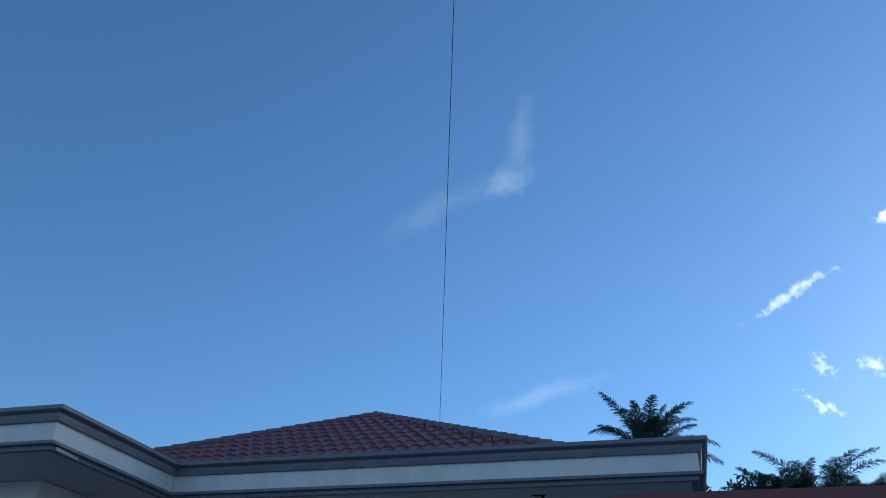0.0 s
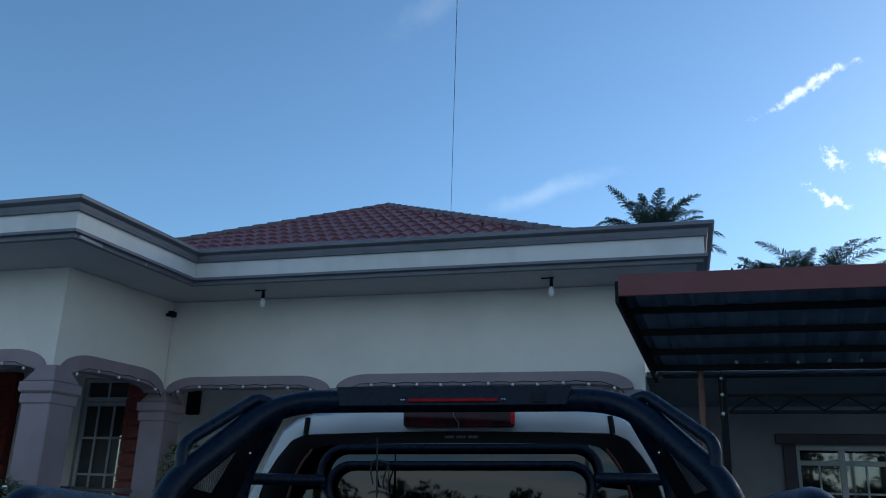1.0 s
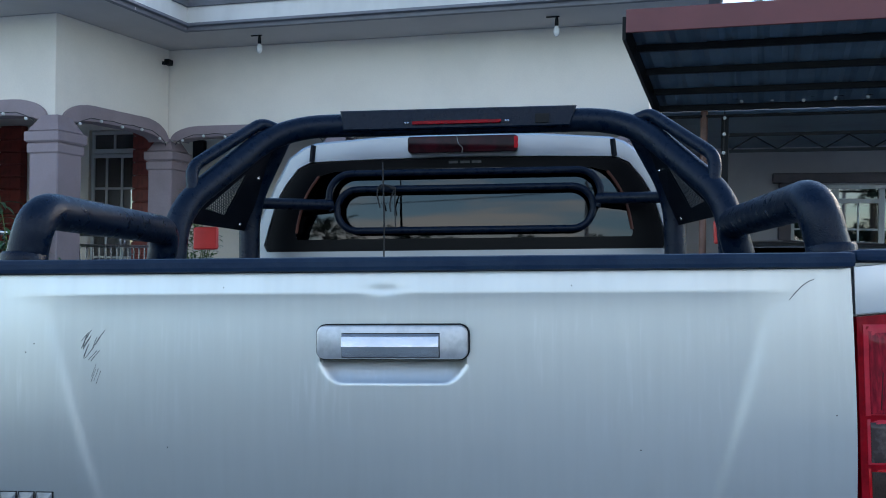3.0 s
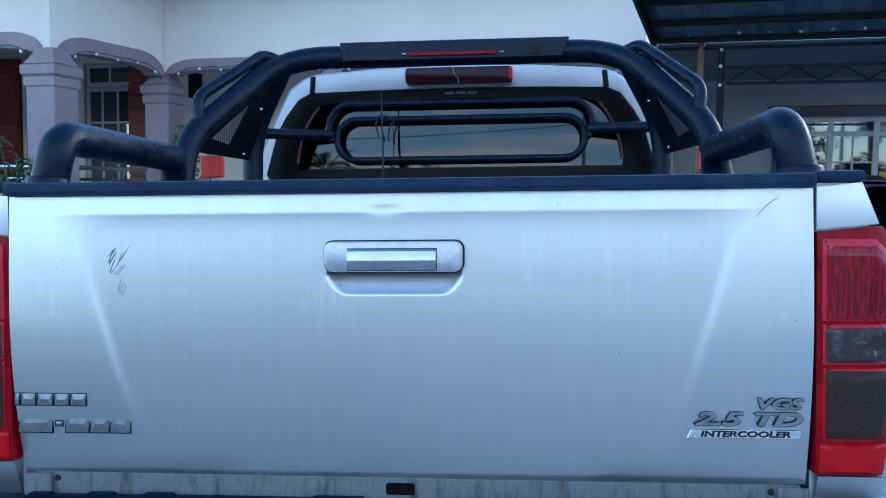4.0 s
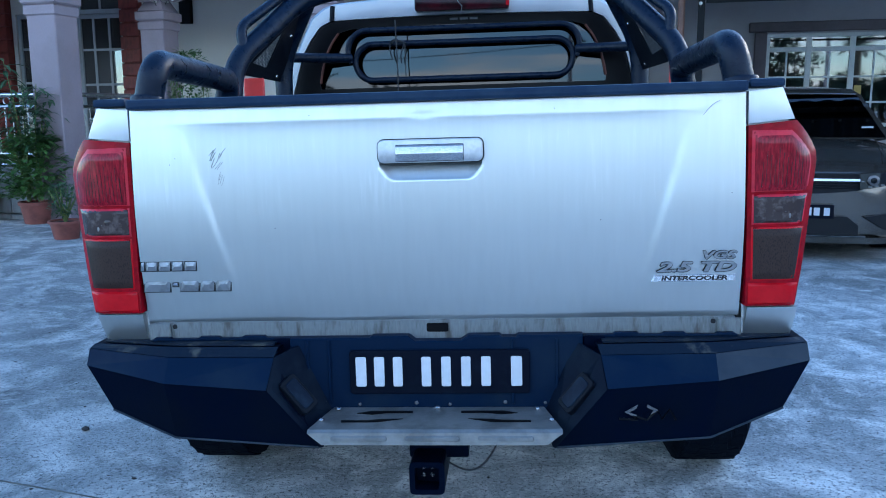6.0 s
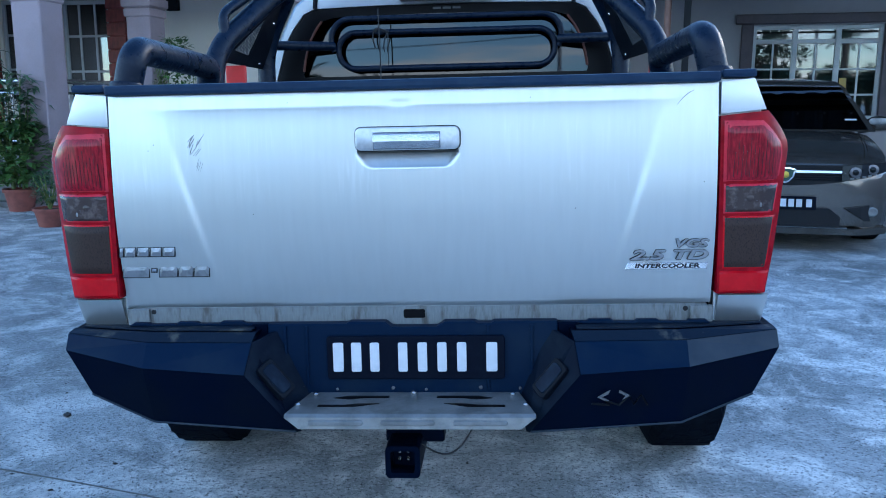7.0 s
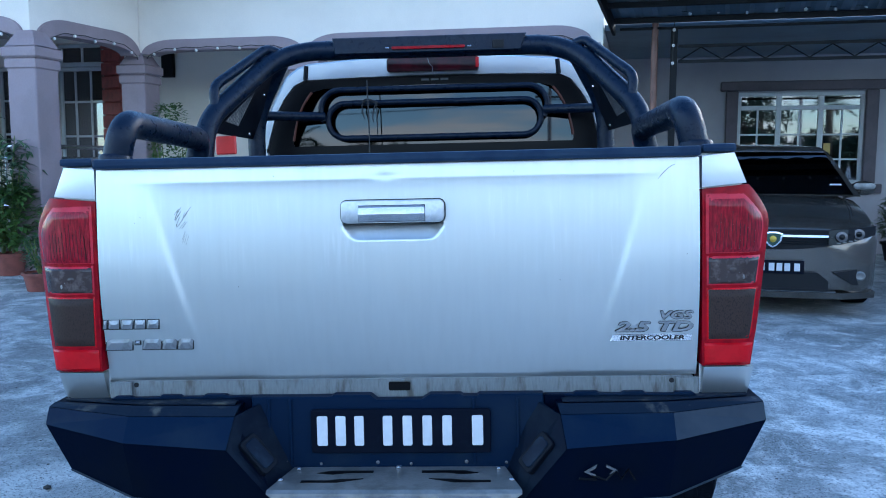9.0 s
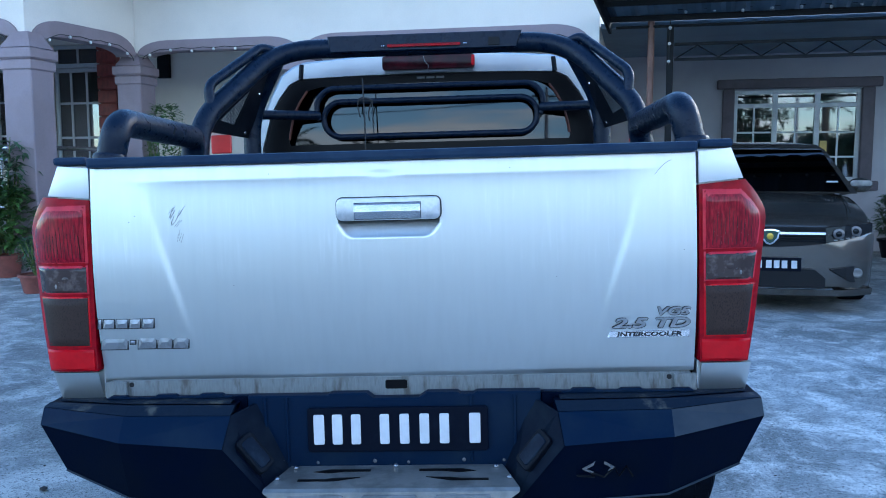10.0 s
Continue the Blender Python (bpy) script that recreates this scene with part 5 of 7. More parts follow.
        mm.translation = o
        for name, w, h, z0, z1, mat, lb in (("lamp_frame", 0.026, 0.050, -0.01, 0.012, BLACK_PLASTIC, "black lamp frame"), ("lamp_lens", 0.019, 0.040, 0.0, 0.015, DARK_LENS, "dull dark work lamp lens")):
            q = bmesh.new()
            prism(q, rrect(-w, w, -h, h, 0.010, 3), z0, z1, 0.002, axis="z")
            q.transform(mm)
            part(name, q, mat, wing, lb)
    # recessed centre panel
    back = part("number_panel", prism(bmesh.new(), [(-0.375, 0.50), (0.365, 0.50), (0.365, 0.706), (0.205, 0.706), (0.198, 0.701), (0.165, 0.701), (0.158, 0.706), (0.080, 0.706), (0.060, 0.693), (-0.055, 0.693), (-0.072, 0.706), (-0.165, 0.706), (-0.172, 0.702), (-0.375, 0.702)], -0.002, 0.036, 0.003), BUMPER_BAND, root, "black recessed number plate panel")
    for x0, x1 in ((-0.42, -0.3755), (0.3655, 0.42)):
        part("filler", boxed(x0, x1, 0.004, 0.036, 0.58, 0.7015, 0.003), BUMPER_BLACK, root, "dark filler beside the panel")
    for x in (-0.33, -0.275, 0.19, 0.30):
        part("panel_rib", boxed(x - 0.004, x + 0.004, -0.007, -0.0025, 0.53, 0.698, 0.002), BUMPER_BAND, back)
    plate = part("number_plate", prism(bmesh.new(), rrect(-0.222, 0.232, 0.560, 0.672, 0.008), -0.012, -0.003, 0.0015), PLATE_BLACK, root, "black number plate with white bars")
    for x0, x1 in ((-0.213, -0.172), (-0.166, -0.126), (-0.118, -0.080), (-0.046, -0.008), (0.004, 0.042), (0.054, 0.092), (0.104, 0.142), (0.178, 0.220)):
        part("character_bar", prism(bmesh.new(), rrect(x0 + 0.007, x1 - 0.007, 0.580, 0.656, 0.004, 2), -0.016, -0.0125, 0.001), WHITE_CHAR, plate)
    for x, z, r in ((-0.29, 0.536, 0.005), (-0.20, 0.531, 0.004), (-0.055, 0.534, 0.005), (0.03, 0.530, 0.004), (0.17, 0.535, 0.005), (0.27, 0.533, 0.004)):
        part("bolt", ball(bmesh.new(), (x, -0.004, z), r, 8, 5, (1, 0.6, 1)), SCUFF, back)
    # step plate
    p = bmesh.new()
    prof = [(-0.015, 0.526), (-0.152, 0.516), (-0.162, 0.510), (-0.165, 0.482), (-0.159, 0.482), (-0.156, 0.506), (-0.150, 0.510), (-0.015, 0.520)]
    def half(y):
        return 0.266 + min(0.036, max(0.0, (-0.015 - y) / 0.137 * 0.036))
    loft(p, [[(-half(y) + (0.035 if z < 0.49 else 0.0), y, z) for y, z in prof], [(half(y) - (0.035 if z < 0.49 else 0.0), y, z) for y, z in prof]])
    step = part("step_plate", p, STEEL_PLATE, root, "bare scuffed steel step plate")

    def on_step(x, f, lift=0.0):
        return (x, -0.015 - 0.137 * f, 0.526 - 0.010 * f + lift)
    for s in (-1, 1):
        for f, x0, x1, kink in ((0.20, 0.06, 0.20, -1), (0.55, 0.11, 0.23, 1)):
            q = bmesh.new()
            k = 0.09
            pts = [(x0, f), (x1 - 0.035, f), (x1, f + 0.10 * (1 if kink > 0 else 1)), (x1 - 0.04, f + 0.16), (x1 - 0.075, f + k), (x0, f + k)] if kink < 0 else \
                  [(x0 - 0.03, f), (x0 + 0.03, f + 0.02), (x0 + 0.055, f + k * 0.8), (x1, f + k * 0.8), (x1, f + k * 1.7), (x0 + 0.03, f + k * 1.7)]
            lo = [q.verts.new(on_step(s * x, g, 0.0006)) for x, g in pts]
            hi = [q.verts.new(on_step(s * x, g, 0.0016)) for x, g in pts]
            q.faces.new(hi)
            for i in range(len(pts)):
                q.faces.new((lo[i], lo[(i + 1) % len(pts)], hi[(i + 1) % len(pts)], hi[i]))
            part("slot", q, GLASS_BLACK, step, "dark cut slot")
        for x, f in ((0.250, 0.12), (0.280, 0.62)):
            part("bolt", ball(bmesh.new(), on_step(s * x, f, 0.003), 0.0075, 8, 5, (1, 1, 0.6)), SATIN_CHROME, step, smooth=True)
    part("bolt", ball(bmesh.new(), on_step(0, 0.06, 0.003), 0.0075, 8, 5, (1, 1, 0.6)), SATIN_CHROME, step, smooth=True)
    for x0, x1 in ((-0.245, -0.110), (-0.068, 0.062), (0.105, 0.235)):
        part("pressed_slot", prism(bmesh.new(), rrect(x0, x1, 0.492, 0.504, 0.005, 3), -0.1685, -0.163, 0.002), STEEL_PLATE, step, "pressed tread slot")
    # tow hitch
    hitch = part("hitch", boxed(-0.075, 0.075, -0.02, 0.10, 0.395, 0.452, 0.004), BUMPER_BLACK, truck, "black square tow hitch receiver")
    tu = bmesh.new()
    o, i = rrect(-0.066, 0.020, 0.338, 0.420, 0.012, 3), rrect(-0.053, 0.007, 0.351, 0.407, 0.006, 3)
    vo0, vi0 = [tu.verts.new((x, -0.115, z)) for x, z in o], [tu.verts.new((x, -0.115, z)) for x, z in i]
    vo1, vi1 = [tu.verts.new((x, 0.10, z)) for x, z in o], [tu.verts.new((x, -0.06, z)) for x, z in i]
    m = len(o)
    for k in range(m):
        j = (k + 1) % m
        tu.faces.new((vo0[k], vo0[j], vi0[j], vi0[k]))
        tu.faces.new((vo0[k], vo1[k], vo1[j], vo0[j]))
        tu.faces.new((vi0[k], vi0[j], vi1[j], vi1[k]))
    tu.faces.new(vi1)
    tu.faces.new(vo1)
    part("receiver_tube", tu, BUMPER_BLACK, hitch, "hollow square receiver tube")
    for dx in (-0.036, -0.014):
        for dz in (0.368, 0.388):
            part("stud", ball(bmesh.new(), (dx, -0.062, dz), 0.006, 8, 5), SATIN_CHROME, hitch)
    part("cable", tube(bmesh.new(), [(0.02 + 0.135 * f, -0.06 + 0.02 * f, 0.405 - 0.040 * math.sin(f * 2.5) + 0.075 * f * f * f) for f in [k / 16 for k in range(17)]], 0.0024, 6), WIRE, hitch, "loose black trailer cable", smooth=True)
    # cut-out marks on one wing, plain shapes
    def face_y(x, z):
        return -0.113 + 0.03 * (0.60 - z) / 0.15 - 0.002
    for pts in ([(0.452, 0.541), (0.482, 0.560), (0.478, 0.550), (0.462, 0.541), (0.480, 0.533), (0.474, 0.530)], [(0.505, 0.560), (0.530, 0.546), (0.512, 0.535), (0.520, 0.545), (0.503, 0.554)]):
        q = bmesh.new()
        vs = [q.verts.new((x, face_y(x, z) - 0.003, z)) for x, z in pts]
        q.faces.new(vs)
        r = bmesh.ops.extrude_face_region(q, geom=q.faces[:])
        bmesh.ops.translate(q, vec=(0, 0.004, 0), verts=[v for v in r["geom"] if isinstance(v, bmesh.types.BMVert)])
        part("cut_mark", q, SCUFF, root, "pale cut-out mark")
    zig = [(0.440, 0.524), (0.482, 0.521), (0.470, 0.533), (0.505, 0.520), (0.528, 0.546), (0.540, 0.522), (0.556, 0.548), (0.572, 0.520)]
    part("cut_groove", tube(bmesh.new(), [(x, face_y(x, z) - 0.0005, z) for x, z in zig], 0.0030, 5), GLASS_BLACK, root, "dark zigzag groove")


bumper()


def sport_bar():
    root = part("sport_bar", tube(bmesh.new(), rounded([(-0.80, 0.93, 1.305), (-0.80, 0.97, 1.50), (-0.575, 1.27, 1.800), (0.575, 1.27, 1.800), (0.80, 0.97, 1.50), (0.80, 0.93, 1.305)], 0.16, 10), 0.038, 20), BLACK_TUBE, truck, "black tubular sport bar over the bed", smooth=True)
    for s in (-1, 1):
        # side rail: rises from the bed cap, runs forward and drops before the hoop
        p = rounded([(s * 0.792, 0.20, 1.310), (s * 0.765, 0.20, 1.425), (s * 0.765, 0.82, 1.425), (s * 0.80, 0.84, 1.310)], 0.085, 10)
        rail = part("side_rail", tube(bmesh.new(), p, 0.039, 20), BLACK_TUBE, root, "thick black bed rail tube", smooth=True)
        part("foot", lathe(bmesh.new(), [(0.045, 0), (0.045, 0.014), (0.041, 0.02)], 20, Matrix.Translation((s * 0.792, 0.20, 1.3185))), BLACK_TUBE, rail, "welded foot collar", smooth=True)
        # grab handle on the slanted leg
        g = rounded([(s * 0.765, 1.00, 1.550), (s * 0.778, 1.01, 1.632), (s * 0.625, 1.22, 1.806), (s * 0.575, 1.24, 1.785)], 0.05, 6)
        part("grab_bar", tube(bmesh.new(), g, 0.019, 14), BLACK_TUBE, root, "thin welded grab bar", smooth=True)
        # folded plate that fills the gap between the slanted leg and the inner stay, with a cut triangle
        l0, l1, s1, s0 = Vector((s * 0.785, 1.0, 1.475)), Vector((s * 0.60, 1.255, 1.775)), Vector((s * 0.63, 1.40, 1.74)), Vector((s * 0.735, 1.43, 1.475))

        def web(a, b):
            return l0.lerp(l1, a).lerp(s0.lerp(s1, a), b)
        tri = ((0.12, 0.10), (0.10, 0.46), (0.58, 0.28))
        facing = Vector((s * 0.4, -0.9, 0.0)).normalized() * 0.006
        q = bmesh.new()
        for outline in (((-0.04, -0.05), (-0.04, 1.05), (0.10, 1.05), tri[1], tri[0]), ((0.10, 1.05), (1.0, 1.05), tri[2], tri[1]), ((-0.04, -0.05), tri[0], tri[2], (1.0, 1.05), (1.0, -0.05))):
            f0 = [q.verts.new(web(*p)) for p in outline]
            f1 = [q.verts.new(web(*p) - facing) for p in outline]
            q.faces.new(f0)
            q.faces.new(f1[::-1])
            for i in range(len(outline)):
                j = (i + 1) % len(outline)
                q.faces.new((f0[i], f0[j], f1[j], f1[i]))
        part("side_plate", q, BLACK_PLASTIC, root, "black folded side plate with a triangular cut-out")
        part("stay", tube(bmesh.new(), rounded([(s * 0.735, 1.43, 1.30), (s * 0.735, 1.43, 1.56), (s * 0.61, 1.38, 1.78)], 0.1, 6), 0.036, 14), BLACK_TUBE, root, "inner black stay", smooth=True)
        for p in ((0.60, 0.72), (0.03, 0.80)):
            part("bolt", ball(bmesh.new(), web(*p) + facing * 0.4, 0.0065, 8, 5), SATIN_CHROME, root)
        # wire mesh behind the cut triangle
        q = bmesh.new()
        corners = [Vector(p) for p in tri]
        for kind in (0, 1):
            for k in range(-30, 61):
                # lines across the cut-out in the plate's own axes
                c0 = Vector((k * 0.026, 0.0)) if kind == 0 else Vector((k * 0.026 + 0.3, 0.0))
                dd = Vector((0.55, 1.0)) if kind == 0 else Vector((-0.75, 1.0))
                hits = []
                for p, r_ in zip(corners, corners[1:] + corners[:1]):
                    e = r_ - p
                    det = dd.x * -e.y + dd.y * e.x
                    if abs(det) > 1e-9:
                        w_ = p - c0
                        ll = (w_.x * -e.y + w_.y * e.x) / det
                        ff = (dd.x * w_.y - dd.y * w_.x) / det
                        if 0 <= ff <= 1:
                            hits.append(ll)
                if len(hits) >= 2 and max(hits) - min(hits) > 0.02:
                    tube(q, [web(*(c0 + dd * h)) - facing * 0.5 for h in (min(hits), max(hits))], 0.0014, 4)
        part("mesh_insert", q, MESH_STEEL, root, "pale wire mesh insert")
        # red lamp plate low on the inner side
        lampb = bmesh.new()
        x0, x1 = (0.785, 0.845) if s > 0 else (-0.80, -0.722)
        box(lampb, x0, x1, 1.085, 1.10, 1.385, 1.455, 0.004)
        part("marker_plate", lampb, RED_CLOTH, root, "flat red marker plate")
    # flat cover and strip lamp on the cross tube
    c = bmesh.new()
    prism(c, [(-0.365, 1.840), (0.40, 1.840), (0.378, 1.775), (-0.355, 1.775)], 1.226, 1.262, 0.004)
    cover = part("bar_cover", c, BLACK_TUBE, root, "flat black cover plate")
    part("strip_lamp", prism(bmesh.new(), rrect(-0.128, 0.160, 1.788, 1.799, 0.004, 2), 1.217, 1.2235, 0.001), RED_LENS, cover, "thin red brake strip lamp")
    for x in (-0.142, -0.150, 0.174, 0.182):
        part("screw", ball(bmesh.new(), (x, 1.2225, 1.7945), 0.004, 6, 4), SATIN_CHROME, cover)
    # plain emblem
    part("emblem", boxed(0.268, 0.312, 1.2205, 1.2235, 1.785, 1.815, 0.001), DARK_GAP, cover)
    # head guard close before the window
    def racetrack(x0, x1, z0, z1, y):
        return [(x, y, z) for x, z in rrect(x0, x1, z0, z1, (z1 - z0) / 2 - 0.001, 10)]
    GY = 1.59
    guard = part("window_guard", tube(bmesh.new(), racetrack(-0.456, 0.480, 1.473, 1.626, GY), 0.0128, 12, closed=True), BLACK_TUBE, root, "black oval window guard", smooth=True)
    up = [(x, GY, z) for x, z in rrect(-0.487, 0.506, 1.513, 1.685, 0.082, 8)]
    arc = [p for p in up if p[2] > 1.54]
    part("guard_hoop", tube(bmesh.new(), sorted(arc, key=lambda p: -math.atan2(p[2] - 1.54, p[0] - 0.010)), 0.0128, 12), BLACK_TUBE, guard, "outer guard hoop", smooth=True)
    part("guard_arm", tube(bmesh.new(), [(-0.72, 1.44, 1.566), (-0.476, GY, 1.571)], 0.020, 12), BLACK_TUBE, guard, smooth=True)
    part("guard_arm", tube(bmesh.new(), [(0.72, 1.44, 1.564), (0.497, GY, 1.579)], 0.020, 12), BLACK_TUBE, guard, smooth=True)
    # aerial wires tied to the guard
    for x, z1, r in ((-0.255, 1.70, 0.0030),):
        part("aerial_wire", tube(bmesh.new(), [(x, 1.425, 1.30), (x + 0.002, 1.425, 1.50), (x - 0.003, 1.425, z1)], r, 6), WIRE, guard, "thin upright aerial wire")
    part("aerial_wire", tube(bmesh.new(), [(-0.236, 1.572, 1.480), (-0.238, 1.572, 1.55), (-0.237, 1.572, 1.622)], 0.0022, 6), WIRE, guard)
    knot = bmesh.new()
    for k in range(2):
        tube(knot, rounded([(-0.300 + 0.008 * k, 1.572, 1.626), (-0.288, 1.568, 1.640 - 0.004 * k), (-0.262, 1.570, 1.636), (-0.240 + 0.006 * k, 1.572, 1.622 + 0.004 * k)], 0.008, 3), 0.0042, 6)
    part("cable_knot", knot, WIRE, guard, "black cable knotted on the guard", smooth=True)
    part("loose_cable", tube(bmesh.new(), rounded([(-0.300, 1.572, 1.626), (-0.304, 1.572, 1.600), (-0.297, 1.572, 1.575), (-0.293, 1.572, 1.556)], 0.02, 4), 0.0030, 6), WIRE, guard, "loose dangling cable")
    part("loose_cable", tube(bmesh.new(), rounded([(-0.240, 1.572, 1.622), (-0.250, 1.572, 1.598), (-0.258, 1.572, 1.565), (-0.252, 1.572, 1.540)], 0.02, 4), 0.0030, 6), WIRE, guard)


sport_bar()


def cab():
    """Crew cab shell, seen mostly from behind."""
    Y0 = 1.63
    b = bmesh.new()
    # rear-view outline, half
    half = [(0.80, 1.20), (0.812, 1.36), (0.79, 1.47), (0.705, 1.66), (0.655, 1.755), (0.60, 1.795), (0.55, 1.812), (0.30, 1.830), (0.0, 1.835)]
    outline = [(x, z) for x, z in half] + [(-x, z) for x, z in half[-2::-1]]
    rings = []
    for y, g, dz in ((Y0, 0.985, -0.008), (Y0 + 0.015, 1.0, 0.0), (Y0 + 0.5, 1.03, 0.03), (Y0 + 1.3, 1.02, 0.02), (Y0 + 1.55, 0.99, -0.03)):
        rings.append([(x * g, y, z + (dz if z > 1.5 else 0)) for x, z in outline])
    # long lower body as a separate part; here the upper shell with the window opening
    shell = loft(b, rings, cap=False, closed=False)
    cabin = part("cab", b, SHADED_CAB_SILVER, truck, "silver crew cab", smooth=True)
    # rear panel with a window opening
    wout = [(0.735, 1.400), (0.747, 1.425), (0.732, 1.48), (0.70, 1.59), (0.662, 1.655), (0.615, 1.715), (0.565, 1.738), (0.30, 1.745), (0.0, 1.748)]
    win = [(x, z) for x, z in wout] + [(-x, z) for x, z in wout[-2::-1]]
    n = len(win)
    rp = bmesh.new()
    hull = [(x * 0.985, z - (0.008 if z > 1.5 else 0.0)) for x, z in outline]
    vo = [rp.verts.new((x, Y0, z)) for x, z in hull]
    vi = [rp.verts.new((x, Y0, z)) for x, z in win]
    for i in range(n - 1):
        rp.faces.new((vo[i], vo[i + 1], vi[i + 1], vi[i]))
    rp.faces.new((vo[-1], vo[0], vi[0], vi[-1]))
    ring2 = [rp.verts.new((x * 0.985, Y0 + 0.03, 1.42 + (z - 1.42) * 0.985)) for x, z in win]
    for i in range(n):
        rp.faces.new((vi[i], vi[(i + 1) % n], ring2[(i + 1) % n], ring2[i]))
    back = part("rear_panel", rp, SHADED_CAB_SILVER, cabin, "silver cab back panel")
    for s in (-1, 1):
        part("roof_seam", tube(bmesh.new(), [(s * 0.562, Y0 - 0.003, 1.738), (s * 0.556, Y0 - 0.003, 1.800)], 0.010, 8), BLACK_PLASTIC, cabin, "black roof drip seam")
    gl = bmesh.new()
    gl.faces.new([gl.verts.new((x * 0.99, Y0 + 0.012, 1.42 + (z - 1.42) * 0.99)) for x, z in win])
    r = bmesh.ops.extrude_face_region(gl, geom=gl.faces[:])
    bmesh.ops.translate(gl, vec=(0, 0.005, 0), verts=[v for v in r["geom"] if isinstance(v, bmesh.types.BMVert)])
    glass = part("rear_window", gl, TRUCK_GLASS, cabin, "dark tinted rear window reflecting the sky")
    # black ceramic border
    fr = bmesh.new()
    inner = [(0.62, 1.445), (0.625, 1.46), (0.617, 1.51), (0.60, 1.58), (0.570, 1.64), (0.535, 1.685), (0.48, 1.70), (0.25, 1.706), (0.0, 1.708)]
    inner = inner + [(-x, z) for x, z in inner[-2::-1]]
    a = [fr.verts.new((x * 0.992, Y0 + 0.010, 1.42 + (z - 1.42) * 0.992)) for x, z in win]
    c = [fr.verts.new((x, Y0 + 0.010, z)) for x, z in inner]
    for i in range(n):
        fr.faces.new((a[i], a[(i + 1) % n], c[(i + 1) % n], c[i]))
    r = bmesh.ops.extrude_face_region(fr, geom=fr.faces[:])
    bmesh.ops.translate(fr, vec=(0, -0.003, 0), verts=[v for v in r["geom"] if isinstance(v, bmesh.types.BMVert)])
    part("window_border", fr, GLASS_BLACK, cabin, "black window border")
    # high brake lamp
    hb = part("high_brake_lamp", prism(bmesh.new(), rrect(-0.192, 0.212, 1.758, 1.818, 0.012, 3), Y0 - 0.045, Y0 + 0.01, 0.004, 2), HIGH_LENS, cabin, "dark red high brake lamp", smooth=True)
    part("lamp_cap", prism(bmesh.new(), rrect(0.198, 0.2125, 1.768, 1.812, 0.004, 2), Y0 - 0.047, Y0 - 0.043), RED_LENS_BRIGHT, hb)
    for k in range(3):
        part("window_mark", boxed(-0.045 + k * 0.043, -0.010 + k * 0.043, Y0 + 0.005, Y0 + 0.0068, 1.724, 1.733), SCUFF, cabin, "small pale bar on the glass")
    part("hanging_wire", tube(bmesh.new(), rounded([(-0.012, Y0 - 0.05, 1.822), (-0.004, Y0 - 0.056, 1.785), (0.014, Y0 - 0.056, 1.772), (0.006, Y0 - 0.05, 1.752), (0.020, Y0 - 0.05, 1.735)], 0.02, 5), 0.0011, 6), STEEL_PLATE, hb, "thin twisted bare wire")
    # dark cabin behind the glass: headrests, and an added dark board blocking the view
    part("cabin_board", boxed(-0.66, 0.66, Y0 + 0.85, Y0 + 0.9, 1.0, 1.72), DARK_ROOM, cabin)
    for s in (-1, 1):
        # Orange cab lining inside the glass, drawn as a strip on its outer face.
        part("lining_strip", tube(bmesh.new(), rounded([(s * 0.622, Y0 + 0.006, 1.47), (s * 0.616, Y0 + 0.006, 1.51), (s * 0.599, Y0 + 0.006, 1.58), (s * 0.569, Y0 + 0.006, 1.64), (s * 0.536, Y0 + 0.006, 1.684)], 0.02, 4), 0.0055, 8), ORANGE, cabin, "orange brown cab lining, drawn as a strip on the glass")
        part("headrest", boxed(s * 0.35 - 0.12, s * 0.35 + 0.12, Y0 + 0.22, Y0 + 0.32, 1.36, 1.52, 0.03, 2), DARK_ROOM, cabin, "dark rear headrest")
    # lower body, doors, bonnet in one pressed form each
    low = bmesh.new()
    box(low, -0.90, 0.90, 1.62, 3.25, 0.55, 1.24, 0.06, 3)
    part("door_panels", low, SHADED_CAB_SILVER, cabin, smooth=True)
    low = bmesh.new()
    box(low, -0.88, 0.88, 3.251, 4.95, 0.55, 1.18, 0.10, 3)
    part("bonnet", low, SHADED_CAB_SILVER, cabin, smooth=True)
    ws = bmesh.new()
    loft(ws, [[(-0.60, 3.18, 1.80), (0.60, 3.18, 1.80), (0.60, 3.22, 1.80), (-0.60, 3.22, 1.80)], [(-0.74, 3.85, 1.17), (0.74, 3.85, 1.17), (0.74, 3.89, 1.17), (-0.74, 3.89, 1.17)]])
    part("windscreen", ws, TRUCK_GLASS, cabin)
    for s in (-1, 1):
        q = bmesh.new()
        prism(q, [(1.70, 1.25), (3.70, 1.25), (3.20, 1.76), (1.85, 1.76)], s * 0.70, s * 0.71, axis="x")
        part("side_window", q, TRUCK_GLASS, cabin)


cab()


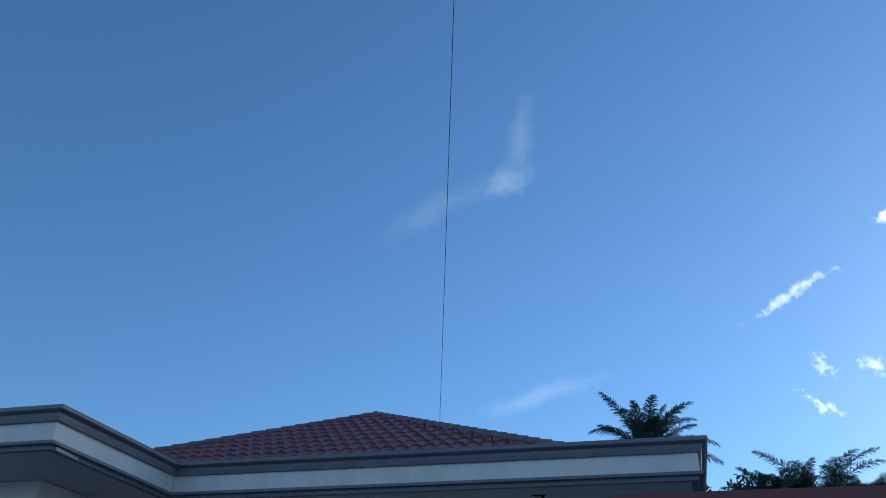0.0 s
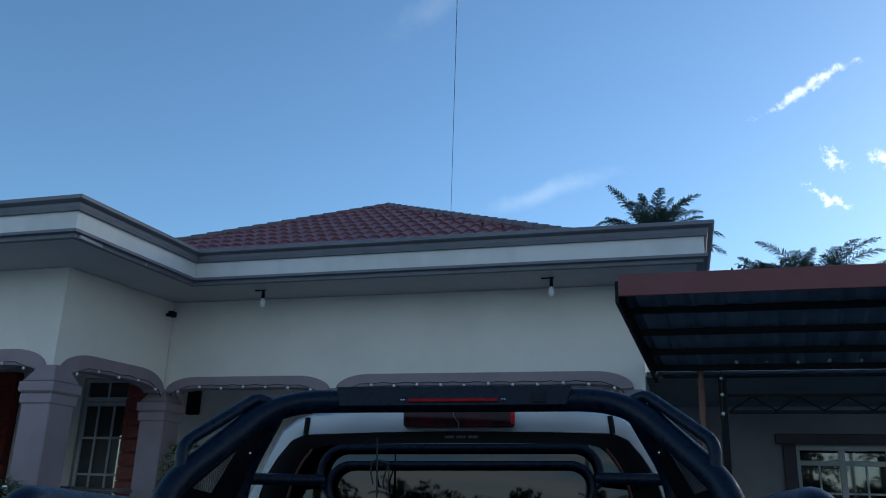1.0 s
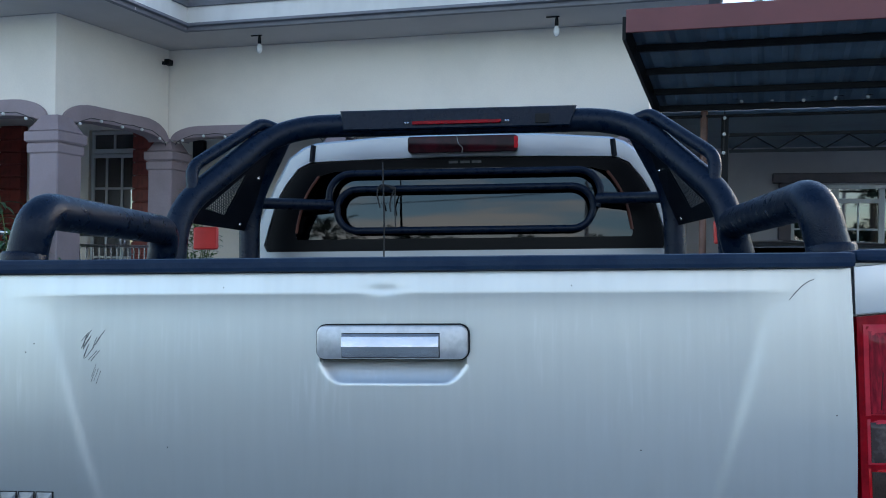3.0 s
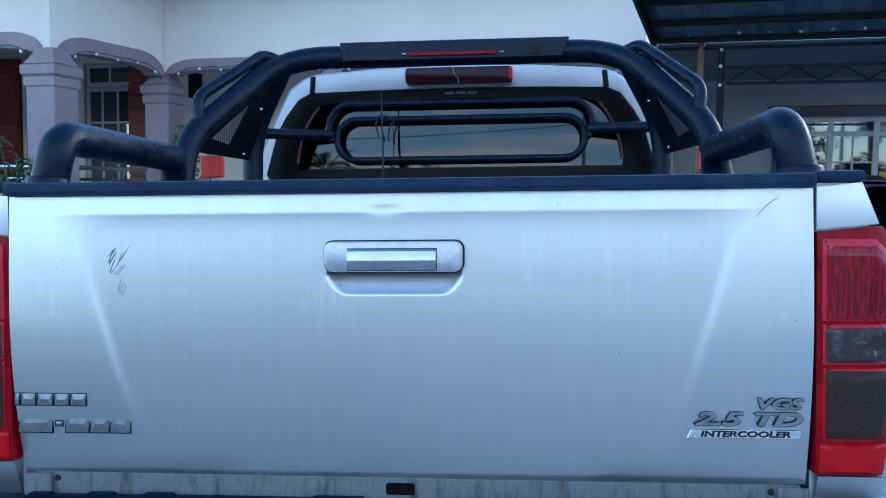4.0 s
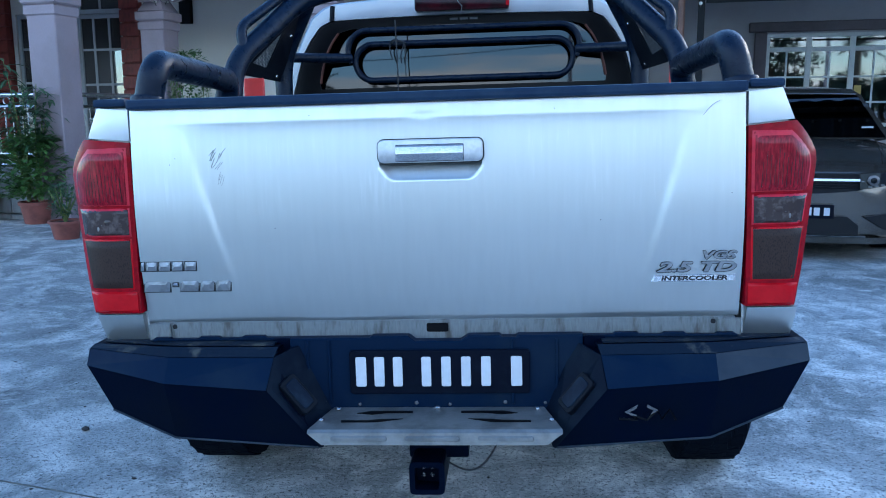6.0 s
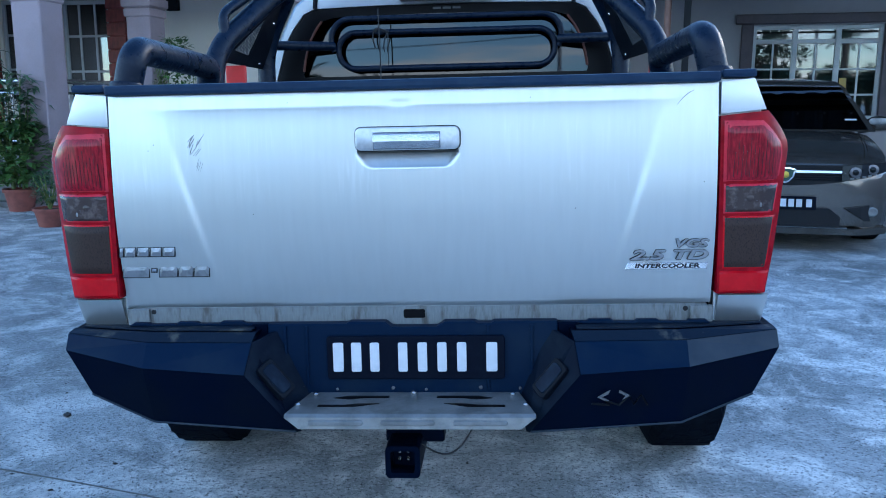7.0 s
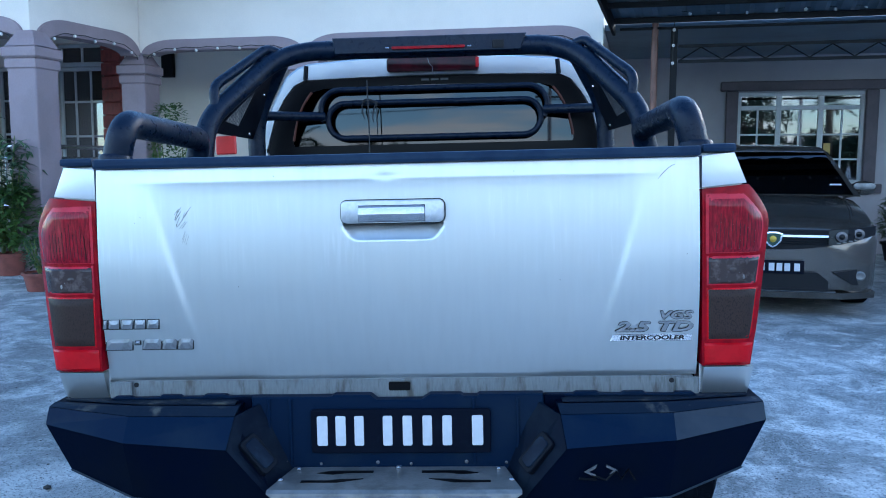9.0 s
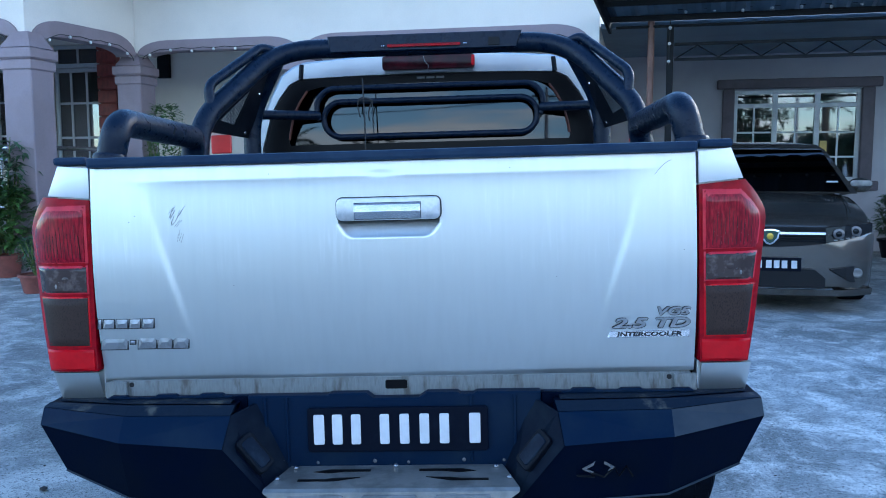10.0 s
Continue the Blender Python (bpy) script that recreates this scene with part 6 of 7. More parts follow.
def wheel(x, y, zc, r=0.37, w=0.25):
    rim = bmesh.new()
    m = Matrix.Translation((x, y, zc)) @ pose(0, 0, 0, 0, 90, 0)
    lathe(rim, [(0.03, -w / 2 + 0.03), (0.20, -w / 2 + 0.015), (0.215, -w / 2 + 0.03), (0.215, w / 2 - 0.03), (0.20, w / 2 - 0.015), (0.03, w / 2 - 0.03)], 28, m)
    root = part("wheel", rim, SATIN_CHROME, truck, "alloy wheel", smooth=True)
    ty = bmesh.new()
    lathe(ty, [(0.212, -w / 2 + 0.02), (0.27, -w / 2), (r - 0.045, -w / 2 + 0.004), (r - 0.012, -w / 2 + 0.022), (r - 0.006, -w / 4), (r - 0.006, w / 4), (r - 0.012, w / 2 - 0.022), (r - 0.045, w / 2 - 0.004), (0.27, w / 2), (0.212, w / 2 - 0.02)], 44, m)
    n = 30
    for k in range(n):
        for j, off in ((-0.074, 0.0), (-0.026, 0.5), (0.026, 0.0), (0.074, 0.5)):
            a = 2 * math.pi * (k + off) / n
            mm = m @ pose(0, 0, 0, 0, 0, math.degrees(a)) @ Matrix.Translation((r - 0.005, 0, j)) @ pose(0, 0, 0, 12 if j > 0 else -12, 0, 0)
            box(ty, -0.014, 0.000, -0.028, 0.028, -0.024, 0.024, 0.003, m=mm)
    part("tyre", ty, RUBBER, root, "chunky all-terrain tyre")


def wheel_at(x, y, r):
    """The wheel's axle height that lets the tyre stand on the ground."""
    inv = TM.inverted()
    p = TM @ Vector((x, y, 0))
    zc = (inv @ Vector((p.x, p.y, r * 0.998))).z
    wheel(x, y, zc, r)


for s in (-1, 1):
    wheel_at(0.885 if s > 0 else -0.853, 1.06 if s > 0 else 0.985, 0.37)
    wheel_at(s * 0.80, 4.15, 0.37)
part("axle", tube(bmesh.new(), [(-0.72, 1.06, 0.36), (0.72, 1.06, 0.36)], 0.045, 12), BLACK_PLASTIC, truck, smooth=True)
part("chassis", boxed(-0.45, 0.45, 0.12, 4.7, 0.42, 0.62), BLACK_PLASTIC, truck)
for s in (-1, 1):
    part("mud_flap", boxed(s * 0.86 - 0.10, s * 0.86 + 0.10, 0.62, 0.635, 0.36, 0.66), BLACK_PLASTIC, truck, "black rubber mud flap")

# ---- parked car ----
CAR_M = pose(2.70, 5.25, 0, 0, 0, -12) @ Matrix.Diagonal((1.06, 1.06, 1.0, 1))
car = thing("car", "bronze grey hatchback parked nose out under the carport", "car", CAR_M)


def car_body():
    secs = ((0.00, 0.60, 0.70, 0.24), (0.05, 0.75, 0.765, 0.19), (0.14, 0.835, 0.81, 0.17), (0.32, 0.88, 0.86, 0.17), (0.60, 0.89, 0.92, 0.19), (0.95, 0.895, 0.985, 0.22),
            (1.20, 0.895, 1.02, 0.22), (2.4, 0.90, 1.02, 0.22), (3.6, 0.895, 1.03, 0.22), (4.15, 0.85, 1.03, 0.25), (4.38, 0.76, 0.95, 0.32))
    b = bmesh.new()
    rings = []
    for y, xs, zt, zb in secs:
        half = [(0.0, zt), (xs * 0.45, zt - 0.004), (xs * 0.78, zt - 0.022), (xs * 0.93, zt - 0.06), (xs, zt - 0.16), (xs * 0.995, (zt + zb) / 2), (xs * 0.985, zb + 0.10), (xs * 0.93, zb), (0.0, zb)]
        full = half + [(-x, z) for x, z in half[-2:0:-1]]
        rings.append([(x, y + (0.10 * (abs(x) / 0.9) ** 2 if y < 0.4 else 0.0), z) for x, z in full])
    loft(b, rings)
    body = part("body", b, CAR_PAINT, car, "glossy bronze grey body", smooth=True)
    # greenhouse
    g = bmesh.new()
    base = [(-0.885, 1.12), (0.885, 1.12), (0.87, 2.2), (0.82, 3.7), (0.62, 4.05), (-0.62, 4.05), (-0.82, 3.7), (-0.87, 2.2)]
    top = [(-0.70, 1.88), (0.70, 1.88), (0.71, 2.4), (0.63, 3.35), (0.50, 3.6), (-0.50, 3.6), (-0.63, 3.35), (-0.71, 2.4)]
    def lerp(f, z):
        return [(a[0] + (c[0] - a[0]) * f, a[1] + (c[1] - a[1]) * f, z) for a, c in zip(base, top)]
    loft(g, [lerp(0, 1.0), lerp(0.5, 1.24), lerp(0.92, 1.435), [(x * 0.93, 2.6 + (y - 2.6) * 0.92, 1.495) for x, y in top], [(x * 0.5, 2.6 + (y - 2.6) * 0.5, 1.53) for x, y in top]])
    part("roof", g, CAR_PAINT, body, "bronze grey roof and pillars", smooth=True)
    w = bmesh.new()
    q = [(-0.825, 1.145, 1.005), (0.825, 1.145, 1.005), (0.675, 1.82, 1.425), (-0.675, 1.82, 1.425)]
    n = (Vector(q[1]) - Vector(q[0])).cross(Vector(q[3]) - Vector(q[0])).normalized()
    f1 = [w.verts.new(Vector(p) + n * 0.016) for p in q]
    f0 = [w.verts.new(Vector(p) + n * 0.008) for p in q]
    w.faces.new(f1)
    w.faces.new(f0[::-1])
    for i in range(4):
        w.faces.new((f0[i], f0[(i + 1) % 4], f1[(i + 1) % 4], f1[i]))
    glass = part("windscreen", w, CAR_GLASS, body, "dark windscreen with a parking sticker")
    part("dashboard", boxed(-0.70, 0.70, 1.30, 1.45, 1.0, 1.03), DARK_ROOM, body)
    # Flat dark sheet behind the glass: the cabin's darkness is put into its colour.
    k = bmesh.new()
    k.faces.new([k.verts.new(Vector(p) + n * 0.004) for p in q])
    part("cabin_shade", k, DARK_ROOM, body, "dark sheet under the glass for the unlit cabin")
    s0 = Vector(q[1]).lerp(Vector(q[2]), 0.2) + n * 0.018
    st = bmesh.new()
    ax, ay = Vector((-1, 0, 0)), (Vector(q[3]) - Vector(q[0])).normalized()
    st.faces.new([st.verts.new(s0 + ax * a + ay * c) for a, c in ((0.05, 0.0), (0.15, 0.0), (0.15, 0.028), (0.05, 0.028))])
    part("sticker", st, WHITE_CHAR, glass, "small white sticker")
    part("screen_edge", tube(bmesh.new(), [Vector(q[3]) + n * 0.018, (Vector(q[2]) + Vector(q[3])) / 2 + n * 0.018 + Vector((0, 0.02, 0.012)), Vector(q[2]) + n * 0.018], 0.006, 6), SATIN_CHROME, body, "pale edge line of the windscreen")
    # shut line of the bonnet
    for s in (-1, 1):
        part("bonnet_line", tube(bmesh.new(), [(s * 0.66, 0.30, 0.862), (s * 0.70, 0.6, 0.915), (s * 0.74, 1.10, 0.998)], 0.004, 5), DARK_GAP, body)

    def fy(x):
        """Front face of the nose at a given x."""
        return 0.10 * (abs(x) / 0.9) ** 2 + max(0.0, (abs(x) - 0.60) / 0.235) * 0.14

    def front(name, x0, x1, z0, z1, out, mat, label="", owner=None, n=8, lean=0.006, sweep=0.0, chamfer=0.0):
        """A shallow panel that follows the curve of the nose."""
        bb = bmesh.new()
        rr = []
        for i in range(n + 1):
            f = i / n
            x = x0 + (x1 - x0) * f
            e = abs(2 * f - 1)
            a0, a1 = z0 + sweep * e ** 2, z1 - chamfer * max(0.0, e - 0.8) / 0.2
            y = fy(x) - out
            rr.append([(x, y, a0), (x, y + lean, a1), (x, y + 0.10, a1), (x, y + 0.10, a0)])
        loft(bb, rr)
        return part(name, bb, mat, owner or body, label)
    grille = front("grille", -0.455, 0.455, 0.578, 0.752, 0.014, DARK_GAP, "black front grille", n=16, lean=-0.010, sweep=0.040)
    front("grille_bar", -0.455, 0.455, 0.690, 0.709, 0.036, CHROME, "thin chrome grille bar", grille)
    for z in (0.628, 0.648, 0.668, 0.722, 0.738):
        front("slat", -0.445, 0.445, z, z + 0.007, 0.026, DARK_STEEL, "", grille)
    front("lower_intake", -0.44, 0.44, 0.228, 0.388, 0.022, DARK_GAP, "black lower air intake", n=20, lean=-0.006, chamfer=0.075)
    front("splitter", -0.83, 0.83, 0.158, 0.214, 0.020, CAR_PAINT, "painted chin splitter", n=18, lean=-0.016)
    front("splitter_trim", -0.50, 0.50, 0.218, 0.223, 0.034, STEEL_PLATE, "thin pale edge of the intake")
    plate = front("number_plate", -0.25, 0.25, 0.370, 0.487, 0.034, PLATE_BLACK, "black number plate with white bars")
    for x0 in (-0.215, -0.155, -0.095, -0.02, 0.04, 0.10, 0.175):
        front("character_bar", x0, x0 + 0.043, 0.396, 0.462, 0.040, WHITE_CHAR, "", plate, 1)
    sh = bmesh.new()
    prism(sh, [(-0.078, 0.722), (-0.03, 0.736), (0.03, 0.736), (0.078, 0.722), (0.066, 0.655), (0.03, 0.610), (0.0, 0.595), (-0.03, 0.610), (-0.066, 0.655)], -0.055, -0.01, 0.006, 2)
    badge = part("badge", sh, CHROME, body, "chromed shield badge", smooth=True)
    sh = bmesh.new()
    prism(sh, [(-0.060, 0.712), (-0.025, 0.723), (0.025, 0.723), (0.060, 0.712), (0.051, 0.660), (0.024, 0.625), (0.0, 0.613), (-0.024, 0.625), (-0.051, 0.660)], -0.062, -0.052)
    part("badge_field", sh, material("badge_green", (0.02, 0.06, 0.04), 0.3, var=0.2), badge)
    part("badge_crest", ball(bmesh.new(), (0.0, -0.062, 0.672), 0.027, 8, 6, (1, 0.25, 1.1)), material("badge_gold", (0.55, 0.38, 0.06), 0.3, metal=0.6, var=0.1), badge)
    for s in (-1, 1):
        bb = bmesh.new()
        rr = []
        for i in range(9):
            f = i / 8
            x = 0.425 + 0.385 * f
            y = fy(x) - 0.042 + 0.02 * f ** 3
            z0, z1 = 0.622 + 0.085 * f ** 1.3, 0.752 + 0.030 * f
            rr.append([(s * x, y, z0), (s * x, y + 0.012, z1), (s * x, y + 0.12, z1), (s * x, y + 0.12, z0)])
        loft(bb, rr)
        lamp = part("headlight", bb, material("lamp_bowl", (0.010, 0.012, 0.015), 0.15, var=0.4, scale=20, spec=0.3), body, "swept headlight with twin round lamps")
        for x, z, r in ((0.520, 0.700, 0.042), (0.655, 0.722, 0.042)):
            y = fy(x) - 0.050 + 0.02 * ((x - 0.425) / 0.365) ** 3
            part("reflector", lathe(bmesh.new(), [(r, -0.01), (r * 1.05, 0.008), (r * 0.8, 0.012)], 18, Matrix.Translation((s * x, y, z)) @ pose(0, 0, 0, 90, 0, 0)), LAMP_FACET, lamp, smooth=True)
            part("lens", ball(bmesh.new(), (s * x, y - 0.008, z), r * 0.62, 12, 8, (1, 0.5, 1)), CAR_GLASS, lamp, smooth=True)
        for k in range(5):
            x = 0.50 + 0.045 * k
            y = fy(x) - 0.047 + 0.02 * ((x - 0.425) / 0.365) ** 3
            part("light_strip", boxed(s * x - 0.014, s * x + 0.014, y - 0.003, y + 0.02, 0.640 + 0.0085 * k, 0.650 + 0.0085 * k), STEEL_PLATE, lamp)
        bb = bmesh.new()
        rr = []
        for i in range(9):
            f = i / 8
            x = 0.485 + 0.300 * f
            y = fy(x) - 0.026 + 0.03 * f ** 2
            z0, z1 = 0.382 - 0.105 * min(1.0, f * 1.9), 0.390 + 0.045 * f
            rr.append([(s * x, y, z0), (s * x, y, z1), (s * x, y + 0.08, z1), (s * x, y + 0.08, z0)])
        loft(bb, rr)
        fog = part("fog_recess", bb, DARK_GAP, body, "black fog lamp recess")
        part("fog_lamp", lathe(bmesh.new(), [(0.040, 0.0), (0.042, 0.014), (0.030, 0.02), (0.010, 0.016)], 16, Matrix.Translation((s * 0.690, fy(0.690) - 0.018, 0.358)) @ pose(0, 0, 0, 90, 0, 0)), STEEL_PLATE, fog, "round fog lamp", smooth=True)
        mm = Matrix.Translation((s * 0.965, 1.42, 1.075))
        mb = bmesh.new()
        ball(mb, (0, 0, 0), 0.12, 14, 10, (0.95, 0.50, 0.62))
        mb.transform(mm)
        mir = part("mirror", mb, CAR_PAINT, body, "wing mirror with a pale cap", smooth=True)
        part("mirror_cap", prism(bmesh.new(), rrect(s * 0.965 - 0.095, s * 0.965 + 0.095, 1.065, 1.125, 0.028, 4), 1.352, 1.372, 0.006, 2), STEEL_PLATE, mir, "bright mirror cap", smooth=True)
        part("mirror_arm", tube(bmesh.new(), [(s * 0.80, 1.46, 0.99), (s * 0.92, 1.43, 1.02)], 0.025, 8), DARK_STEEL, mir)
        q2 = bmesh.new()
        loft(q2, [[(s * (x + o), y, z) for x, y, z in ((0.852, 1.50, 1.04), (0.850, 3.45, 1.04), (0.675, 3.20, 1.40), (0.712, 2.05, 1.40))] for o in (-0.02, 0.012)])
        part("side_window", q2, CAR_GLASS, body)
    for s in (-1, 1):
        for y in (0.88, 3.52):
            m = Matrix.Translation((s * 0.80, y, 0.315)) @ pose(0, 0, 0, 0, 90, 0)
            ty = lathe(bmesh.new(), [(0.20, -0.10), (0.29, -0.105), (0.313, -0.085), (0.315, 0.0), (0.313, 0.085), (0.29, 0.105), (0.20, 0.10)], 36, m)
            wh = part("wheel", ty, RUBBER, car, "black tyre on an alloy rim", smooth=True)
            part("rim", lathe(bmesh.new(), [(0.03, -0.108), (0.18, -0.10), (0.199, -0.09), (0.199, 0.09), (0.18, 0.10), (0.03, 0.108)], 24, m), SATIN_CHROME, wh, smooth=True)


car_body()

# ---- plants ----


def blade(bm, base, d, length, width, bend=0.3, n=4, twist=0.0):
    """One leaf: a narrow folded blade that bends down towards its tip."""
    d = Vector(d).normalized()
    side = d.cross(Vector((0, 0, 1)))
    if side.length < 0.1:
        side = Vector((math.cos(twist), math.sin(twist), 0))
    side.normalize()
    p = Vector(base)
    prev = None
    for i in range(n + 1):
        f = i / n
        w = width * math.sin(math.pi * min(1.0, 0.12 + 0.88 * f)) * 0.5
        up = side.cross(d).normalized()
        row = (bm.verts.new(p - side * w + up * w * 0.25), bm.verts.new(p), bm.verts.new(p + side * w + up * w * 0.25))
        if prev:
            bm.faces.new((prev[0], prev[1], row[1], row[0]))
            bm.faces.new((prev[1], prev[2], row[2], row[1]))
        prev = row
        p = p + d * (length / n)
        d = (d + Vector((0, 0, -bend / n))).normalized()


def pot(x, y, z, r, h, name, label, mat=TERRACOTTA):
    root = thing(name, label, "potted plant", Matrix.Translation((x, y, z)))
    b = lathe(bmesh.new(), [(r * 0.72, 0.0), (r * 0.93, h * 0.86), (r * 1.04, h * 0.86), (r * 1.04, h), (r * 0.90, h), (r * 0.86, h * 0.9)], 26)
    part("pot", b, mat, root, "terracotta pot" if mat == TERRACOTTA else "dark plastic pot", smooth=True)
    part("soil", lathe(bmesh.new(), [(r * 0.84, h * 0.88), (r * 0.4, h * 0.915), (0.01, h * 0.92)], 18), SOIL, root)
    return root


def bamboo_plant(x, y, z, seed):
    rnd = random.Random(seed)
    root = pot(x, y, z, 0.185, 0.26, "potted_bamboo", "tall leafy cane plant over a bushy shrub in a terracotta pot")
    st, lv, sh = bmesh.new(), bmesh.new(), bmesh.new()
    for k in range(8):
        a = rnd.uniform(0, 6.28)
        bx, by = 0.08 * math.cos(a), 0.08 * math.sin(a)
        h = rnd.uniform(1.0, 1.62)
        lean = Vector((0.16 * math.cos(a) + rnd.uniform(-0.08, 0.16), 0.16 * math.sin(a), 0))
        pts = [Vector((bx, by, 0.26)) + lean * (f * f) + Vector((0, 0, h * f)) for f in (0, 0.25, 0.5, 0.75, 1.0)]
        tube(st, pts, [0.011, 0.010, 0.009, 0.007, 0.004], 6)
        for j in range(38):
            f = rnd.uniform(0.48, 1.0)
            p = pts[0].lerp(pts[-1], f)
            t = rnd.uniform(0, 6.28)
            blade(lv, p, (math.cos(t), math.sin(t), rnd.uniform(-0.1, 0.7)), rnd.uniform(0.15, 0.30), rnd.uniform(0.036, 0.056), rnd.uniform(0.6, 1.7))
    for k in range(1200):
        t, f = rnd.uniform(0, 6.28), rnd.random() ** 0.6
        zz = rnd.uniform(0.32, 1.02)
        rr = (0.42 - 0.16 * abs(zz - 0.62) / 0.4) * f
        blade(sh, (rr * math.cos(t), rr * math.sin(t), zz), (math.cos(t + rnd.uniform(-1, 1)), math.sin(t), rnd.uniform(-0.3, 0.8)), rnd.uniform(0.08, 0.15), rnd.uniform(0.04, 0.065), 0.6, 3)
    for k in range(9):
        t = rnd.uniform(0, 6.28)
        tube(st, [(0, 0, 0.27), (0.12 * math.cos(t), 0.12 * math.sin(t), 0.6), (0.24 * math.cos(t), 0.24 * math.sin(t), 0.85)], 0.006, 5)
    part("cane_clump", st, STEM, root, "thin green canes")["kind"] = "stuff"
    part("long_leaves", lv, LEAF_DARK, root, "narrow drooping leaves")["kind"] = "stuff"
    part("shrub_leaves", sh, LEAF, root, "small bright green leaves")["kind"] = "stuff"


def leafy_shrub(x, y, z, r, h, seed, name, label, mat, pr=0.2, ph=0.26, count=900, leaf=0.07, pmat=TERRACOTTA):
    rnd = random.Random(seed)
    root = pot(x, y, z, pr, ph, name, label, pmat)
    st, lv = bmesh.new(), bmesh.new()
    for k in range(12):
        t = rnd.uniform(0, 6.28)
        e = Vector((r * 0.7 * math.cos(t), r * 0.7 * math.sin(t), ph + (h - ph) * rnd.uniform(0.6, 0.95)))
        tube(st, [(0, 0, ph * 0.9), e * 0.5 + Vector((0, 0, 0.1)), e], [0.012, 0.008, 0.004], 5)
    for k in range(count):
        t, u = rnd.uniform(0, 6.28), rnd.random()
        zz = ph + 0.05 + (h - ph - 0.05) * u
        prof = (0.55 + 0.45 * math.sin(math.pi * min(1, u * 0.9 + 0.1))) * (0.75 + 0.35 * noise.noise(Vector((math.cos(t) * 2, math.sin(t) * 2, zz * 3 + seed))))
        rr = r * prof * rnd.random() ** 0.45
        blade(lv, (rr * math.cos(t), rr * math.sin(t), zz), (math.cos(t + rnd.uniform(-1, 1)), math.sin(t + rnd.uniform(-1, 1)), rnd.uniform(-0.4, 0.8)), leaf * rnd.uniform(0.7, 1.4), leaf * rnd.uniform(0.35, 0.6), 0.7, 3)
    part("twigs", st, STEM, root)["kind"] = "stuff"
    part("leaves", lv, mat, root, "dense small leaves")["kind"] = "stuff"


def sword_plant(x, y, z, seed):
    rnd = random.Random(seed)
    root = pot(x, y, z, 0.19, 0.30, "sword_plant", "upright sword-leaved plant in a terracotta pot")
    lv = bmesh.new()
    for k in range(26):
        t = rnd.uniform(0, 6.28)
        blade(lv, (0.09 * math.cos(t), 0.09 * math.sin(t), 0.26), (0.35 * math.cos(t), 0.35 * math.sin(t), 1.0), rnd.uniform(0.35, 0.62), rnd.uniform(0.035, 0.055), 0.25, 5)
    part("leaves", lv, LEAF_DARK, root, "stiff dark sword leaves")["kind"] = "stuff"


bamboo_plant(-5.28, 7.22, 0.0, 11)
leafy_shrub(-4.33, 6.12, 0.0, 0.20, 0.56, 5, "small_potted_shrub", "small shrub in a wide clay pot by the column", LEAF_DARK, 0.165, 0.19, 320, 0.055)
sword_plant(-6.06, 7.40, 0.0, 3)
leafy_shrub(-4.01, 8.90, 0.0, 0.37, 2.08, 9, "tall_potted_shrub", "tall dense green shrub beside the porch column", LEAF, 0.24, 0.30, 1500, 0.07)
leafy_shrub(5.85, 9.45, 0.0, 0.36, 0.86, 21, "low_potted_shrub", "low dark shrub against the carport wall", LEAF_DARK, 0.22, 0.26, 700, 0.09, DARK_STEEL)

# ---- distance: palms, trees, overhead cable ----


def palm(name, x, y, z_crown, length, seed, count=15, label="tall oil palm with ragged arching fronds", low=14, rise=64):
    rnd = random.Random(seed)
    root = thing(name, label, "palm tree", Matrix.Translation((x, y, 0)))
    tr = tube(bmesh.new(), [(0, 0, 0), (0.1, 0, z_crown * 0.5), (0, 0, z_crown)], [0.42, 0.30, 0.34], 12)
    part("trunk", tr, BARK, root, smooth=True)
    b = bmesh.new()
    for k in range(count):
        az = 2.39996 * k + rnd.uniform(-0.2, 0.2)
        el = radians(low + rise * ((k + 0.5) / count) ** 0.8)
        d = Vector((math.cos(az) * math.cos(el), math.sin(az) * math.cos(el), math.sin(el)))
        p = Vector((0, 0, z_crown))
        L = length * rnd.uniform(0.8, 1.1)
        n = 58
        droop = rnd.uniform(0.9, 1.7)
        prevp = p.copy()
        for i in range(n):
            f = i / n
            p = p + d * (L / n)
            d = (d + Vector((0, 0, -droop / n * (0.3 + 1.2 * f)))).normalized()
            side = d.cross(Vector((0, 0, 1)))
            side = side.normalized() if side.length > 0.05 else Vector((math.cos(az + 1.57), math.sin(az + 1.57), 0))
            up = side.cross(d).normalized()
            w = 0.030 * (1 - f) + 0.008
            b.faces.new([b.verts.new(v) for v in (prevp - side * w, prevp + side * w, p + side * w, p - side * w)])
            prevp = p.copy()
            if f > 0.14:
                ll = L * 0.17 * math.sin(math.pi * min(1, 0.18 + f * 0.80)) ** 0.7 + 0.06
                for s in (-1, 1):
                    for _ in range(2):
                        dd = (side * s * rnd.uniform(0.5, 0.9) + d * rnd.uniform(0.5, 1.0) + up * rnd.uniform(-0.15, 0.5)).normalized()
                        a = p + d * rnd.uniform(-0.5, 0.5) * L / n
                        e1 = a + dd * ll * 0.6 + Vector((0, 0, -0.05 * ll))
                        e2 = a + dd * ll + Vector((0, 0, -0.34 * ll))
                        t = d * 0.022
                        v = [b.verts.new(q) for q in (a - t, a + t, e1 + t * 0.8, e1 - t * 0.8)]
                        b.faces.new(v)
                        tip = b.verts.new(e2)
                        b.faces.new((v[3], v[2], tip))
    part("crown", b, LEAF_PALM, root, "feathered palm fronds")


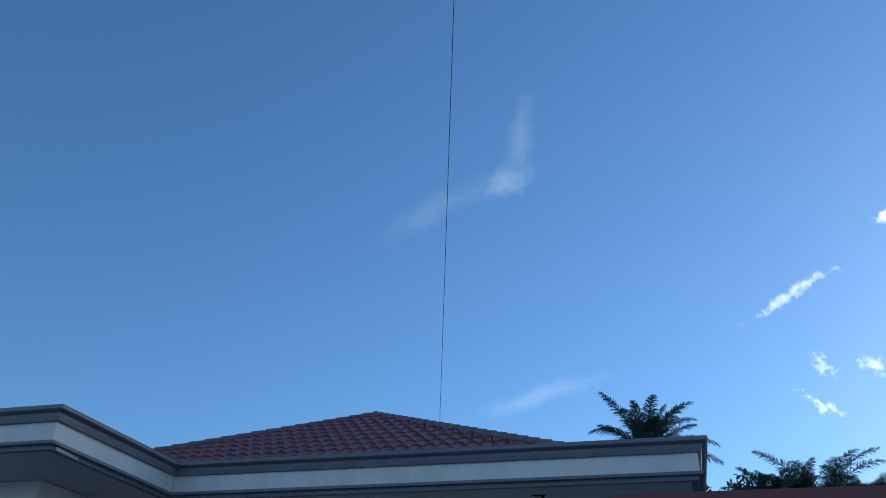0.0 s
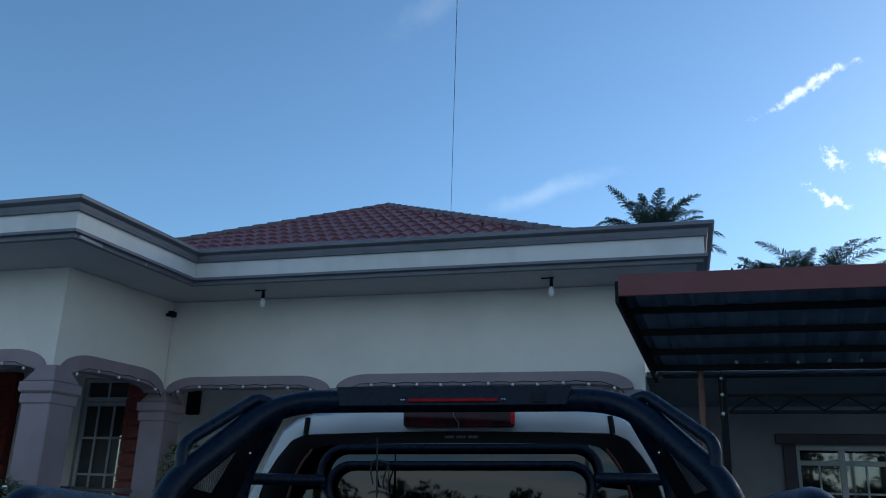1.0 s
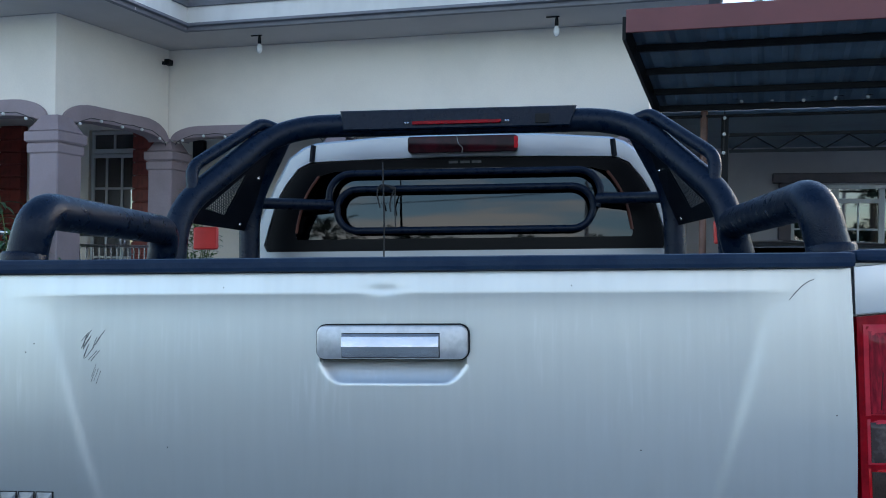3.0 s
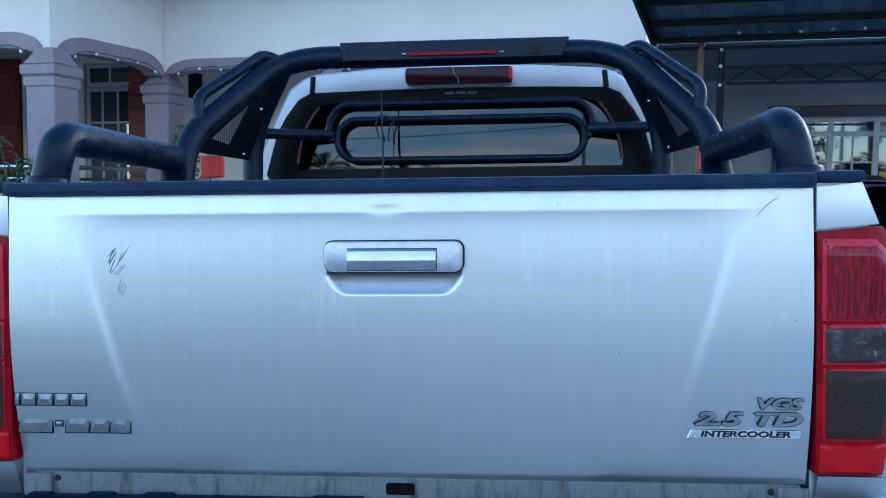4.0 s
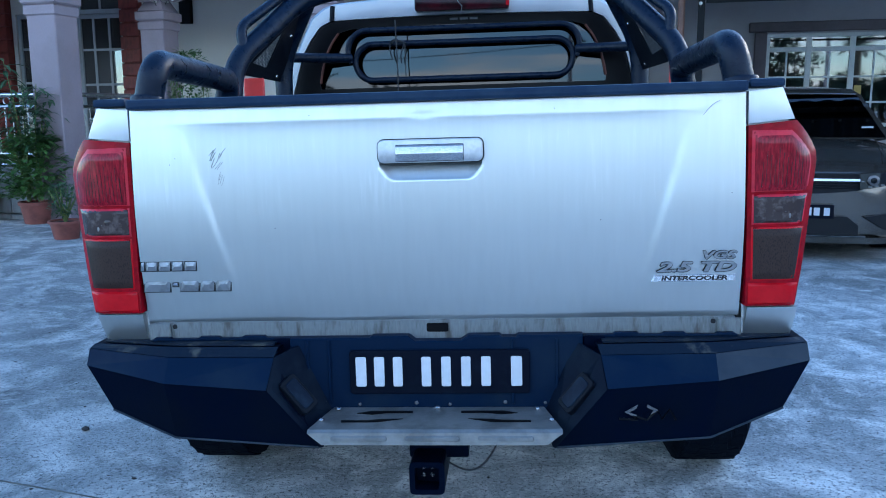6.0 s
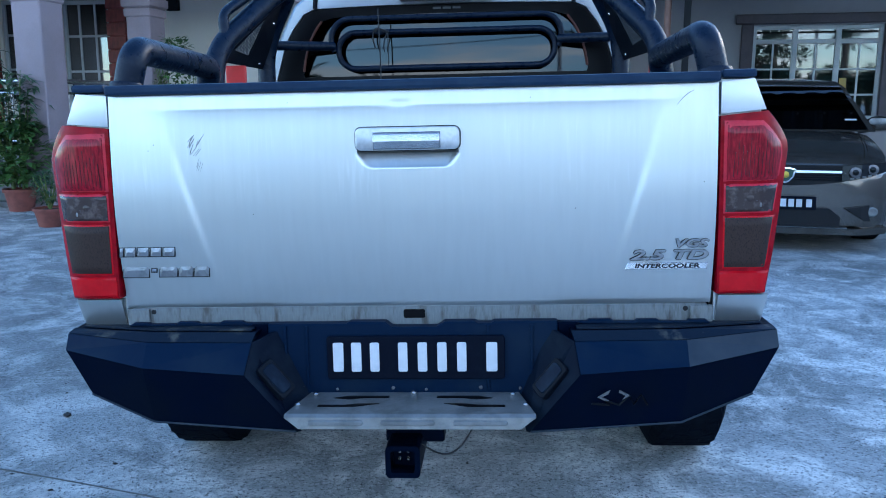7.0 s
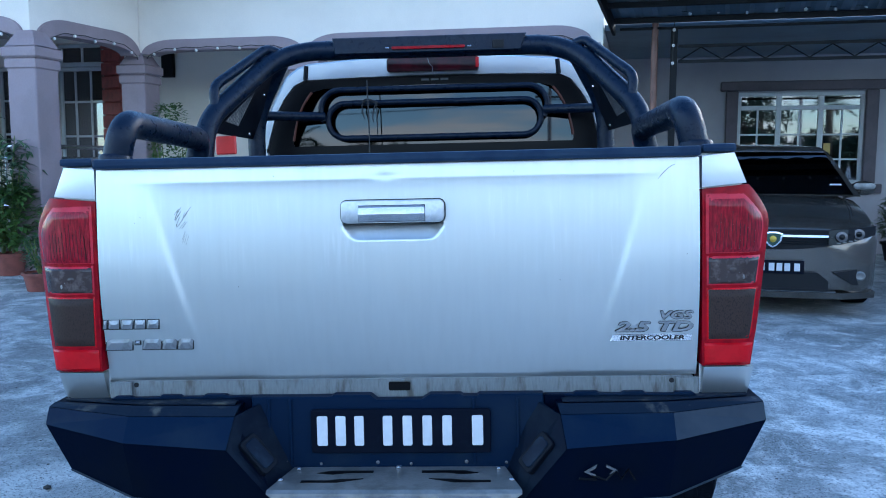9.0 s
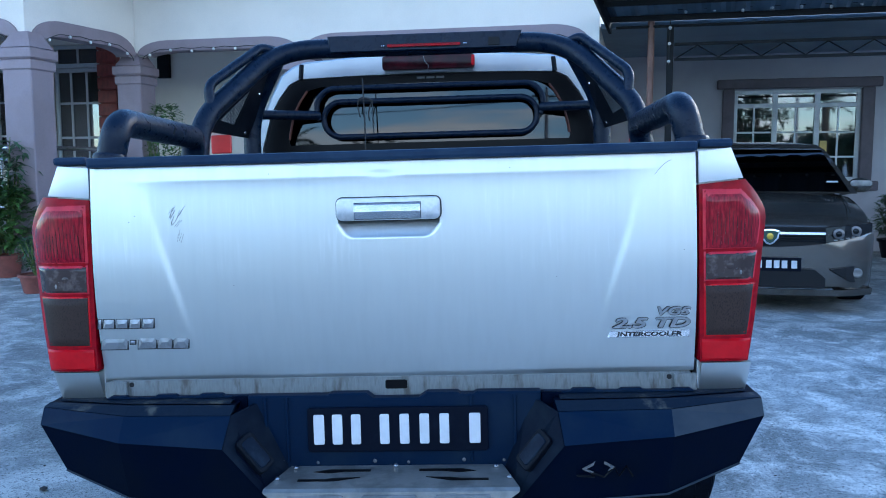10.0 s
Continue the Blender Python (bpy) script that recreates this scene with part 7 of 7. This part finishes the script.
def far(px, y1, z1, depth):
    """Move a point given at 26 m along the line of sight to another depth."""
    k = (depth + 1.34) / 27.34
    return 0.18 + (px - 0.18) * k, depth, 1.43 + (z1 + 0.05 - 1.43) * k


x, y, z = far(4.72, 26, 9.98, 38)
palm("palm_tree", x, y, z, 3.5, 2, 30, low=16, rise=56)
for fx, fz, depth, length, seed, count in ((8.75, 8.3, 45, 3.0, 8, 26), (10.1, 8.5, 44, 4.0, 5, 28), (11.5, 8.15, 46, 3.6, 12, 26), (9.4, 8.25, 49, 3.6, 15, 26)):
    x, y, z = far(fx, 26, fz, depth)
    palm("palm_tree", x, y, z, length, seed, count, low=-4, rise=62)


def tree_belt(name, x0, x1, y0, h0, h1, seed, label, count, trunks=6, base=0.6, leaf=0.15):
    """A belt of distant broadleaf trees: trunks, limbs and many small leaf clumps with gaps."""
    rnd = random.Random(seed)
    root = thing(name, label, "trees", kind="stuff")
    t, lv = bmesh.new(), bmesh.new()
    crowns = []
    n = trunks
    for k in range(n):
        x = x0 + (x1 - x0) * (k + rnd.uniform(0.2, 0.8)) / n
        h = rnd.uniform(h0, h1)
        y = y0 + rnd.uniform(-2, 2)
        tube(t, [(x, y, 0), (x + rnd.uniform(-0.4, 0.4), y, h * 0.5), (x + rnd.uniform(-0.8, 0.8), y, h * 0.85)], [0.3, 0.2, 0.08], 8)
        for j in range(6):
            c = Vector((x + rnd.uniform(-2.0, 2.0), y + rnd.uniform(-1.5, 1.5), h * rnd.uniform(base, 1.0)))
            tube(t, [(x, y, h * 0.45), (c.x * 0.5 + x * 0.5, y, (c.z + h * 0.45) / 2), c], [0.1, 0.06, 0.02], 5)
            crowns.append((c, rnd.uniform(0.8, 1.5)))
    for k in range(count):
        c, r = crowns[k % len(crowns)]
        d = Vector((rnd.gauss(0, 1), rnd.gauss(0, 1), rnd.gauss(0, 0.8)))
        p = c + d.normalized() * r * rnd.random() ** 0.4
        s = leaf * rnd.uniform(0.6, 1.35)
        a, bq = Vector((rnd.gauss(0, 1), rnd.gauss(0, 1), rnd.gauss(0, 1))).normalized(), Vector((rnd.gauss(0, 1), rnd.gauss(0, 1), rnd.gauss(0, 1))).normalized()
        v = [lv.verts.new(q) for q in (p - a * s, p + bq * s * 0.6, p + a * s, p - bq * s * 0.6)]
        lv.faces.new(v)
    part("trunks", t, BARK, root)
    part("leaves", lv, LEAF_PALM, root)


tree_belt("tree_belt", 12.0, 36, 51, 15.4, 16.1, 4, "dark belt of trees beyond the carport", 60000, 16)
tree_belt("tree_belt", -50, 1.2, -62, 5.6, 8.0, 14, "belt of trees across the street", 37000, 37, 0.25, 0.24)
tree_belt("tree_belt", 1.2, 13, -62, 2.8, 4.6, 15, "low scrub across the street", 12000, 12, 0.25, 0.20)
tree_belt("tree_belt", 13, 75, -62, 5.6, 8.0, 16, "belt of trees across the street beyond the scrub", 44000, 45, 0.25, 0.24)
for px, py, pz, pl, seed in ((-15.0, -58, 7.6, 3.4, 41), (-9.0, -60, 6.9, 3.0, 43), (12.5, -58, 7.4, 3.2, 47), (6.4, -60, 6.6, 2.8, 49)):
    palm("palm_tree", px, py, pz, pl, seed, 16, low=-10, rise=70)

# overhead service cable from a street pole to the roof
roof_end, street_end = Vector((-1.083, 12.94, 6.27)), Vector((4.15, -46.0, 9.75))
line = [roof_end.lerp(street_end, f) for f in [k / 20 for k in range(21)]]
single("overhead_cable", tube(bmesh.new(), line, 0.0036, 6), WIRE, "thin black overhead service cable to the roof", "cable")
pole = thing("utility_pole", "grey concrete utility pole with a cross arm", "pole", Matrix.Translation((4.15, -46.0, 0)))
part("shaft", tube(bmesh.new(), [(0, 0, 0), (0, 0, 10.0)], [0.17, 0.11], 14), GREY_WALL, pole, smooth=True)
part("cross_arm", boxed(-0.9, 0.9, -0.05, 0.05, 9.5, 9.62, 0.01), DARK_STEEL, pole)
for x in (-0.7, 0.0, 0.7):
    part("insulator", lathe(bmesh.new(), [(0.03, 0.0), (0.06, 0.05), (0.04, 0.09), (0.05, 0.14), (0.02, 0.18)], 10, Matrix.Translation((x, 0, 9.621 if x else 10.001))), DARK_STEEL, pole)
string = [Vector((x, -46.0, 9.45 - 1.1 * math.sin(math.pi * ((x - 4.15) % 38) / 38))) for x in range(-72, 80)]
single("street_cable", tube(bmesh.new(), string, 0.03, 5), WIRE, "black cable sagging along the street poles", "cable")

# ---- ground details ----


def joint(p0, p1, name, label):
    """A narrow sand-filled joint that wanders a little."""
    a, b = Vector((*p0, 0)), Vector((*p1, 0))
    side = Vector((-(b - a).y, (b - a).x, 0)).normalized()
    n = 60
    bm = bmesh.new()
    prev = None
    for i in range(n + 1):
        p = a.lerp(b, i / n)
        p = p + side * 0.008 * noise.noise(p * 2.0)
        w = 0.0010 + 0.0014 * abs(noise.noise(p * 9.0))
        z = 0.0068
        row = (bm.verts.new(p + side * w + Vector((0, 0, z))), bm.verts.new(p - side * w + Vector((0, 0, z))), bm.verts.new(p + side * w), bm.verts.new(p - side * w))
        if prev:
            bm.faces.new((prev[0], row[0], row[1], prev[1]))
            bm.faces.new((prev[0], prev[2], row[2], row[0]))
            bm.faces.new((prev[1], row[1], row[3], prev[3]))
        prev = row
    single(name, bm, JOINT_SAND, label, "joint", kind="structure")


joint((-4.6, 1.47), (0.6, 0.05), "pavement_joint", "dark narrow joint across the concrete")


def litter():
    """Small stones and dry leaf bits on the concrete."""
    rnd = random.Random(31)
    bm = bmesh.new()
    spots = [(-1.557, 1.131, 0.022), (-1.28, 0.49, 0.009), (-1.155, 0.70, 0.010)]
    for k in range(130):
        spots.append((rnd.uniform(-4.5, 4.0), rnd.uniform(-0.4, 4.5), rnd.uniform(0.003, 0.008)))
    for x, y, r in spots:
        bmesh.ops.create_icosphere(bm, subdivisions=1, radius=r, matrix=Matrix.Translation((x, y, r * 0.3 + 0.002)) @ pose(0, 0, 0, 0, 0, rnd.uniform(0, 180)) @ Matrix.Diagonal((1.2, 0.8, 0.28, 1)))
    single("grit", bm, SOIL, "scattered dark stones and leaf bits on concrete", "debris", kind="stuff")


litter()
